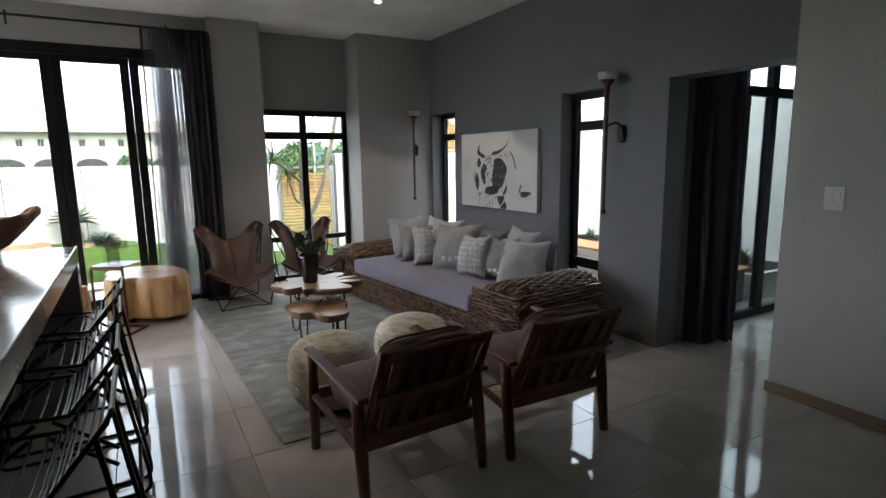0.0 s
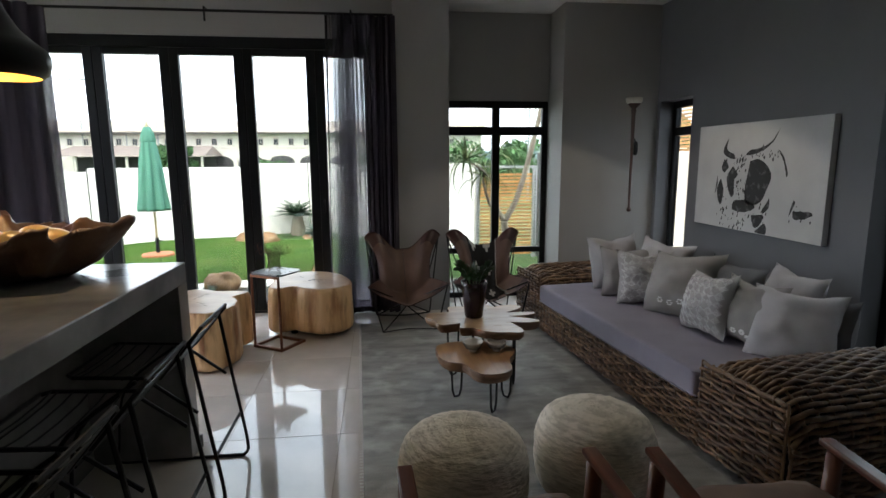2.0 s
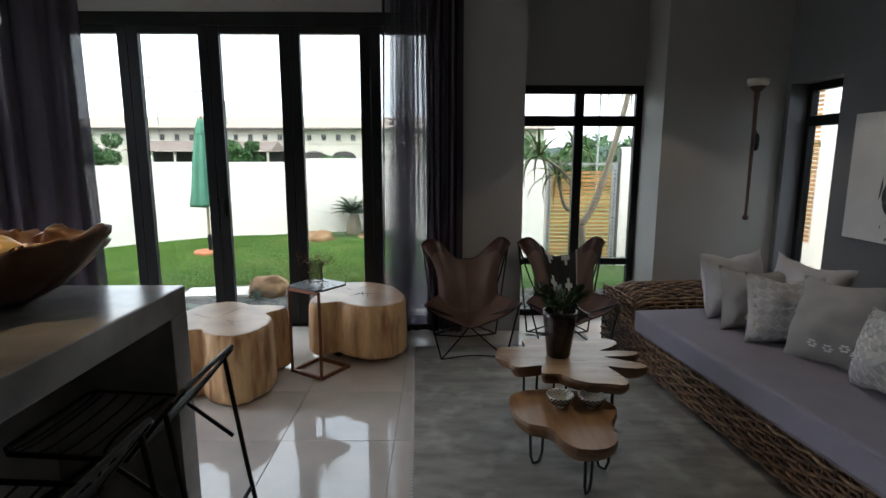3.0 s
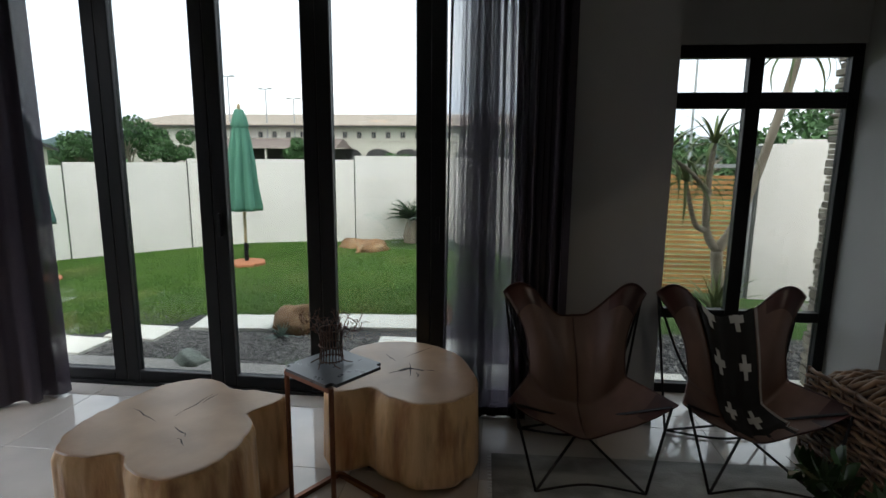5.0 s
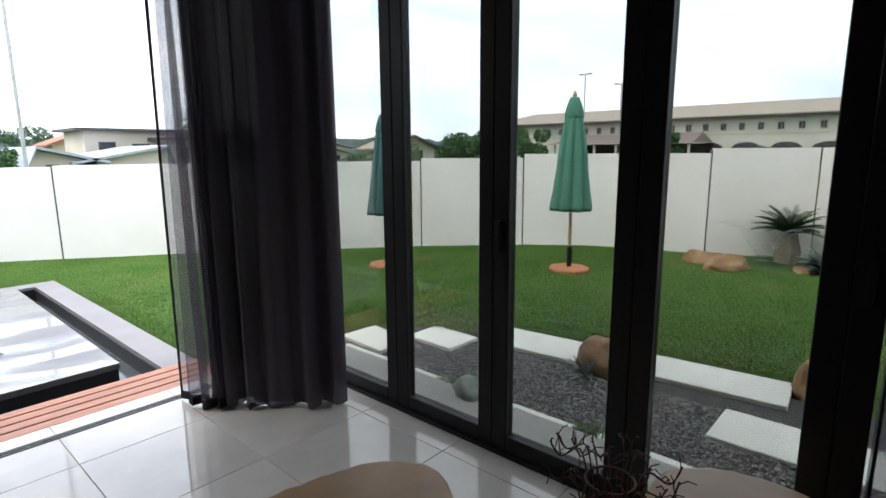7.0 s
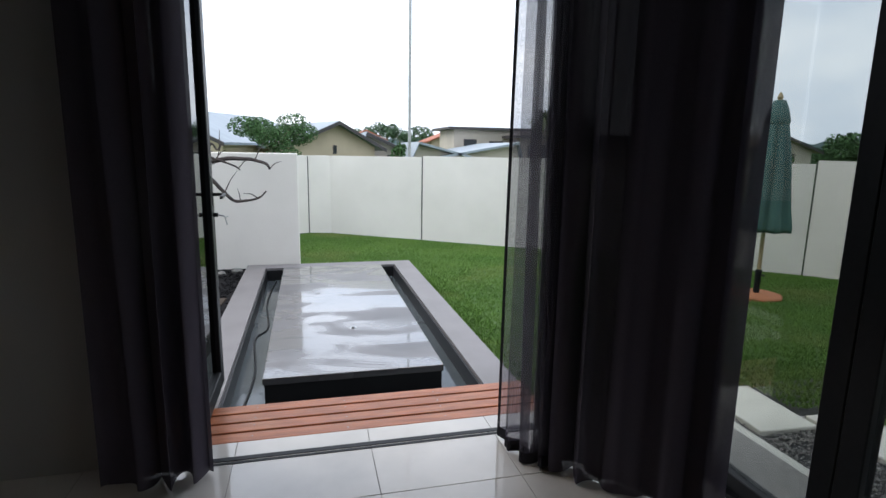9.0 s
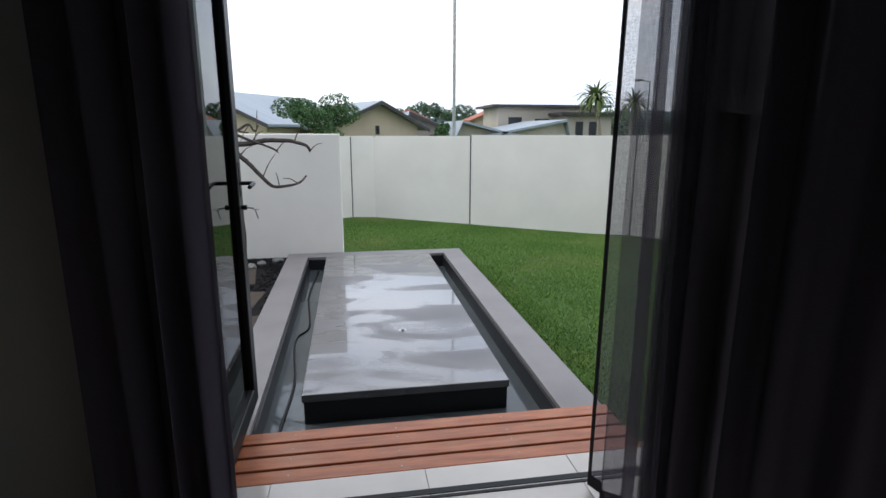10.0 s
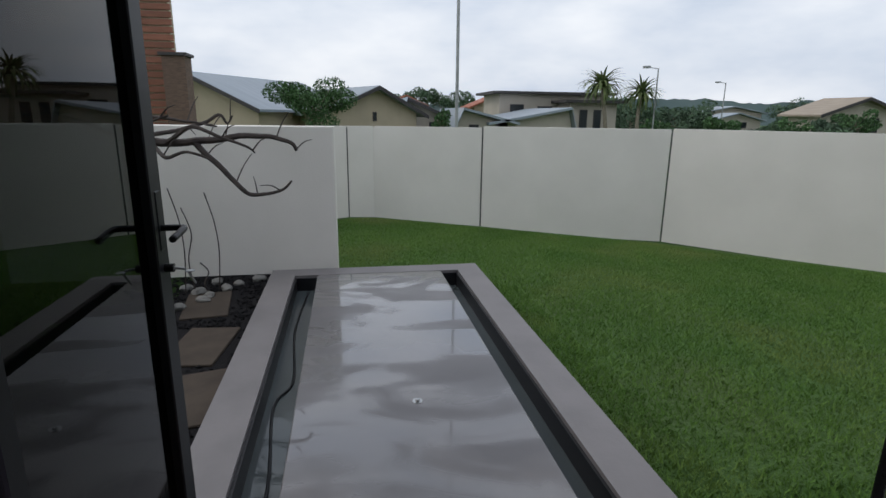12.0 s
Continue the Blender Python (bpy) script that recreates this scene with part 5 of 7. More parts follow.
def arm_weave(name, y_in, y_out, h, z_in, seed):
    pr = arm_profile(y_in, y_out, h, z_in)
    acc = [0.0]
    for a, b in zip(pr, pr[1:]):
        acc.append(acc[-1] + (b - a).length)

    def surf(s, t):
        k = 0
        while k < len(acc) - 2 and acc[k + 1] < t:
            k += 1
        f = min(max((t - acc[k]) / max(acc[k + 1] - acc[k], 1e-6), 0), 1)
        p = pr[k].lerp(pr[k + 1], f)
        d = (pr[k + 1] - pr[k]).normalized()
        n_ = Vector((0, -d.z, d.y)) if y_in > y_out else Vector((0, d.z, -d.y))
        drop = 0.05 * max(0, 1 - s / 0.12) ** 2 if p.z > 0.3 else 0
        return Vector((SX0 + 0.01 + s, p.y, p.z - drop)), n_

    bm = bmesh.new()
    weave(bm, surf, SX1 - SX0 - 0.05, acc[-1], seed, 0.0115, 0.027, 0.075)
    part(name, bm, M_WICKER, sofa, kind="stuff", smooth=True)
    bm = bmesh.new()
    ylo, yhi = min(y_in, y_out), max(y_in, y_out)
    weave(bm, lambda s, t: (Vector((SX0 + 0.012, ylo + s, 0.03 + t)), Vector((-1, 0, 0))), yhi - ylo, h - 0.04, seed + 1, 0.011, 0.026, 0.07)
    part(name, bm, M_WICKER, sofa, kind="stuff", smooth=True)


arm_weave("arm_weave", SY0 + ARM - 0.015, SY0 + 0.01, 0.505, 0.27, 21)
arm_weave("arm_weave", SY1 - ARM + 0.015, SY1 - 0.01, 0.5, 0.27, 31)
bm = bmesh.new()
weave(bm, lambda s, t: (Vector((SX1 - 0.25 + (max(t - 0.3, 0)), SY0 + ARM + s, 0.3 + min(t, 0.3))), Vector((-1, 0, 0)) if t < 0.3 else Vector((0, 0, 1))), SY1 - SY0 - 2 * ARM, 0.5, 41, 0.0095, 0.025, 0.08)
part("back_weave", bm, M_WICKER, sofa, kind="stuff", smooth=True)
seat = thing("seat_cushion", "long mauve-grey upholstered seat cushion on the rattan sofa", "cushion")
bm = B((SX0 - 0.015, SX1 - 0.27, SY0 + ARM + 0.02, SY1 - ARM - 0.02, 0.275, 0.42), bevel=0.026, seg=4)
part("cushion_body", bm, M_SEAT, seat, smooth=False)
bm = bmesh.new()
for zz in (0.283, 0.413):
    a0, a1, b0, b1 = SX0 - 0.013, SX1 - 0.272, SY0 + ARM + 0.022, SY1 - ARM - 0.022
    tube(bm, [(a0, b0 + 0.02, zz), (a0, b1 - 0.02, zz), (a0 + 0.02, b1, zz), (a1, b1, zz), (a1, b0, zz), (a0 + 0.02, b0, zz), (a0, b0 + 0.02, zz)], 0.004, 5)
part("piping", bm, M_SEAT, seat)
SOFA_TURN = Matrix.Translation((2.4, 3.88, 0)) @ Matrix.Rotation(radians(6.3), 4, "Z") @ Matrix.Translation((-2.4, -3.88, 0))
sofa.matrix_world = SOFA_TURN @ sofa.matrix_world
seat.matrix_world = SOFA_TURN @ seat.matrix_world


def pillow(x, y, z, size, rx, ry, rz, mat, label, pattern=None, seed=0):
    p = thing("pillow", label, "pillow", group="pillows on the sofa")
    T_ = pose(x, y, z, rx, ry, rz)
    n_ = 22
    verts, faces = [], []
    rng_ = Vector((seed * 3.1, seed, 0))

    def f(u, v, side):
        r_ = max(0, (1 - abs(u) ** 2.2) * (1 - abs(v) ** 2.2)) ** 0.5
        pinch = 1 - 0.2 * (1 - abs(u * v)) * (abs(u) ** 3 + abs(v) ** 3) / 1.5
        th = size * 0.25 * r_ * (1 + 0.25 * noise.noise(Vector((u * 2, v * 2, side)) + rng_))
        th += r_ * size * 0.016 * noise.noise(Vector((u * 5 + v * 2, v * 4, side * 3)) + rng_)
        slump = -0.05 * size * (1 - u * u) * max(v, 0) + 0.012 * noise.noise(Vector((u * 2.5, v * 2.5, 9)) + rng_)
        low = 1 + 0.06 * (1 - v) * (1 - abs(u) ** 3)
        return Vector((u * size * 0.48 * pinch * low, side * th, v * size * 0.47 * pinch + slump))

    for side in (-1, 1):
        for j in range(n_ + 1):
            for i in range(n_ + 1):
                verts.append(tuple(T_ @ f(-1 + 2 * i / n_, -1 + 2 * j / n_, side)))
    k = (n_ + 1) ** 2
    for j in range(n_):
        for i in range(n_):
            a = j * (n_ + 1) + i
            faces.append((a, a + 1, a + n_ + 2, a + n_ + 1))
            faces.append((k + a, k + a + n_ + 1, k + a + n_ + 2, k + a + 1))
    raw("cover", verts, faces, mat, p, smooth=True)
    if pattern == "diamonds":
        bm = bmesh.new()
        for cu in range(-3, 4):
            for cv in range(-3, 4):
                for rr_ in (0.125, 0.085, 0.045):
                    q = [(cu * 0.27 + rr_ * a_, cv * 0.27 + rr_ * b_) for a_, b_ in ((1, 0), (0, 1), (-1, 0), (0, -1), (1, 0))]
                    if max(abs(a_) for p2 in q for a_ in p2) > 0.95:
                        continue
                    for sd in (-1, 1):
                        pts_ = []
                        for (u0, v0), (u1, v1) in zip(q, q[1:]):
                            pts_ += [(u0 + (u1 - u0) * j / 2, v0 + (v1 - v0) * j / 2) for j in range(2)]
                        pts_.append(q[-1])
                        tube(bm, [T_ @ (f(u, v, sd) + Vector((0, sd * 0.001, 0))) for u, v in pts_], 0.0019, 3)
        part("print", bm, M_PRINT, p, "white diamond print", kind="stuff")
    if pattern == "flowers":
        bm = bmesh.new()
        for (u0, v0) in ((-0.3, -0.62), (-0.02, -0.66), (0.25, -0.6), (0.42, -0.72)):
            for q in range(6):
                a = q * math.pi / 3
                c0 = f(u0 + 0.06 * math.cos(a), v0 + 0.06 * math.sin(a), -1) + Vector((0, -0.001, 0))
                superblock(bm, (0.010, 0.0015, 0.006), 2, 3, at=T_ @ Matrix.Translation(c0))
        part("print", bm, M_PRINT, p, "white floral print", kind="stuff")
    bm = bmesh.new()
    ring = []
    for e in range(4):
        for i in range(n_):
            s = -1 + 2 * i / n_
            u, v = ((s, -1), (1, s), (-s, 1), (-1, -s))[e]
            ring.append(T_ @ f(u, v, 0))
    ring.append(ring[0])
    part("seam", tube(bm, ring, 0.0028, 5), mat, p)


# leaning on the back and on each other, from the far arm to the near arm
PL = [
    (2.80, 5.74, 0.635, 0.48, -15, 0, 8, M_PIL_G, "plain pale grey linen pillow leaning on the rattan sofa arm", None),
    (3.04, 5.38, 0.65, 0.46, -14, 3, -58, M_PIL_G, "pale grey linen pillow behind the patterned ones on the sofa", None),
    (2.77, 5.44, 0.61, 0.43, -16, 2, -8, M_PIL_D, "crumpled light taupe pillow among the grey ones", "flowers"),
    (2.8, 5.19, 0.61, 0.44, -18, -2, -14, M_PIL_W, "pale grey pillow with fine white diamond print on the sofa", "diamonds"),
    (2.92, 4.88, 0.62, 0.54, -28, -2, -60, M_PIL_D, "large taupe linen pillow with small white flowers", "flowers"),
    (3.13, 4.68, 0.62, 0.46, -16, 2, -78, M_PIL_S, "slate grey pillow half hidden behind the others", None),
    (2.84, 4.45, 0.61, 0.42, -16, -3, -86, M_PIL_W, "rounded grey pillow with fine white diamond print", "diamonds"),
    (2.96, 4.23, 0.605, 0.42, -16, -3, -78, M_PIL_D, "taupe floral linen pillow leaning near the sofa arm", "flowers"),
    (3.05, 4.0, 0.59, 0.46, -26, 4, -48, M_PIL_G, "plain pale grey linen pillow beside the sofa arm", None),
    (3.22, 4.24, 0.66, 0.42, -14, 0, -88, M_PIL_G, "pale grey pillow standing behind the other pillows", None),
    (3.25, 4.0, 0.58, 0.36, -10, 0, -88, M_PIL_S, "dark slate pillow tucked behind the sofa pillows by the arm", None),
]
for k, (x, y, z, size, rx, ry, rz, mat, label, pat) in enumerate(PL):
    pillow(x, y, z, size, rx, ry + (3 if k % 2 else -2), rz, mat, label, pat, seed=k)


# armchairs
def armchair(x, y, turn, label):
    c = thing("armchair", label, "armchair", (x, y, 0), turn, group="pair of wooden armchairs")
    W, D = 0.31, 0.31
    for sx in (-1, 1):
        bm = bmesh.new()
        tube(bm, [(sx * W, D, 0.0), (sx * W, D - 0.01, 0.27), (sx * W, D - 0.02, 0.515)], [0.024, 0.029, 0.026], 10)
        part("front_leg", bm, M_CHAIRWOOD, c, smooth=True)
        bm = bmesh.new()
        tube(bm, [(sx * W, -D, 0.0), (sx * W, -D + 0.03, 0.27), (sx * W, -D + 0.05, 0.49)], [0.024, 0.031, 0.026], 10)
        part("back_leg", bm, M_CHAIRWOOD, c, smooth=True)
        bm = B((-0.032, 0.032, -0.33, 0.34, -0.012, 0.012), bevel=0.007, seg=2)
        for v in bm.verts:
            f = (v.co.y + 0.33) / 0.67
            v.co.x *= 0.8 + 0.5 * max(math.sin(min(max(f, 0) * 1.15, 1) * math.pi), 0) ** 1.5
            v.co.z += 0.02 * math.sin(f * math.pi)
        shift(bm, pose(sx * W, 0, 0.517, 3, 0, 0))
        part("armrest", bm, M_CHAIRRED, c, "smooth reddish teak armrest")
        bm = bmesh.new()
        tube(bm, [(sx * W, -D + 0.02, 0.25), (sx * W, D - 0.01, 0.3)], 0.019, 8)
        part("side_rail", bm, M_CHAIRWOOD, c)
        # back upright
        bm = bmesh.new()
        tube(bm, [(sx * (W - 0.045), -0.2, 0.24), (sx * (W - 0.045), -0.33, 0.5), (sx * (W - 0.045), -0.435, 0.73)], [0.018, 0.018, 0.014], 8)
        part("back_post", bm, M_CHAIRWOOD, c, smooth=True)
    for nm, y_, z_ in (("front_rail", D - 0.01, 0.3), ("back_rail", -0.23, 0.25)):
        part(nm, B((-W, W, y_ - 0.014, y_ + 0.014, z_ - 0.03, z_ + 0.03), bevel=0.006), M_CHAIRWOOD, c)
    for z_, y_ in ((0.7, -0.425), (0.5, -0.352), (0.3, -0.245)):
        part("back_crossbar", shift(B((-W + 0.05, W - 0.05, -0.012, 0.012, -0.026, 0.026), bevel=0.006), pose(0, y_, z_, 25, 0, 0)), M_CHAIRWOOD, c)
    for k in range(5):
        sx = -0.196 + 0.098 * k
        bm = B((sx - 0.023, sx + 0.023, -0.008, 0.008, -0.215, 0.215), bevel=0.004, seg=1)
        part("back_slat", shift(bm, pose(0, -0.34, 0.5, 25, 0, 0)), M_CHAIRWOOD, c)
    bm = bmesh.new()
    superblock(bm, (0.245, 0.045, 0.225), 6, 9, at=pose(0, -0.268, 0.525, 25, 0, 0), rnd=0.035, seed=2)
    part("back_cushion", bm, M_CUSHION, c, smooth=True)
    bm = bmesh.new()
    superblock(bm, (0.26, 0.27, 0.055), 5, 9, at=pose(0, 0.03, 0.36, 6, 0, 0), rnd=0.07, seed=6)
    part("seat_cushion", bm, M_CUSHION, c, smooth=True)
    for s in (-1, 1):
        bm = bmesh.new()
        ring = [Vector((0.218 * (abs(math.cos(a)) ** 0.35) * (1 if math.cos(a) > 0 else -1), s * 0.04, 0.208 * (abs(math.sin(a)) ** 0.35) * (1 if math.sin(a) > 0 else -1))) for a in [2 * math.pi * q / 48 for q in range(49)]]
        tube(bm, [pose(0, -0.265, 0.535, 25, 0, 0) @ p for p in ring], 0.006, 6, False)
        part("cushion_piping", bm, M_CUSHION, c)
    return c


armchair(1.2, 2.66, 3, "dark teak armchair with slatted back and worn brown leather cushions")
armchair(2.0, 2.64, -2, "dark teak armchair with brown leather cushions standing near the wall")

# picture
pic = thing("canvas_picture", "large black and white canvas print of a horned bull", "picture")
PY0, PY1, PZ0, PZ1, PFX = 4.44, 5.82, 0.95, 1.76, 3.555
part("canvas", B((PFX, EAST - 0.002, PY0, PY1, PZ0, PZ1), bevel=0.002, seg=1), M_CANVAS, pic)


def ink(shape_pts, name="ink_patch", depth=0.0012):
    """A flat shape on the canvas: u from the left edge, v from the bottom, 0 to 1."""
    p = smooth_path([(u, v, 0) for u, v in shape_pts + shape_pts[:1]], 6)
    bm = bmesh.new()
    vs = [bm.verts.new((PFX - depth, PY1 - q.x * (PY1 - PY0) + 0.006 * noise.noise(q * 40), PZ0 + q.y * (PZ1 - PZ0) + 0.006 * noise.noise(q * 40 + Vector((5, 5, 5))))) for q in p[:-1]]
    f = bm.faces.new(vs)
    bmesh.ops.triangulate(bm, faces=[f])
    part(name, bm, M_INK, pic, "black ink mark of the print")


for patch_ in (
        [(0.29, 0.88), (0.245, 0.76), (0.27, 0.7), (0.345, 0.665), (0.34, 0.71), (0.285, 0.75), (0.265, 0.8)],
        [(0.68, 0.93), (0.64, 0.84), (0.58, 0.78), (0.47, 0.745), (0.45, 0.7), (0.55, 0.73), (0.62, 0.79), (0.66, 0.86)],
        [(0.48, 0.65), (0.56, 0.66), (0.63, 0.58), (0.645, 0.49), (0.61, 0.38), (0.6, 0.32), (0.55, 0.26), (0.47, 0.26), (0.455, 0.4), (0.47, 0.55)],
        [(0.36, 0.25), (0.365, 0.19), (0.43, 0.175), (0.5, 0.19), (0.545, 0.24), (0.47, 0.29), (0.38, 0.28)],
        [(0.345, 0.6), (0.385, 0.52), (0.35, 0.46), (0.365, 0.35), (0.34, 0.31), (0.3, 0.42), (0.295, 0.5), (0.315, 0.56)],
        [(0.26, 0.67), (0.3, 0.6), (0.27, 0.54), (0.24, 0.58)],
        [(0.52, 0.16), (0.615, 0.17), (0.585, 0.07), (0.545, 0.06)],
        [(0.58, 0.05), (0.63, 0.1), (0.64, 0.012), (0.56, 0.012)],
        [(0.24, 0.48), (0.27, 0.36), (0.25, 0.22), (0.215, 0.31), (0.215, 0.41)],
        [(0.815, 0.235), (0.91, 0.25), (0.935, 0.225), (0.88, 0.185), (0.82, 0.18)],
        [(0.812, 0.34), (0.82, 0.3), (0.79, 0.19), (0.8, 0.28)],
        [(0.68, 0.75), (0.725, 0.68), (0.755, 0.56), (0.75, 0.52), (0.73, 0.62), (0.7, 0.7)],
        [(0.645, 0.33), (0.65, 0.25), (0.61, 0.19), (0.6, 0.22), (0.625, 0.28)],
        [(0.205, 0.52), (0.21, 0.42), (0.195, 0.33), (0.2, 0.44)]):
    ink(patch_)
rng = random.Random(2)
for cu_, cv_, su_, sv_, n_ in ((0.415, 0.42, 0.03, 0.1, 34), (0.4, 0.66, 0.045, 0.03, 26), (0.6, 0.7, 0.05, 0.03, 18), (0.42, 0.1, 0.08, 0.06, 26), (0.27, 0.2, 0.03, 0.08, 12), (0.6, 0.2, 0.03, 0.05, 12), (0.85, 0.21, 0.04, 0.03, 12)):
    for k in range(n_):
        u, v = rng.gauss(cu_, su_), min(max(rng.gauss(cv_, sv_), 0.02), 0.95)
        s = rng.uniform(0.003, 0.009)
        ink([(u, v), (u + s, v + s * 2), (u + s * 1.4, v - s), (u + s * 0.4, v - s * 2.5)], "ink_fleck")


# wall torches
def torch(x, y, wall_way, label, z0=0.98, z1=2.02):
    t = thing("wall_torch", label, "wall lamp", group="torch wall lamps")
    bm = bmesh.new()
    lathe(bm, [(0.01, z0), (0.022, z0 + 0.01), (0.022, z0 + 0.03), (0.011, z0 + 0.045), (0.014, z0 + 0.5), (0.019, z1 - 0.1), (0.024, z1 - 0.06), (0.018, z1 - 0.05), (0.045, z1 - 0.02), (0.06, z1)], 16, (x, y, 0))
    part("shaft", bm, M_TORCH, t, smooth=True)
    bm = bmesh.new()
    lathe(bm, [(0.062, z1 + 0.001), (0.075, z1 + 0.02), (0.078, z1 + 0.055), (0.07, z1 + 0.055), (0.05, z1 + 0.02)], 24, (x, y, 0))
    part("shade", bm, M_ALAB, t, "pale alabaster bowl shade", smooth=True)
    w = Vector(wall_way)
    bm = bmesh.new()
    a = Vector((x, y, z1 - 0.36))
    e = a + w
    tube(bm, smooth_path([a, a + w * 0.5 + Vector((0, 0, 0.03)), a + w * 0.85 + Vector((0, 0, -0.02)), e + Vector((0, 0, -0.05))], 5), 0.007, 7)
    part("arm", bm, M_ROD, t)
    bm = bmesh.new()
    superblock(bm, (0.022, 0.022, 0.07), 3, 6, at=Matrix.Translation(e + Vector((0, 0, -0.06)) - w * 0.14))
    part("wall_plate", bm, M_ROD, t, smooth=True)
    return t


torch(3.275, 6.5, (0.09, 0.1, 0), "tall dark timber torch lamp with an alabaster bowl")
torch(3.49, 3.52, (0.105, -0.11, 0), "tall dark timber torch lamp on the charcoal wall", 1.02, 2.08)

sw = thing("light_switch", "white rectangular light switch plate on the pale wall end", "light switch")
part("plate", B((3.538, 3.55, 1.82, 1.92, 1.17, 1.3), bevel=0.003), M_SWITCH, sw)
for k in range(2):
    part("rocker", B((3.534, 3.54, 1.838 + 0.036 * k, 1.866 + 0.036 * k, 1.205, 1.265), bevel=0.002), M_SWITCH, sw)


def downlight(x, y):
    d = thing("downlight", "small recessed ceiling downlight with a white ring, lit", "ceiling light")
    bm = bmesh.new()
    lathe(bm, [(0.05, -0.006), (0.048, 0.0), (0.03, -0.001)], 24, (x, y, CEIL - 0.001))
    part("ring", bm, M_SWITCH, d)
    bm = bmesh.new()
    lathe(bm, [(0.027, -0.008), (0.026, -0.004)], 20, (x, y, CEIL - 0.001))
    part("lens", bm, M_BULBGLOW, d, "glowing lens")
    l_ = new("downlight_light", bpy.data.lights.new("downlight_light", "SPOT"))
    l_.data.energy, l_.data.spot_size, l_.data.color, l_.data.shadow_soft_size = 4.0, radians(95), (1.0, 0.86, 0.68), 0.03
    l_.location = (x, y, CEIL - 0.02)
    return d


downlight(2.35, 5.35)

# white cabinet seen through the passage
cab = thing("white_cabinet", "plain white low cabinet standing outside the passage screen", "cabinet")
part("body", B((5.2, 5.75, 3.7, 4.2, 0.0, 0.75), bevel=0.01), M_WALL, cab)

# ======== outside ========
# open terrace door leaf
d6 = structure("door_6", "black aluminium terrace door leaf with tinted glass, standing open", "door")
part("door_frame", B((-2.9, -2.83, 4.635, 4.69, 0.02, 2.46), (-3.64, -3.555, 4.635, 4.69, 0.02, 2.46), (-3.555, -2.9, 4.635, 4.69, 0.02, 0.11), (-3.555, -2.9, 4.635, 4.69, 2.38, 2.46), bevel=0.004, seg=1), M_FRAME, d6)
part("pane", B((-3.555, -2.9, 4.66, 4.666, 0.11, 2.38)), M_GLASS_DARK, d6).visible_shadow = False
bm = bmesh.new()
tube(bm, smooth_path([(-3.6, 4.633, 1.1), (-3.6, 4.6, 1.1), (-3.57, 4.568, 1.1), (-3.49, 4.570, 1.092)], 5), 0.009, 8)
tube(bm, smooth_path([(-3.6, 4.688, 1.1), (-3.6, 4.743, 1.1), (-3.57, 4.753, 1.1), (-3.49, 4.750, 1.092)], 5), 0.009, 8)
part("door_handle", bm, M_ROD, d6, "black steel lever handle", smooth=True)
part("handle_plate", B((-3.615, -3.58, 4.628, 4.634, 1.04, 1.2), (-3.615, -3.58, 4.687, 4.693, 1.04, 1.2), bevel=0.003, seg=1), M_FRAME, d6)
bm = bmesh.new()
tube(bm, [(-3.6, 4.608, 0.99), (-3.6, 4.713, 0.99)], 0.012, 10)
part("lock_cylinder", bm, M_ROD, d6)
bm = bmesh.new()
tube(bm, [(-3.6, 4.713, 0.99), (-3.6, 4.743, 0.985)], 0.004, 6)
lathe(bm, [(0.0125, -0.001), (0.0125, 0.001)], 14, (-3.6, 4.753, 0.98))
tube(bm, [(-3.6, 4.748, 0.975), (-3.65, 4.750, 0.93)], 0.003, 5)
part("key", bm, M_STEEL, d6)

# cream pavers
pave = structure("paving", "cream concrete stepping slabs around the gravel", "paving")


def paver(x0, x1, y0, y1, turn=0.0, z=-0.108, thick=0.05, parent=None, mat=None):
    cx, cy = (x0 + x1) / 2, (y0 + y1) / 2
    bm_ = B((-(x1 - x0) / 2, (x1 - x0) / 2, -(y1 - y0) / 2, (y1 - y0) / 2, -thick, 0), bevel=0.005, seg=1)
    part("slab", shift(bm_, pose(cx, cy, z, 0, 0, turn)), mat or M_PAVER, parent or pave)


for q in ((-3.0, -1.91, 7.05, 7.47, 0), (-1.79, -0.95, 7.05, 7.47, 0.4), (-0.85, 0.02, 7.06, 7.48, -0.4), (0.12, 1.0, 7.3, 7.72, 0), (1.1, 2.0, 7.3, 7.7, 0.6), (2.1, 2.95, 7.3, 7.7, 0),
          (-3.2, -2.67, 7.54, 7.9, -3), (-2.77, -2.29, 7.92, 8.27, -2), (-2.2, -1.18, 8.3, 8.72, 6), (-1.15, -0.12, 8.46, 8.88, 5), (-0.38, 0.5, 7.84, 8.25, 0)):
    paver(*q)
paver(-1.55, -0.7, 12.7, 13.05, 6, -0.17)
paver(-0.68, 0.1, 12.75, 13.1, 2, -0.17)
for (x, y, t) in ((-6.42, 4.05, 8), (-5.6, 4.2, -6), (-4.9, 4.36, 14), (-4.2, 4.1, -4)):
    paver(x - 0.3, x + 0.3, y - 0.17, y + 0.17, t, -0.085, 0.04, blackbed, M_TANSLAB)

rs = np.random.RandomState(5)


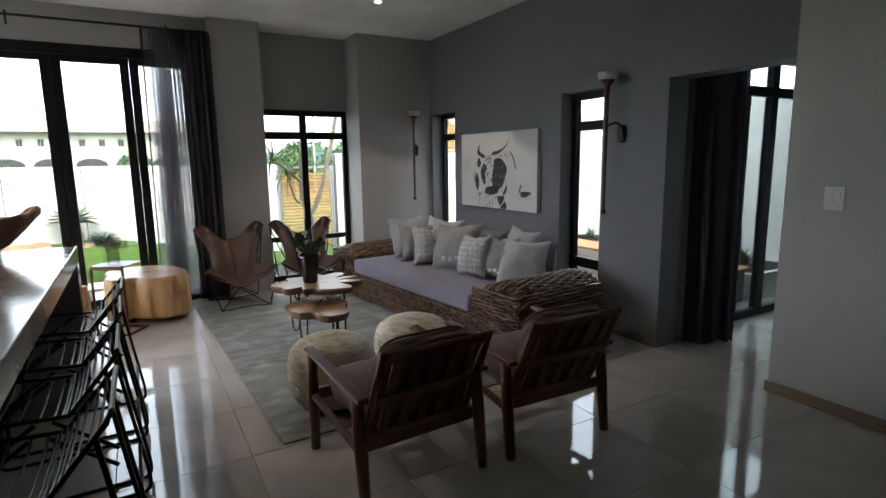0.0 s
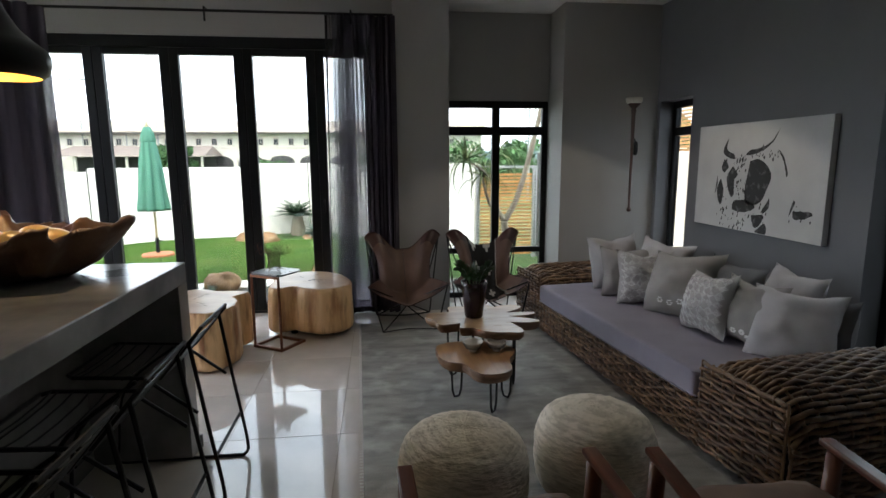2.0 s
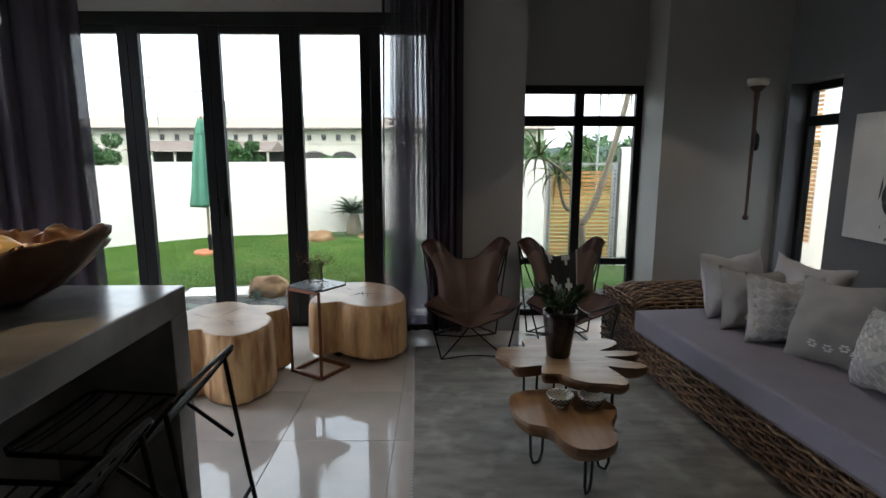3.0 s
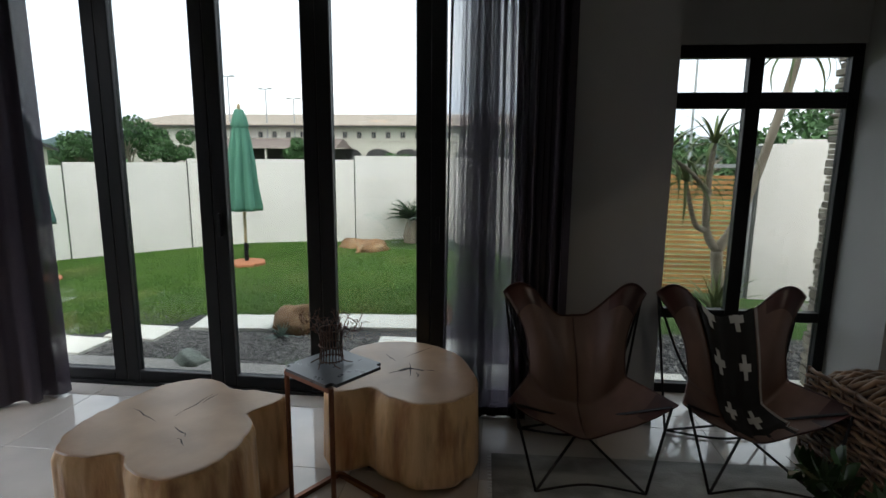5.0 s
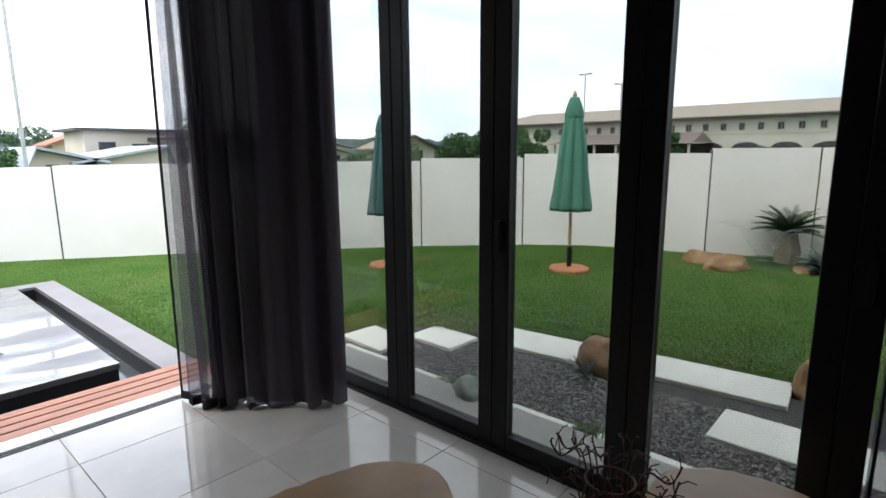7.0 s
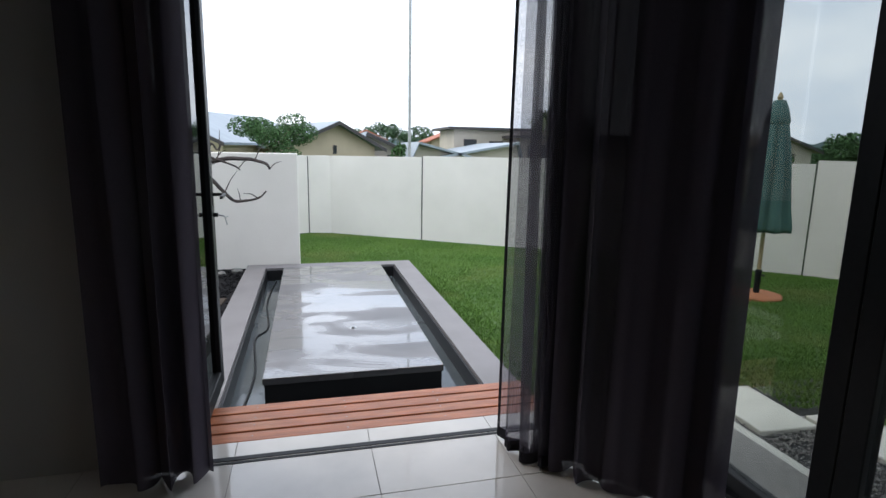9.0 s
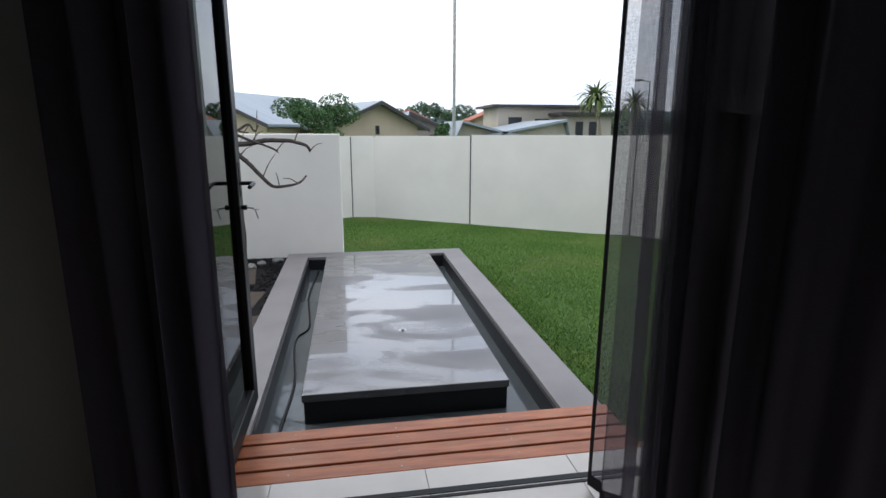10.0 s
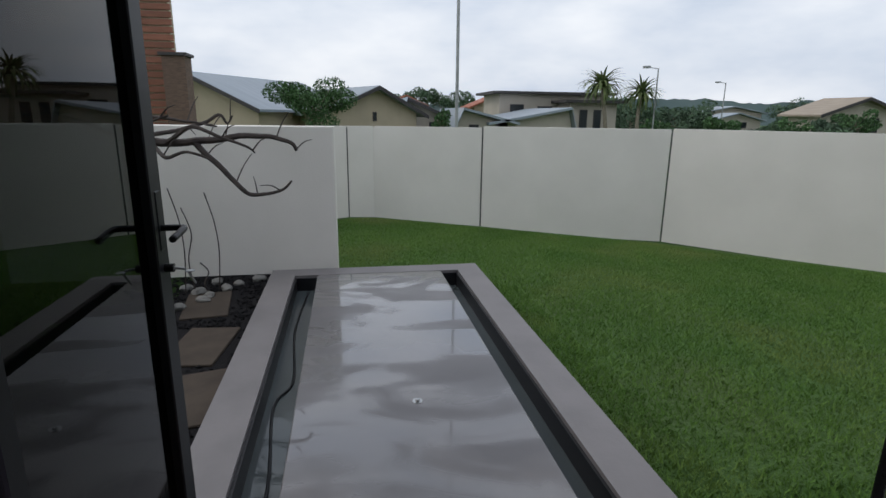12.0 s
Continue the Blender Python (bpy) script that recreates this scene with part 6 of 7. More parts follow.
def pebbles(name, n, xs, ys, z, size, mat, parent, avoid=(), label="", flat=0.6):
    """Small angular stones joined in one mesh."""
    base = np.array([(1, 0, 0), (-1, 0, 0), (0, 1, 0), (0, -1, 0), (0, 0, 1), (0, 0, -1)], float)
    fc = np.array([(0, 2, 4), (2, 1, 4), (1, 3, 4), (3, 0, 4), (2, 0, 5), (1, 2, 5), (3, 1, 5), (0, 3, 5)])
    px_ = rs.uniform(xs[0], xs[1], n)
    py_ = rs.uniform(ys[0], ys[1], n)
    keep = np.ones(n, bool)
    for a0, a1, b0, b1 in avoid:
        keep &= ~((px_ > a0) & (px_ < a1) & (py_ > b0) & (py_ < b1))
    px_, py_ = px_[keep], py_[keep]
    n = len(px_)
    sz = rs.uniform(size[0], size[1], n)
    an = rs.uniform(0, 6.28, n)
    v = base[None] * rs.uniform(0.65, 1.25, (n, 6, 1)) + rs.uniform(-0.25, 0.25, (n, 6, 3))
    v *= sz[:, None, None] * np.array([1, 0.8, flat])
    c, s = np.cos(an)[:, None], np.sin(an)[:, None]
    out = np.stack([v[:, :, 0] * c - v[:, :, 1] * s + px_[:, None], v[:, :, 0] * s + v[:, :, 1] * c + py_[:, None], v[:, :, 2] + z + sz[:, None] * 0.3], -1)
    f = fc[None] + (np.arange(n) * 6)[:, None, None]
    return raw(name, out.reshape(-1, 3).tolist(), f.reshape(-1, 3).tolist(), mat, parent, label, kind="stuff")


av = ((-3.0, -1.91, 7.05, 7.47), (-1.79, 0.02, 7.05, 7.47), (-2.77, -2.29, 7.92, 8.27), (-2.25, -0.15, 8.25, 8.7), (-0.38, 0.5, 7.84, 8.25), (-3.25, -2.8, 7.9, 8.8), (-3.2, -2.67, 7.54, 7.9))
pebbles("gravel", 26000, (-3.2, 0.7), (6.93, 8.3), -0.132, (0.006, 0.012), M_GRAVEL, bed, av)
pebbles("gravel", 2500, (0.7, 3.5), (7.25, 8.7), -0.132, (0.012, 0.022), M_GRAVEL, bed)
pebbles("mulch", 3500, (-7.2, -3.4), (3.0, 4.44), -0.098, (0.012, 0.026), M_BLACKBED, blackbed, ((-6.75, -6.1, 3.85, 4.26), (-5.92, -5.28, 3.98, 4.42), (-5.22, -4.58, 4.12, 4.44), (-4.5, -3.88, 3.9, 4.3)))


def rock(x, y, z, r, squash, mat, label, seed, name="rock"):
    bm_ = bmesh.new()
    q = bmesh.ops.create_icosphere(bm_, subdivisions=4, radius=1)
    for v in q["verts"]:
        p = v.co.copy()
        d = 1 + 0.3 * noise.noise(p * 1.3 + Vector((seed * 7, 0, seed))) + 0.1 * noise.noise(p * 4 + Vector((seed, seed * 3, 0)))
        v.co = Vector((p.x * d * squash[0], p.y * d * squash[1], p.z * d * squash[2])) * r
    t = thing(name, label, "rock", (x, y, z), seed * 47 % 360)
    part("stone", bm_, mat, t, smooth=True)
    return t


rock(-1.18, 8.4, -0.06, 0.21, (1.1, 0.85, 0.85), M_ROCK, "ochre sandstone rock half sunk in the gravel bed", 1)
rock(0.02, 8.9, -0.08, 0.2, (1.0, 0.8, 0.9), M_ROCK, "reddish ochre rock at the edge of the lawn", 2)
rock(-1.56, 7.25, -0.04, 0.125, (1.15, 0.9, 0.8), M_ROCK_G, "mottled grey green stone beside a cream slab", 3)
rock(-1.78, 12.75, -0.12, 0.3, (1.2, 0.8, 0.55), M_ROCK, "flat ochre boulder on the lawn by the white wall", 4)
rock(-1.45, 12.4, -0.1, 0.28, (1.15, 0.75, 0.62), M_ROCK, "orange brown boulder in front of a fern", 5)
rock(-0.66, 12.8, -0.12, 0.15, (1.2, 0.8, 0.6), M_ROCK, "small ochre rock beside the cycad bed", 6)
for k, (x, y, r) in enumerate(((-6.72, 3.92, 0.06), (-6.62, 4.02, 0.045), (-6.5, 4.0, 0.05), (-6.35, 3.86, 0.045), (-6.28, 3.76, 0.055), (-6.8, 4.12, 0.05), (-6.16, 3.8, 0.04), (-6.84, 3.78, 0.045), (-7.0, 4.0, 0.05), (-6.92, 4.2, 0.045), (-7.05, 4.35, 0.05), (-6.1, 3.62, 0.05))):
    rock(x, y, -0.08, r, (1.2, 0.9, 0.7), M_PEBBLE, "smooth grey pebble on the black mulch", 11 + k, "pebble")


# leafy plants
def blade(bm_, root, way, length, width, rise, droop, seg=7, fold=0.0):
    """One arched, tapering strap leaf."""
    way = Vector((way[0], way[1], 0)).normalized()
    side = Vector((-way.y, way.x, 0))
    rows_ = []
    p, ang = Vector(root), rise
    for i in range(seg + 1):
        t = i / seg
        w = width * (1 - t ** 1.6) * (0.55 + 0.45 * min(t * 4, 1)) + 0.001
        d = way * math.cos(ang) + Vector((0, 0, math.sin(ang)))
        nrm = side.cross(d)
        rows_.append([bm_.verts.new(p + side * w - nrm * fold * w), bm_.verts.new(p), bm_.verts.new(p - side * w - nrm * fold * w)])
        p = p + d * length / seg
        ang -= droop / seg * (0.5 + t)
    for a_, b_ in zip(rows_, rows_[1:]):
        for k_ in range(2):
            bm_.faces.new((a_[k_], a_[k_ + 1], b_[k_ + 1], b_[k_]))


def rosette(name, mat, parent, at, n, length, width, rise, droop, seed, fold=0.3, label=""):
    rng_ = random.Random(seed)
    for ring_ in range(3):
        bm_ = bmesh.new()
        for k in range(n // 3):
            a_ = 2 * math.pi * (k + 0.33 * ring_) / (n // 3) + rng_.uniform(-0.25, 0.25)
            f_ = ring_ / 2
            blade(bm_, Vector(at) + Vector((math.cos(a_), math.sin(a_), 0)) * width * 0.7, (math.cos(a_), math.sin(a_)), length * rng_.uniform(0.8, 1.1) * (1 - 0.2 * f_), width, rise[0] + (rise[1] - rise[0]) * f_ + rng_.uniform(-0.15, 0.15), droop * rng_.uniform(0.7, 1.2) * (1 - 0.5 * f_), fold=fold)
        part("leaf_whorl", bm_, mat, parent, label, smooth=True)


def agave(x, y, z, r, seed):
    t = thing("succulent", "spiky blue grey succulent growing in the gravel bed", "plant", (x, y, z), seed * 31, group="succulents in the gravel")
    rosette("leaf", M_AGAVE, t, (0, 0, 0), 36, r, r * 0.075, (0.25, 1.25), 0.35, seed)


agave(-1.26, 8.17, -0.12, 0.2, 1)

fern = thing("tufted_fern", "grey green fern arching beside the boulders", "plant", (-1.15, 12.95, -0.16))
for k in range(9):
    a_ = k * 0.7
    bmf = bmesh.new()
    for i in range(16):
        t_ = i / 15
        c_ = Vector((math.cos(a_), math.sin(a_), 0)) * (0.62 * t_) + Vector((0, 0, 0.12 + 0.48 * math.sin(t_ * 2.0)))
        for s in (-1, 1):
            blade(bmf, c_, (-math.sin(a_) * s + 0.5 * math.cos(a_), math.cos(a_) * s + 0.5 * math.sin(a_)), 0.11 * (1 - 0.6 * t_), 0.012, 0.1, 0.6, 3)
    part("frond", bmf, M_AGAVE, fern)


def cycad(x, y, z, r, label, mat, stem=0.35):
    t = thing("cycad", label, "plant", (x, y, z))
    bm_ = bmesh.new()
    lathe(bm_, [(0.13, -0.02), (0.15, stem * 0.5), (0.1, stem)], 12, wobble=lambda a, zz: 1 + 0.12 * math.sin(7 * a + zz * 30))
    part("stem", bm_, M_BARK, t)
    rng_ = random.Random(4)
    for k in range(34):
        a_ = k * 2.399 + rng_.uniform(-0.1, 0.1)
        up = 0.3 + 1.1 * (k / 34)
        bm_ = bmesh.new()
        pr = []
        for i in range(15):
            s_ = i / 14
            ang = up - 0.75 * s_
            if i:
                pr.append(pr[-1] + Vector((math.cos(a_) * math.cos(ang), math.sin(a_) * math.cos(ang), math.sin(ang))) * r / 14)
            else:
                pr.append(Vector((0, 0, stem)))
        tube(bm_, pr, [0.01 * (1 - i / 16) for i in range(15)], 4)
        for i in range(2, 15):
            for s in (-1, 1):
                blade(bm_, pr[i], (-math.sin(a_) * s + 0.6 * math.cos(a_), math.cos(a_) * s + 0.6 * math.sin(a_)), 0.17 * (1.15 - i / 15), 0.021, 0.35, 0.5, 2)
        part("frond", bm_, mat, t)


cycad(-0.95, 13.35, -0.2, 0.46, "dark green cycad with stiff fronds by the white wall", M_CYCAD, 0.5)
cycad(-0.45, 12.9, -0.2, 0.34, "low cycad with blue green fronds at the lawn edge", M_AGAVE, 0.12)


# closed garden parasols
def parasol(x, y, z0, top, cloth_low, mat, label, turn):
    t = thing("garden_parasol", label, "parasol", (x, y, z0), turn, group="closed garden parasols")
    H = top - z0
    bm_ = bmesh.new()
    tube(bm_, [(0, 0, 0.05), (0, 0, H - 0.1)], 0.021, 10)
    part("pole", bm_, M_POLEWOOD, t, "pale wooden parasol pole")
    bm_ = bmesh.new()
    lathe(bm_, [(0.03, H - 0.12), (0.022, H - 0.05), (0.03, H - 0.03), (0.008, H + 0.02)], 12)
    part("finial", bm_, M_POLEWOOD, t)
    bm_ = bmesh.new()
    low = cloth_low - z0
    prof = [(0.04, H - 0.08), (0.08, H - 0.16), (0.1, H - 0.3), (0.135, H - 0.55), (0.17, H - 0.8), (0.21, low + 0.2), (0.235, low + 0.05), (0.23, low), (0.19, low + 0.03)]
    lathe(bm_, prof[::-1], 64, wobble=lambda a, zz: 1 + (0.17 * math.sin(8 * a + 0.8 * math.sin(zz * 2)) + 0.06 * math.sin(16 * a + 2)) * min(1, (H - zz) / 0.5))
    part("canopy", bm_, mat, t, smooth=True)
    bm_ = bmesh.new()
    lathe(bm_, [(0.088, H - 0.31), (0.1, H - 0.28), (0.075, H - 0.15), (0.045, H - 0.06)], 32, wobble=lambda a, zz: 1.12 + 0.14 * math.sin(8 * a))
    part("canopy_cap", bm_, mat, t, smooth=True)
    bm_ = bmesh.new()
    lathe(bm_, [(0.03, 0.04), (0.032, 0.3), (0.028, 0.32)], 12)
    part("sleeve", bm_, M_FRAME, t, "black steel tube sleeve")
    bm_ = bmesh.new()
    tube(bm_, [(0.03, 0, 0.26), (0.07, 0, 0.26)], 0.012, 8)
    part("knob", bm_, M_FRAME, t)
    bm_ = bmesh.new()
    lathe(bm_, [(0.27, 0.0), (0.27, 0.035), (0.25, 0.05), (0.05, 0.06)], 8)
    part("base", bm_, M_TERRA, t, "octagonal terracotta coloured base")


parasol(-2.95, 11.0, lawn_z(-2.95, 11), 2.12, 0.68, M_UMB, "closed green garden parasol in a terracotta base on the lawn", 0)
parasol(-5.25, 9.95, lawn_z(-5.25, 9.95), 1.98, 0.56, M_UMB2, "closed dark teal garden parasol in a terracotta base on the lawn", 20)

# lawn blades
poly = np.array([(-9.62, 4.4), (-10.42, 5.25), (-10.5, 5.6), (-10.0, 7.1), (-8.95, 9.5), (-6.45, 11.8), (-4.8, 12.6), (-1.95, 13.15), (-1.7, 12.6), (0.6, 12.4), (0.9, 8.97), (-0.12, 8.95), (-1.15, 8.86), (-2.24, 8.68), (-2.35, 8.3), (-2.8, 8.2), (-2.85, 7.92), (-3.25, 7.9), (-3.27, 6.44), (-7.2, 6.44), (-7.21, 5.1), (-7.5, 5.09), (-9.5, 4.4)])


def in_poly(x, y):
    ok = np.zeros(len(x), bool)
    j = len(poly) - 1
    for i in range(len(poly)):
        xi, yi, xj, yj = *poly[i], *poly[j]
        if yi != yj:
            ok ^= ((yi > y) != (yj > y)) & (x < (xj - xi) * (y - yi) / (yj - yi) + xi)
        j = i
    return ok


def grass(n, x0, x1, y0, y1, h, w, edge=None):
    x, y = rs.uniform(x0, x1, n), rs.uniform(y0, y1, n)
    k = in_poly(x, y)
    x, y = x[k], y[k]
    n = len(x)
    z = -0.1 - 0.0085 * np.clip(-x - 3.5, 0, 8) * np.clip(y - 4, 0, 10) - 0.004
    a, hh = rs.uniform(0, 6.28, n), h * rs.uniform(0.5, 1.2, n)
    lx, ly = rs.normal(0, 0.5, n) * hh, rs.normal(0, 0.5, n) * hh
    ww = w * rs.uniform(0.7, 1.3, n)
    v = np.stack([np.stack([x - np.cos(a) * ww, y - np.sin(a) * ww, z], -1), np.stack([x + np.cos(a) * ww, y + np.sin(a) * ww, z], -1), np.stack([x + lx, y + ly, z + hh], -1)], 1)
    f = np.arange(n * 3).reshape(-1, 3)
    raw("grass", v.reshape(-1, 3).tolist(), f.tolist(), M_GRASS, ground, "short green lawn grass", kind="stuff")


grass(620000, -10.6, 0.9, 4.3, 13.2, 0.03, 0.0044)

# tufts in the paving gaps
for x, y in ((-1.86, 7.29), (-0.87, 7.33)):
    t = thing("grass_tuft", "small green tuft between two cream slabs", "plant", (x, y, -0.112))
    bmt = bmesh.new()
    rg = random.Random(int(x * 10))
    for k in range(260):
        a_ = rg.uniform(0, 6.28)
        blade(bmt, (rg.gauss(0, 0.04), rg.uniform(-0.13, 0.13), 0), (math.cos(a_), math.sin(a_)), rg.uniform(0.04, 0.09), 0.0035, 1.0, 1.2, 3)
    part("blades", bmt, M_TUFT, t, kind="stuff")

# bare branching tree in the mulch bed
dt = thing("bare_tree", "leafless garden tree with crooked dark branches in the mulch bed", "tree", (-6.38, 3.72, -0.12))
bm = bmesh.new()
tube(bm, smooth_path([(0, 0, 0), (0.02, 0.03, 0.4), (-0.03, 0.0, 0.85), (0.0, -0.05, 1.25), (0.05, 0.0, 1.36)], 5), [0.045] * 5 + [0.04] * 10 + [0.033] * 6, 9)
part("trunk", bm, M_BARK, dt, "pale smooth lower trunk")
limbs = [
    [(0.05, 0.0, 1.33), (0.1, 0.25, 1.3), (0.1, 0.55, 1.33), (0.15, 0.85, 1.36), (0.2, 1.05, 1.32), (0.2, 1.1, 1.25)],
    [(0.1, 0.38, 1.31), (0.15, 0.5, 1.2), (0.2, 0.65, 1.05), (0.22, 0.76, 0.94), (0.25, 0.88, 0.95), (0.25, 1.0, 0.98), (0.25, 1.06, 1.04)],
    [(0.1, 0.2, 1.3), (0.25, 0.4, 1.42), (0.35, 0.6, 1.37), (0.4, 0.8, 1.3), (0.42, 0.85, 1.26)],
    [(0.05, 0.05, 1.35), (-0.15, 0.35, 1.42), (-0.2, 0.5, 1.5), (-0.2, 0.56, 1.44), (-0.22, 0.6, 1.5)],
    [(0.05, -0.05, 1.35), (0.2, 0.1, 1.48), (0.25, 0.35, 1.46), (0.3, 0.6, 1.43)],
    [(0.1, 0.1, 1.3), (0.3, 0.25, 1.22), (0.4, 0.42, 1.26), (0.45, 0.6, 1.2)],
    [(0, -0.05, 1.25), (-0.1, -0.3, 1.4), (-0.05, -0.6, 1.5), (-0.1, -0.9, 1.45)],
    [(0, -0.05, 1.3), (0.2, -0.3, 1.45), (0.5, -0.5, 1.6), (0.7, -0.6, 1.55)],
    [(0.1, -0.1, 1.35), (0.35, 0.0, 1.4), (0.6, 0.1, 1.5), (0.75, 0.3, 1.46), (0.85, 0.45, 1.5)],
]
for k, q in enumerate(limbs):
    p_ = smooth_path(q, 6)
    bm = bmesh.new()
    r0 = 0.034 if k == 0 else 0.024 if k == 1 else 0.018
    tube(bm, [p + Vector(noise.noise_vector(p * 7)) * 0.012 for p in p_], [r0 * (1 - 0.72 * i / len(p_)) for i in range(len(p_))], 7)
    rg = random.Random(k)
    for i in range(5, len(p_) - 1, 8):
        w_ = Vector((rg.uniform(-1, 1), rg.uniform(-0.3, 1), rg.uniform(-0.5, 1))).normalized() * rg.uniform(0.12, 0.28)
        tube(bm, smooth_path([p_[i], p_[i] + w_ * 0.5 + Vector((0, 0, 0.02)), p_[i] + w_], 4), [0.006, 0.0055, 0.005, 0.005, 0.004, 0.004, 0.003, 0.003, 0.002], 5)
    part("branch", bm, M_DEADWOOD, dt)
for k, (x, y, h) in enumerate(((-6.75, 3.8, 0.9), (-6.7, 3.9, 0.75), (-6.85, 4.05, 0.85), (-6.65, 4.02, 0.3), (-6.8, 3.65, 1.0))):
    t = thing("thin_twig", "thin bare twig standing in the pebbles before the wall", "plant", (x, y, -0.1))
    bm = bmesh.new()
    tube(bm, smooth_path([(0, 0, 0), (0.02, 0.03 * (-1) ** k, h * 0.4), (-0.02, 0.0, h * 0.7), (0.02, -0.05, h)], 5), 0.005, 5)
    part("stem", bm, M_DEADWOOD, t)

# jet fitting and cable in the water
jet = thing("slab_spout", "small steel water spout set flush in the wet slab", "spout", (-4.55, 5.5, -0.0155))
bm = bmesh.new()
lathe(bm, [(0.028, 0.0), (0.026, 0.004), (0.012, 0.004), (0.011, 0.012), (0.004, 0.013)], 18)
part("nozzle", bm, M_CHROME, jet)
cable = thing("pond_cable", "thin black pump cable lying in the water channel", "cable")
bm = bmesh.new()
tube(bm, smooth_path([(-3.4, 4.86, -0.184), (-3.6, 4.78, -0.184), (-4.2, 4.8, -0.184), (-4.9, 4.74, -0.184), (-5.2, 4.82, -0.184), (-6.0, 4.76, -0.184), (-6.9, 4.8, -0.184)], 6), 0.008, 6)
part("sheath", bm, M_FRAME, cable)


# ---- outside the east windows ----
def slat_fence(name, label, x0, x1, y, z0, z1, axis="x", pitch=0.045, h=0.03, category="fence"):
    g_ = structure(name, label, category)
    n_ = int((z1 - z0) / pitch)
    for k in range(n_):
        z = z0 + k * pitch
        if axis == "x":
            part("slat", B((x0, x1, y, y + 0.02, z, z + h)), M_SLAT, g_)
        else:
            part("slat", B((y, y + 0.02, x0, x1, z, z + h)), M_SLAT, g_)
    return g_


gate = slat_fence("timber_gate", "golden timber slatted gate in a bolted steel frame", 2.44, 3.3, 10.02, -0.05, 1.34, pitch=0.056, h=0.037, category="gate")
part("gate_frame", B((2.38, 2.43, 10.0, 10.05, -0.1, 1.4), (3.31, 3.38, 10.0, 10.05, -0.1, 1.4), (2.43, 3.31, 10.0, 10.05, 1.36, 1.4)), M_STEEL, gate)
bm = B(*[(x - 0.009, x + 0.009, 9.99, 10.0, -0.03 + 0.057 * k, -0.012 + 0.057 * k) for k in range(24) for x in (2.405, 3.345)])
part("bolt", bm, M_FRAME, gate, kind="stuff")
slat_fence("slat_screen", "golden timber slatted screen lit by the sky beyond the patio", 9.66, 10.85, 6.0, 0.3, 2.6, axis="y", pitch=0.06, h=0.044, category="screen")
part("wall_panel", B((6.02, 6.2, 7.2, 9.64, -0.1, 2.2), (6.02, 6.2, 9.64, 10.9, -0.1, 0.28)), M_GARDENWALL, structure("planter_wall", "white wall beside the slatted screen", "wall"))
patio = structure("wall_patio", "bright white patio wall", "wall")
part("wall_panel", B((6.5, 6.65, 2.9, 7.15, -0.1, 2.2)), M_GARDENWALL, patio)
part("wall_panel", B((4.2, 6.5, 10.95, 11.1, -0.1, 1.7)), M_GARDENWALL, patio)
pf = structure("patio_floor", "pale concrete paving of the side patio", "paving")
part("paving_base", B((3.82, 6.5, 3.25, 9.9, -0.16, -0.1)), M_KERB, pf)
for i in range(5):
    for j in range(8):
        x0, y0 = 3.9 + 0.52 * i, 3.3 + 0.8 * j
        paver(x0, x0 + 0.48, y0, y0 + 0.76, 0, -0.07, 0.028, pf)
bench = thing("patio_bench", "orange hardwood deck bench along the white planting trough", "bench", (5.1, 3.45, -0.07))
for k in range(4):
    part("plank", B((0.0 + 0.11 * k, 0.1 + 0.11 * k, 0, 3.0, 0.4, 0.43), bevel=0.004, seg=1), M_ORANGE, bench)
for y in (0.1, 1.5, 2.9):
    part("leg", B((0.03, 0.4, y - 0.05, y + 0.05, 0.0, 0.398)), M_KERB, bench)
trough = thing("planting_trough", "white rendered planting trough against the patio wall", "planter", (5.6, 3.45, -0.07))
part("body", B((0, 0.85, 0, 3.2, 0, 0.34), bevel=0.01), M_GARDENWALL, trough)
part("soil", B((0.06, 0.79, 0.06, 3.14, 0.34, 0.355)), M_BLACKBED, trough)
for k, (x, y, s) in enumerate(((5.95, 3.8, 0.28), (6.1, 4.3, 0.3), (5.9, 4.75, 0.22), (6.1, 5.2, 0.3), (5.95, 5.8, 0.2), (6.15, 6.3, 0.22))):
    t = thing("trough_plant", "grey green leafy plant growing in the white trough", "plant", (x, y, 0.285), k * 40, group="plants in the trough")
    rosette("leaf", M_AGAVE if k % 2 else M_ALOE, t, (0, 0, 0), 30, s, s * 0.07, (0.5, 1.35), 0.8, 20 + k)

pbox = thing("white_planter_box", "square white rendered planter box on the patio", "planter", (5.35, 6.75, -0.07))
part("body", B((0, 0.5, 0, 0.5, 0, 0.6), bevel=0.01), M_GARDENWALL, pbox)
part("soil", B((0.05, 0.45, 0.05, 0.45, 0.6, 0.61)), M_BLACKBED, pbox)

pil = structure("stone_pilaster", "pilaster of stacked split stone beside the window", "wall")
rgp = random.Random(9)
z = -0.12
k = 0
part("core", B((2.86, 3.4, 7.42, 7.66, -0.12, 3.0)), M_GARDENWALL, pil)
while z < 2.95:
    h = rgp.uniform(0.025, 0.06)
    y = 7.4
    w_ = rgp.uniform(0.0, 0.035)
    part("stone", B((2.79 - w_, 2.858, 7.4, 7.53, z, z + h - 0.006), bevel=0.006, seg=1), M_STONE, pil)
    part("stone", B((2.8 - rgp.uniform(0, 0.03), 2.858, 7.536, 7.66, z, z + h - 0.006), bevel=0.006, seg=1), M_STONE, pil)
    z += h


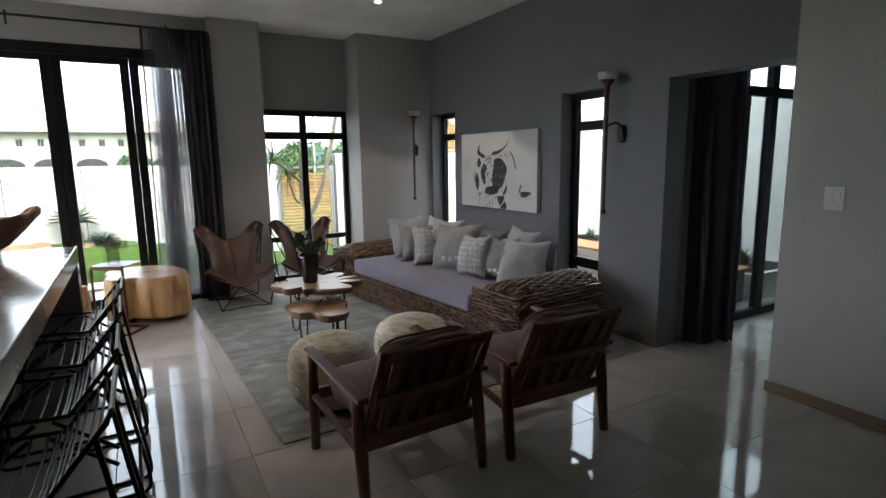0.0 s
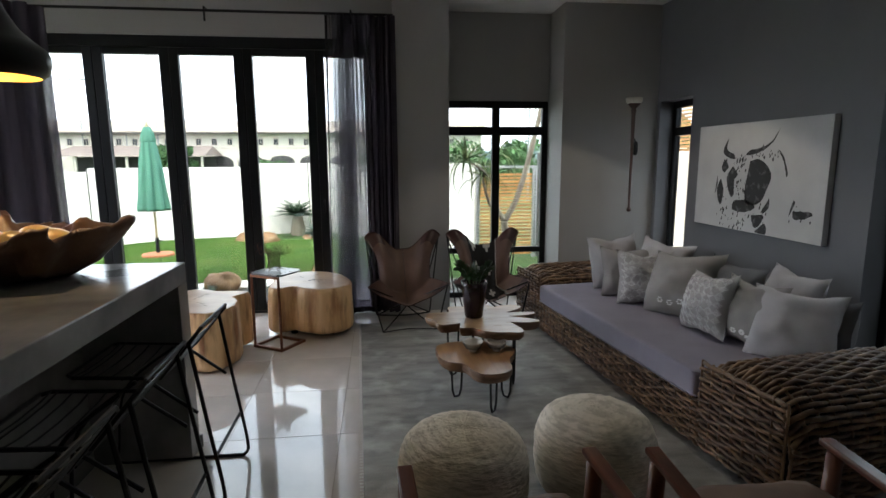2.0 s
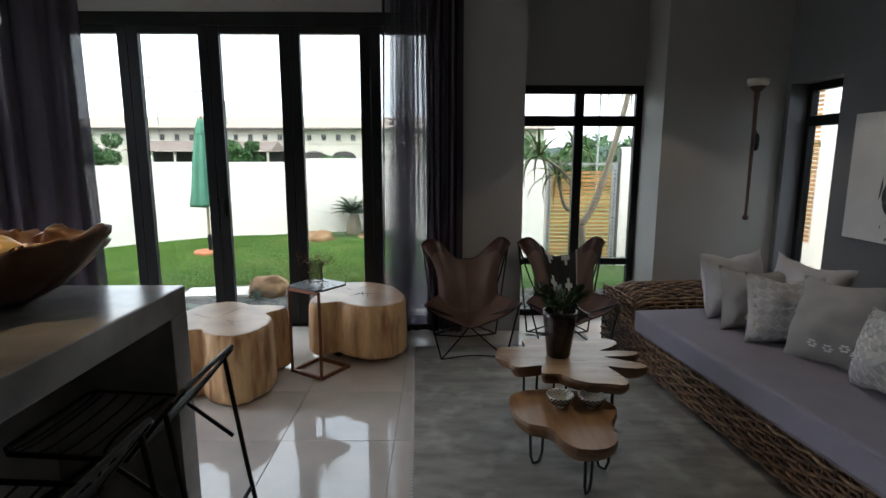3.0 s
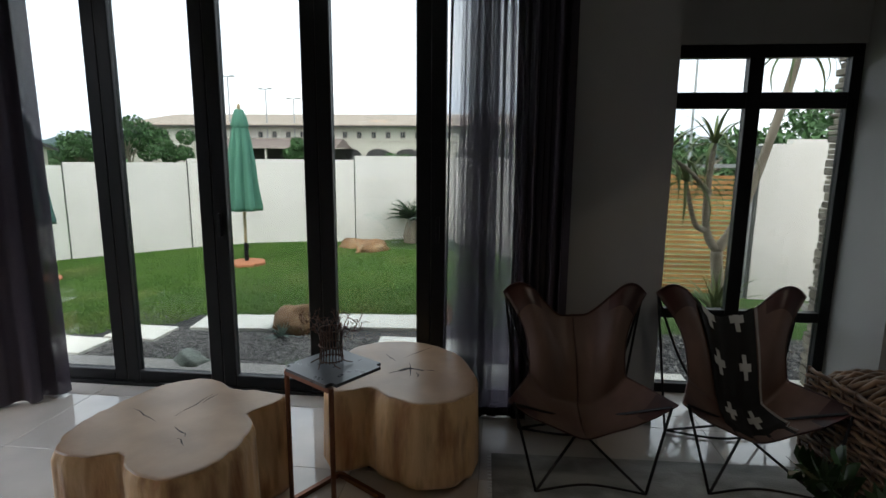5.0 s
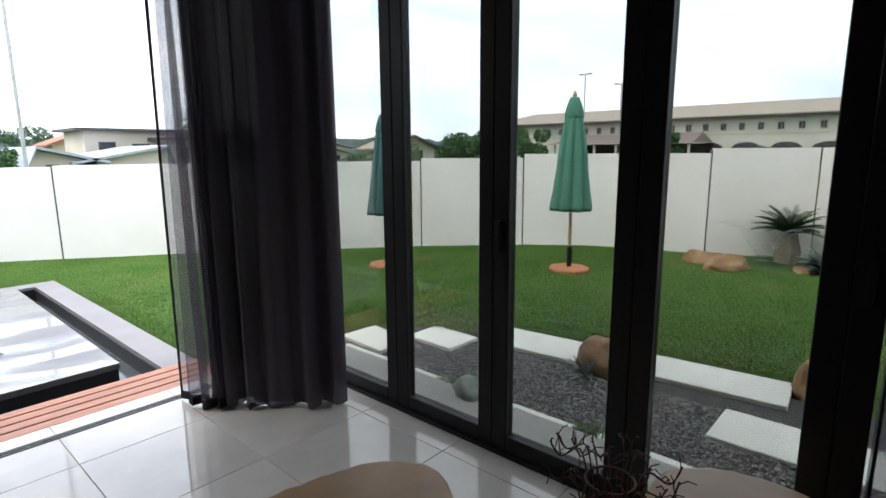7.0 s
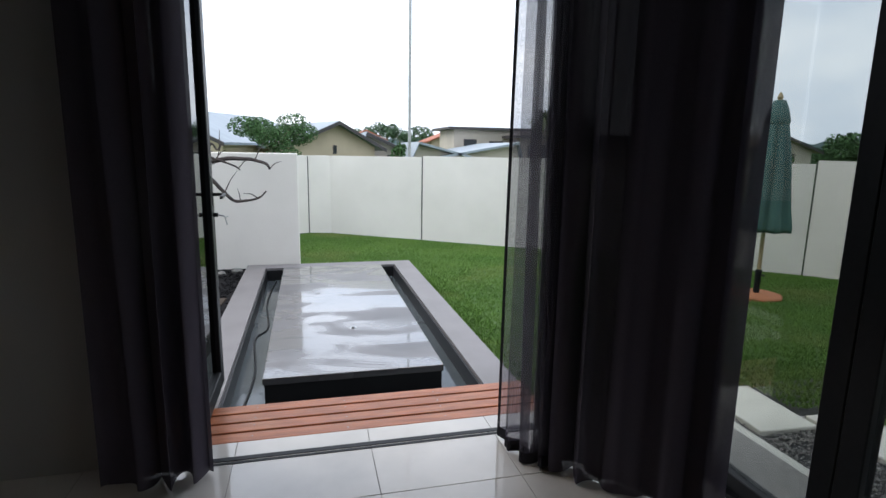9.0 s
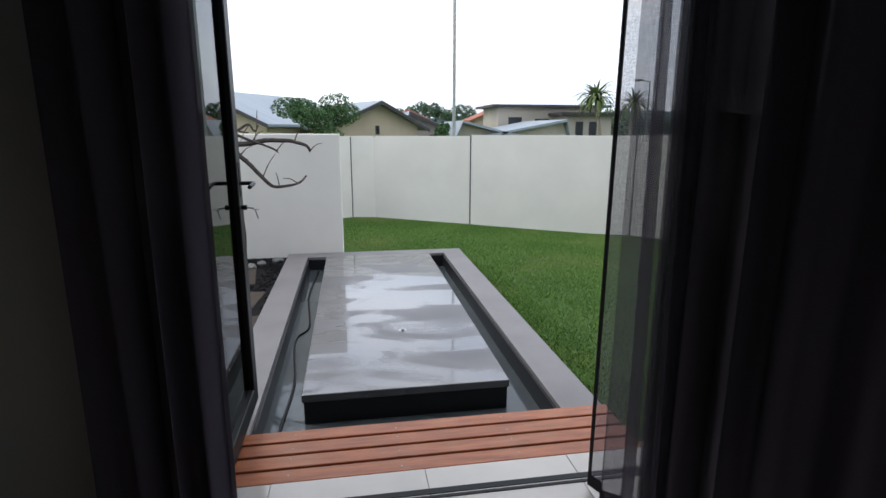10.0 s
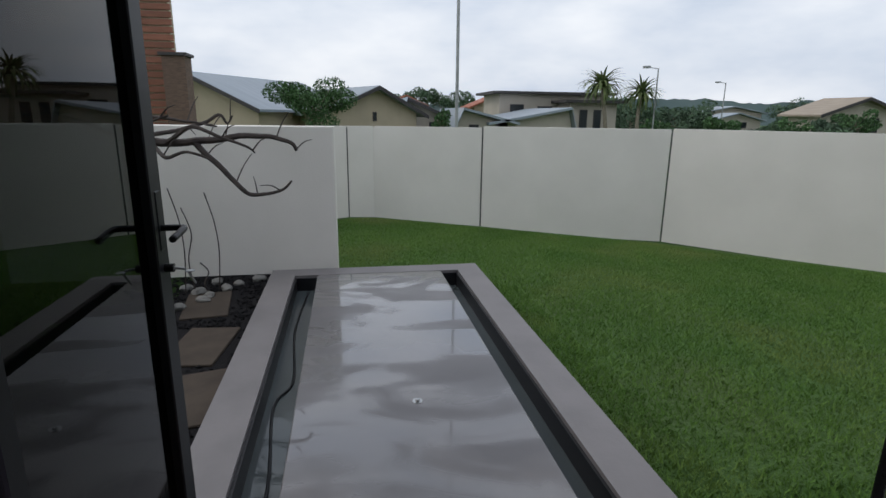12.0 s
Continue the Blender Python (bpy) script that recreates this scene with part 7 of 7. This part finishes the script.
def aloe_tree(x, y, z, stems, label, leaf, width, seed, n=27, mat=None):
    t = thing("aloe_tree", label, "tree", (x, y, z), 0)
    for k, (pth, r0, r1) in enumerate(stems):
        p_ = smooth_path(pth, 6)
        bm_ = bmesh.new()
        tube(bm_, p_, [r0 + (r1 - r0) * i / (len(p_) - 1) for i in range(len(p_))], 10)
        part("trunk" if k == 0 else "limb", bm_, M_BARK, t, smooth=True)
        if r1 < r0 * 0.75 or k:
            rosette("leaf", mat or M_ALOE, t, p_[-1], n, leaf, width, (-0.1, 1.0), 2.9, seed + k)
    return t


aloe_tree(2.55, 8.6, -0.13, [([(0, 0, 0), (0.0, 0, 0.4), (-0.04, 0, 0.8)], 0.055, 0.05), ([(-0.04, 0, 0.8), (-0.14, 0, 0.98), (-0.16, 0.0, 1.3), (-0.14, 0, 1.72)], 0.04, 0.022), ([(-0.14, 0, 0.98), (-0.26, -0.05, 1.05), (-0.36, -0.05, 1.4)], 0.03, 0.016),
    ([(-0.04, 0, 0.8), (0.12, 0.05, 1.05), (0.28, 0.1, 1.5), (0.45, 0.1, 2.2), (0.5, 0.1, 2.5)], 0.045, 0.03), ([(-0.14, 0, 1.3), (-0.4, -0.2, 1.5), (-0.62, -0.3, 1.62)], 0.022, 0.014)], "pale forked aloe tree with drooping leaf rosettes before the timber gate", 0.62, 0.016, 60, 27)
t = thing("aloe_bush", "spiky aloe growing at the foot of the forked trunk", "plant", (2.45, 8.35, -0.13))
rosette("leaf", M_ALOE, t, (0, 0, 0.3), 30, 0.55, 0.02, (0.5, 1.3), 1.4, 71)
bm = bmesh.new()
tube(bm, [(0, 0, 0), (0, 0, 0.32)], 0.03, 8)
part("stem", bm, M_BARK, t)


# ---- far things ----
def leafy_tree(x, y, z, h, r, label, mat, seed, n=1500, leaf=0.12, squash=0.8, trunk=0.12, category="tree"):
    t = thing("tree", label, category, (x, y, z))
    rg_ = random.Random(seed)
    bm_ = bmesh.new()
    tube(bm_, smooth_path([(0, 0, -0.3), (0.05 * r, 0, h * 0.3), (-0.04 * r, 0.03 * r, h * 0.62)], 5), [trunk * (1 - 0.05 * i) for i in range(11)], 8)
    tips = []
    for k in range(11):
        a_ = k * 2.4
        rr = r * rg_.uniform(0.35, 0.8)
        tip = Vector((math.cos(a_) * rr, math.sin(a_) * rr, h - r * squash + r * squash * rg_.uniform(-0.7, 0.75) * (1 - 0.5 * rr / r)))
        tips.append(tip)
        base_ = Vector((0, 0, h * rg_.uniform(0.3, 0.6)))
        tube(bm_, smooth_path([base_, base_.lerp(tip, 0.5) + Vector((0, 0, 0.08 * r)), tip], 4), [trunk * 0.4 * (1 - 0.09 * i) for i in range(9)], 5)
    part("trunk", bm_, M_BARK, t)
    q = np.random.RandomState(seed)
    ci = q.randint(0, len(tips), n)
    c = np.array([tuple(v) for v in tips])[ci]
    off = q.normal(0, 1, (n, 3))
    off /= np.linalg.norm(off, axis=1)[:, None]
    c = c + off * (r * 0.36 * q.uniform(0.35, 1.0, (n, 1)) ** 0.5) * np.array([1, 1, squash])
    u = q.normal(0, 1, (n, 3))
    u /= np.linalg.norm(u, axis=1)[:, None]
    w = np.cross(u, q.normal(0, 1, (n, 3)))
    w /= np.linalg.norm(w, axis=1)[:, None]
    s_ = (leaf * q.uniform(0.6, 1.3, n))[:, None]
    v = np.stack([c - u * s_, c + w * s_ * 0.45, c + u * s_, c - w * s_ * 0.45], 1).reshape(-1, 3)
    raw("crown", v.tolist(), np.arange(4 * n).reshape(-1, 4).tolist(), mat, t, kind="")


def gable_house(x, y0, y1, deep, eave, apex, label, wall, roof, windows=(), z0=-1.0, over=0.5, apex_at=0.5, yaw=0.0, trim=True):
    """House whose gable end faces +x at x; the ridge runs back along -x."""
    hs = thing("house", label, "house", (x, (y0 + y1) / 2, 0), yaw)
    w2 = (y1 - y0) / 2
    ya = -w2 + 2 * w2 * apex_at
    v = [(0, -w2, z0), (0, w2, z0), (0, w2, eave), (0, ya, apex), (0, -w2, eave)]
    v += [(-deep, b, c) for _, b, c in v]
    raw("wall", v, [(0, 1, 2, 3, 4), (9, 8, 7, 6, 5), (0, 5, 6, 1), (1, 6, 7, 2), (0, 4, 9, 5)], wall, hs)
    for s in (-1, 1):
        ye = s * w2
        dy, dz = ye - ya, eave - apex
        L = math.hypot(dy, dz)
        ey, ez = ye + dy / L * over, eave + dz / L * over
        q = [(over, ya, apex + 0.02), (over, ey, ez + 0.02), (-deep - over, ey, ez + 0.02), (-deep - over, ya, apex + 0.02)]
        q += [(a_, b_, c_ + 0.12) for a_, b_, c_ in q]
        raw("roof", q, [(0, 1, 2, 3), (7, 6, 5, 4), (0, 4, 5, 1), (1, 5, 6, 2), (2, 6, 7, 3), (3, 7, 4, 0)], roof, hs)
        if trim:
            q = [(over + 0.01, ya, apex - 0.06), (over + 0.01, ey, ez - 0.06), (over + 0.05, ey, ez - 0.06), (over + 0.05, ya, apex - 0.06)]
            q += [(a_, b_, c_ + 0.18) for a_, b_, c_ in q]
            raw("fascia", q, [(0, 1, 2, 3), (7, 6, 5, 4), (0, 4, 5, 1), (1, 5, 6, 2), (2, 6, 7, 3), (3, 7, 4, 0)], M_ROOF_D, hs)
    for (a0, a1, b0, b1) in windows:
        wd = part("window", B((0.0, 0.04, a0 - (y0 + y1) / 2, a1 - (y0 + y1) / 2, b0, b1)), M_ROOF_D, hs)
        part("pane", B((0.04, 0.045, a0 - (y0 + y1) / 2 + 0.05, a1 - (y0 + y1) / 2 - 0.05, b0 + 0.05, b1 - 0.05)), M_WINDARK, wd)
    return hs


def flat_house(x, y0, y1, deep, top, label, wall, windows=(), z0=-1.0, x_face=None):
    hs = thing("house", label, "house", (x, (y0 + y1) / 2, 0))
    w2 = (y1 - y0) / 2
    part("wall", B((-deep, 0, -w2, w2, z0, top)), wall, hs)
    part("roof", B((-deep - 0.4, 0.5, -w2 - 0.5, w2 + 0.5, top, top + 0.16)), M_ROOF_D, hs)
    for (a0, a1, b0, b1) in windows:
        wd = part("window", B((0.0, 0.04, a0 - (y0 + y1) / 2, a1 - (y0 + y1) / 2, b0, b1)), M_ROOF_D, hs)
        part("pane", B((0.04, 0.045, a0 - (y0 + y1) / 2 + 0.05, a1 - (y0 + y1) / 2 - 0.05, b0 + 0.05, b1 - 0.05)), M_WINDARK, wd)
    return hs


gable_house(-30, 3.9, 9.1, 9, 1.45, 2.62, "cream gabled house with a grey sheet roof beyond the wall", M_HOUSE_C, M_ROOF_G, [(6.5, 6.72, 1.05, 1.5)], apex_at=0.53, yaw=26)
gable_house(-30, -4.4, 1.6, 9, 1.6, 3.1, "cream house with a broad blue grey sheet roof", M_HOUSE_C, M_ROOF_G, [], apex_at=0.4, yaw=-28)
chim = thing("brick_chimney", "dark face brick chimney with a flat cap", "chimney", (-14.6, 1.68, 0))
part("shaft", B((-0.25, 0.25, -0.12, 0.32, -0.5, 2.5)), M_BRICK, chim)
part("cap", B((-0.3, 0.3, -0.17, 0.37, 2.5, 2.56)), M_ROOF_D, chim)
clad = thing("cedar_house", "tall house front clad in red cedar battens", "house", (-15, 0, 0))
part("wall", B((-0.3, 0, -7, 1.6, -0.5, 6.0)), M_HOUSE_C, clad)
for k in range(34):
    part("batten", B((0.0, 0.05, -3.0, 1.66, 0.9 + 0.15 * k, 1.015 + 0.15 * k)), M_SLAT_R, clad)
flat_house(-36, 14.7, 21.8, 4, 2.72, "modern pale flat roofed house with dark eaves", M_HOUSE_W, [(15.4, 16.3, 1.5, 2.1), (17.2, 18.2, 0.8, 2.0), (19.4, 20.6, 0.9, 2.0)])
flat_house(-34, 18.6, 21.6, 3, 2.2, "pale rendered wing with tall openings beside the aloe trees", M_HOUSE_W, [(19.2, 19.7, 0.2, 1.8), (20.1, 20.6, 0.2, 1.8)])
gable_house(-29, 10.6, 13.2, 6, 1.05, 1.62, "low house with a shallow blue grey roof in front", M_HOUSE_W, M_ROOF_G, [(11.2, 11.7, 0.6, 0.95)], trim=False, apex_at=0.1)
gable_house(-29, 12.6, 16.6, 6, 1.0, 1.7, "low outbuilding with a shallow pale grey roof", M_HOUSE_W, M_ROOF_G, [], trim=False, apex_at=0.95)
gable_house(-46, 8.6, 11.2, 3, 2.15, 2.75, "house with an orange terracotta hipped roof", M_HOUSE_C, M_ROOF_R, [], trim=False)
gable_house(-46, 15.4, 18.8, 3, 2.1, 2.8, "distant house with a terracotta tile roof", M_HOUSE_C, M_ROOF_R, [], trim=False)
gable_house(-33, 8.3, 10.9, 3, 1.2, 2.2, "pale gabled wing with a dark roof edge", M_HOUSE_W, M_ROOF_G, [(9.8, 10.2, 0.6, 1.0)], apex_at=0.1)
gable_house(-55, 43.5, 49, 2, 1.2, 1.85, "distant low house with a dark roof", M_HOUSE_W, M_ROOF_G, [(44.2, 45, 0.4, 1.0), (46.5, 47.5, 0.4, 1.0)], trim=False)
gable_house(-32, 34.2, 40, 2.5, 1.7, 2.65, "pale house with a broad gable and balcony", M_HOUSE_W, M_ROOF_B, [(35.0, 36.0, 1.2, 1.7), (37.0, 38.5, 0.6, 1.5)])
leafy_tree(-25.5, 3.9, -0.6, 3.5, 2.0, "round green garden tree in front of the cream house", M_TREE, 3, 9000, 0.062, 0.62)
leafy_tree(-27.5, 9.6, -0.8, 2.6, 0.45, "slim bright green conifer by the tall pole", M_TREE, 8, 700, 0.1, 1.8)
for k, (x, y, h, r) in enumerate(((-27.5, 24.2, 2.1, 1.0), (-31, 22.5, 1.9, 1.0), (-28, 28.5, 1.9, 1.2), (-29, 33.5, 2.6, 1.2), (-42, 24.5, 3.4, 2.4), (-44, 28.0, 3.2, 2.2), (-70, 19.5, 5.0, 1.8), (-72, 15.0, 5.3, 2.2), (-70, 12.5, 5.0, 2.0), (-72, 17.2, 5.2, 2.0), (-52, 33, 2.4, 2.4), (-56, 38, 2.6, 2.6))):
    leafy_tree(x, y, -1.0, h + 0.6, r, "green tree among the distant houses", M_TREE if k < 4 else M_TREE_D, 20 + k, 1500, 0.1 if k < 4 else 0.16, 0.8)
aloe_tree(-30, 18.6, -1.0, [([(0, 0.5, 0), (0, 0.35, 2.0), (0, 0, 3.9)], 0.14, 0.09), ([(0, 0, 3.85), (0, 0, 4.1)], 0.09, 0.06)], "tall aloe tree with a single drooping crown", 1.7, 0.085, 80, 45, M_ALOE)
aloe_tree(-30, 20.9, -1.0, [([(0, 0.2, 0), (0, -0.1, 2.0), (0, 0.0, 3.5)], 0.13, 0.08), ([(0, 0, 3.45), (0, 0, 3.75)], 0.08, 0.06)], "shorter aloe tree beside the pale house", 1.5, 0.08, 90, 45, M_ALOE)


def pole(x, y, top, r, arms, label, name="street_lamp", z0=-2.0):
    t = thing(name, label, name.replace("_", " "), (x, y, z0))
    bm_ = bmesh.new()
    tube(bm_, [(0, 0, 0), (0, 0, top - z0)], [r, r * 0.7], 8)
    part("pole", bm_, M_STEEL, t)
    for (dx, dy, w) in arms:
        bm_ = bmesh.new()
        tube(bm_, [(0, 0, top - z0 - 0.03), (dx, dy, top - z0 + 0.05)], r * 0.5, 6)
        part("arm", bm_, M_STEEL, t)
        part("lamp_head", B((dx - w, dx + w, dy - w, dy + w, top - z0 - 0.02, top - z0 + 0.1), bevel=0.02, seg=1), M_STEEL, t)


pole(-20, 8.77, 14, 0.06, [], "very tall pale steel mast behind the boundary wall", "mast")
pole(-30, 21.75, 3.95, 0.05, [(0.1, -0.75, 0.16)], "grey street lamp with a single arm")
pole(-45, 37.0, 4.3, 0.06, [(0.1, -0.8, 0.18)], "distant grey street lamp")
for x, top in ((-28.3, 9.4), (-24.2, 8.1), (-21.2, 7.1)):
    pole(x, 60, top, 0.09, [(0.5, 0, 0.22), (-0.5, 0, 0.22)], "floodlight mast with paired lamps above the long building", "floodlight_mast")
pole(6.6, 22.0, 4.9, 0.05, [(-1.1, 0, 0.14)], "grey street lamp beyond the side gate")

# long building to the north
lb = thing("long_building", "long cream two storey building with small square windows", "building", (0, 60, -3))
part("wall", B((-40.2, 12, 0, 10, 0, 7.35)), M_HOUSE_LONG, lb)
part("string_course", B((-40.2, 12, -0.06, 0, 5.72, 5.82)), M_HOUSE_W, lb)
part("gutter", B((-40.8, 13, -0.9, -0.8, 7.2, 7.34)), M_ROOF_D, lb)
q = [(-41.0, -0.8, 7.3), (13, -0.8, 7.3), (13, 5, 8.75), (-37.5, 5, 8.75), (-41.0, 10.8, 7.3), (13, 10.8, 7.3)]
raw("roof", q + [(a_, b_, c_ + 0.14) for a_, b_, c_ in q], [(0, 1, 2, 3), (3, 2, 5, 4), (6, 9, 8, 7), (9, 10, 11, 8), (0, 6, 7, 1), (1, 7, 8, 2), (0, 3, 9, 6)], M_ROOF_B, lb)
for k in range(33):
    x = -39 + 1.53 * k
    w_ = part("window", B((x, x + 0.62, -0.06, 0.0, 6.05, 6.8)), M_HOUSE_W, lb)
    part("pane", B((x + 0.1, x + 0.29, -0.075, -0.06, 6.14, 6.72), (x + 0.33, x + 0.52, -0.075, -0.06, 6.14, 6.72)), M_WINDARK, w_)
for k in range(9):
    x = -16.5 + 3.1 * k
    bm = bmesh.new()
    vs = [bm.verts.new((x + 1.2 + 1.3 * math.cos(a_), -0.05, 4.3 + 0.75 * math.sin(a_))) for a_ in [math.pi * i / 10 for i in range(11)]] + [bm.verts.new((x - 0.1, -0.05, 1.5)), bm.verts.new((x + 2.5, -0.05, 1.5))]
    bm.faces.new(vs)
    part("arch_opening", bm, M_ROOF_D, lb, "dark arched opening")
an = thing("tiled_annexe", "brown tiled low roof on posts in front of the long building", "building", (-23.5, 56, -3))
q = [(-5.5, -2, 5.0), (8.5, -2, 5.0), (8.0, 2.5, 6.0), (-5.0, 2.5, 6.0), (-5.5, 3.9, 5.05), (8.5, 3.9, 5.05)]
raw("roof", q, [(0, 1, 2, 3), (3, 2, 5, 4), (1, 5, 2), (0, 3, 4)], M_ROOF_BR, an)
for k in range(7):
    part("post", B((-5.2 + 2.2 * k, -5.0 + 2.2 * k, -1.6, -1.4, 0, 4.99)), M_HOUSE_LONG, an)
part("back_wall", B((-5.2, 8.2, 2.6, 2.8, 0, 4.95)), M_ROOF_D, an)
for k, (x, y, h, r) in enumerate(((-36.5, 52, 7.4, 2.6), (-33, 50, 8.0, 3.0), (-30, 51, 7.0, 2.4), (-16.5, 50, 6.2, 1.8), (-41, 54, 6.6, 2.8), (-44, 56, 6.4, 2.6), (-9, 54, 5.0, 1.6), (-52, 52, 6.0, 2.5), (-48, 50, 6.2, 2.6), (10, 30, 6.2, 3.2), (14, 28, 7.0, 3.4), (7.5, 34, 6.6, 3.0), (2, 40, 5.6, 3.0), (18, 33, 8.4, 3.6), (5.3, 26, 4.6, 1.8), (12.2, 22, 5.8, 2.6))):
    leafy_tree(x, y, -3.0, h, r, "broad green tree between the lawn wall and far buildings", M_TREE, 50 + k, 3000, 0.19, 0.8, 0.2)
for k, (x, y, h, r) in enumerate(((-60, 33, 4.0, 2.6), (-64, 37.5, 4.4, 3.2), (-58, 41, 3.4, 2.4), (-62, 46, 3.6, 2.8), (-66, 52, 4.4, 3.4), (-60, 58, 4.6, 3.0), (-48, 31.5, 2.7, 1.6), (-47, 36.5, 2.4, 1.5), (-27, 26.2, 1.5, 0.9), (-28, 31, 1.7, 1.1))):
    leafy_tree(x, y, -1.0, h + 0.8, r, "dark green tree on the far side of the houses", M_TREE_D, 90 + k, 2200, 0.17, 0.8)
gable_house(-62, 47, 55, 3, 2.0, 2.7, "pale flat fronted house far behind the trees", M_HOUSE_W, M_ROOF_G, [(48, 50, 0.8, 1.6), (52, 54, 0.8, 1.6)], trim=False)
# wooded skyline
hill = structure("backdrop", "distant wooded hills under the pale sky, haze in their colour", "hills")
v, f = [], []
N_ = 640
for k in range(N_):
    a_ = math.radians(-70 + 230 * k / (N_ - 1))
    R_ = 210
    x, y = -R_ * math.cos(a_), R_ * math.sin(a_)
    w = k * 260 / N_
    top = 5.8 + 5.2 * noise.noise(Vector((w * 0.03, 3, 0))) + 1.3 * noise.noise(Vector((w * 0.19, 7, 0))) + 0.9 * noise.noise(Vector((w * 0.9, 1, 0))) + 0.9 * abs(noise.noise(Vector((w * 2.7, 5, 0))))
    v += [(x, y, -8), (x, y, top), (x * 1.12, y * 1.12, top - 2)]
for k in range(N_ - 1):
    f += [(3 * k, 3 * k + 3, 3 * k + 4, 3 * k + 1), (3 * k + 1, 3 * k + 4, 3 * k + 5, 3 * k + 2)]
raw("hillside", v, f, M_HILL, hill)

# ---- floor tiles ----
tile_bm = B((0.0015, 0.5985, 0.0015, 0.5985, -0.004, 0.0), bevel=0.0012, seg=1)
tile_me = bpy.data.meshes.new("tile")
tile_bm.to_mesh(tile_me)
tile_bm.free()
tile_me.materials.append(M_TILE)


def cut_tile(x0, x1, y0, y1):
    part("tile", B((x0 + 0.0015, x1 - 0.0015, y0 + 0.0015, y1 - 0.0015, -0.004, 0.0), bevel=0.0012, seg=1), M_TILE, floor)


TX, TY = -2.43, 6.64
for i in range(-1, 15):
    for j in range(-16, 1):
        x, y = TX + 0.6 * i, TY + 0.6 * j
        lo, hi = -2.96 if y > 4.0 else -2.85, (3.6 if y > 2.7 else 6.2)
        x1, y1 = min(x + 0.6, hi), min(y + 0.6, 6.79)
        x0 = max(x, lo)
        if x1 - x0 < 0.03 or y1 - y < 0.03:
            continue
        if x0 == x and x1 == x + 0.6 and y1 == y + 0.6:
            o = new("tile", tile_me)
            o.location, o.parent = (x, y, 0), floor
        else:
            cut_tile(x0, x1, y, y1)
for x0, x1 in ((1.5, 2.07), (2.07, 2.62)):
    cut_tile(x0, x1, 6.79, 7.12)
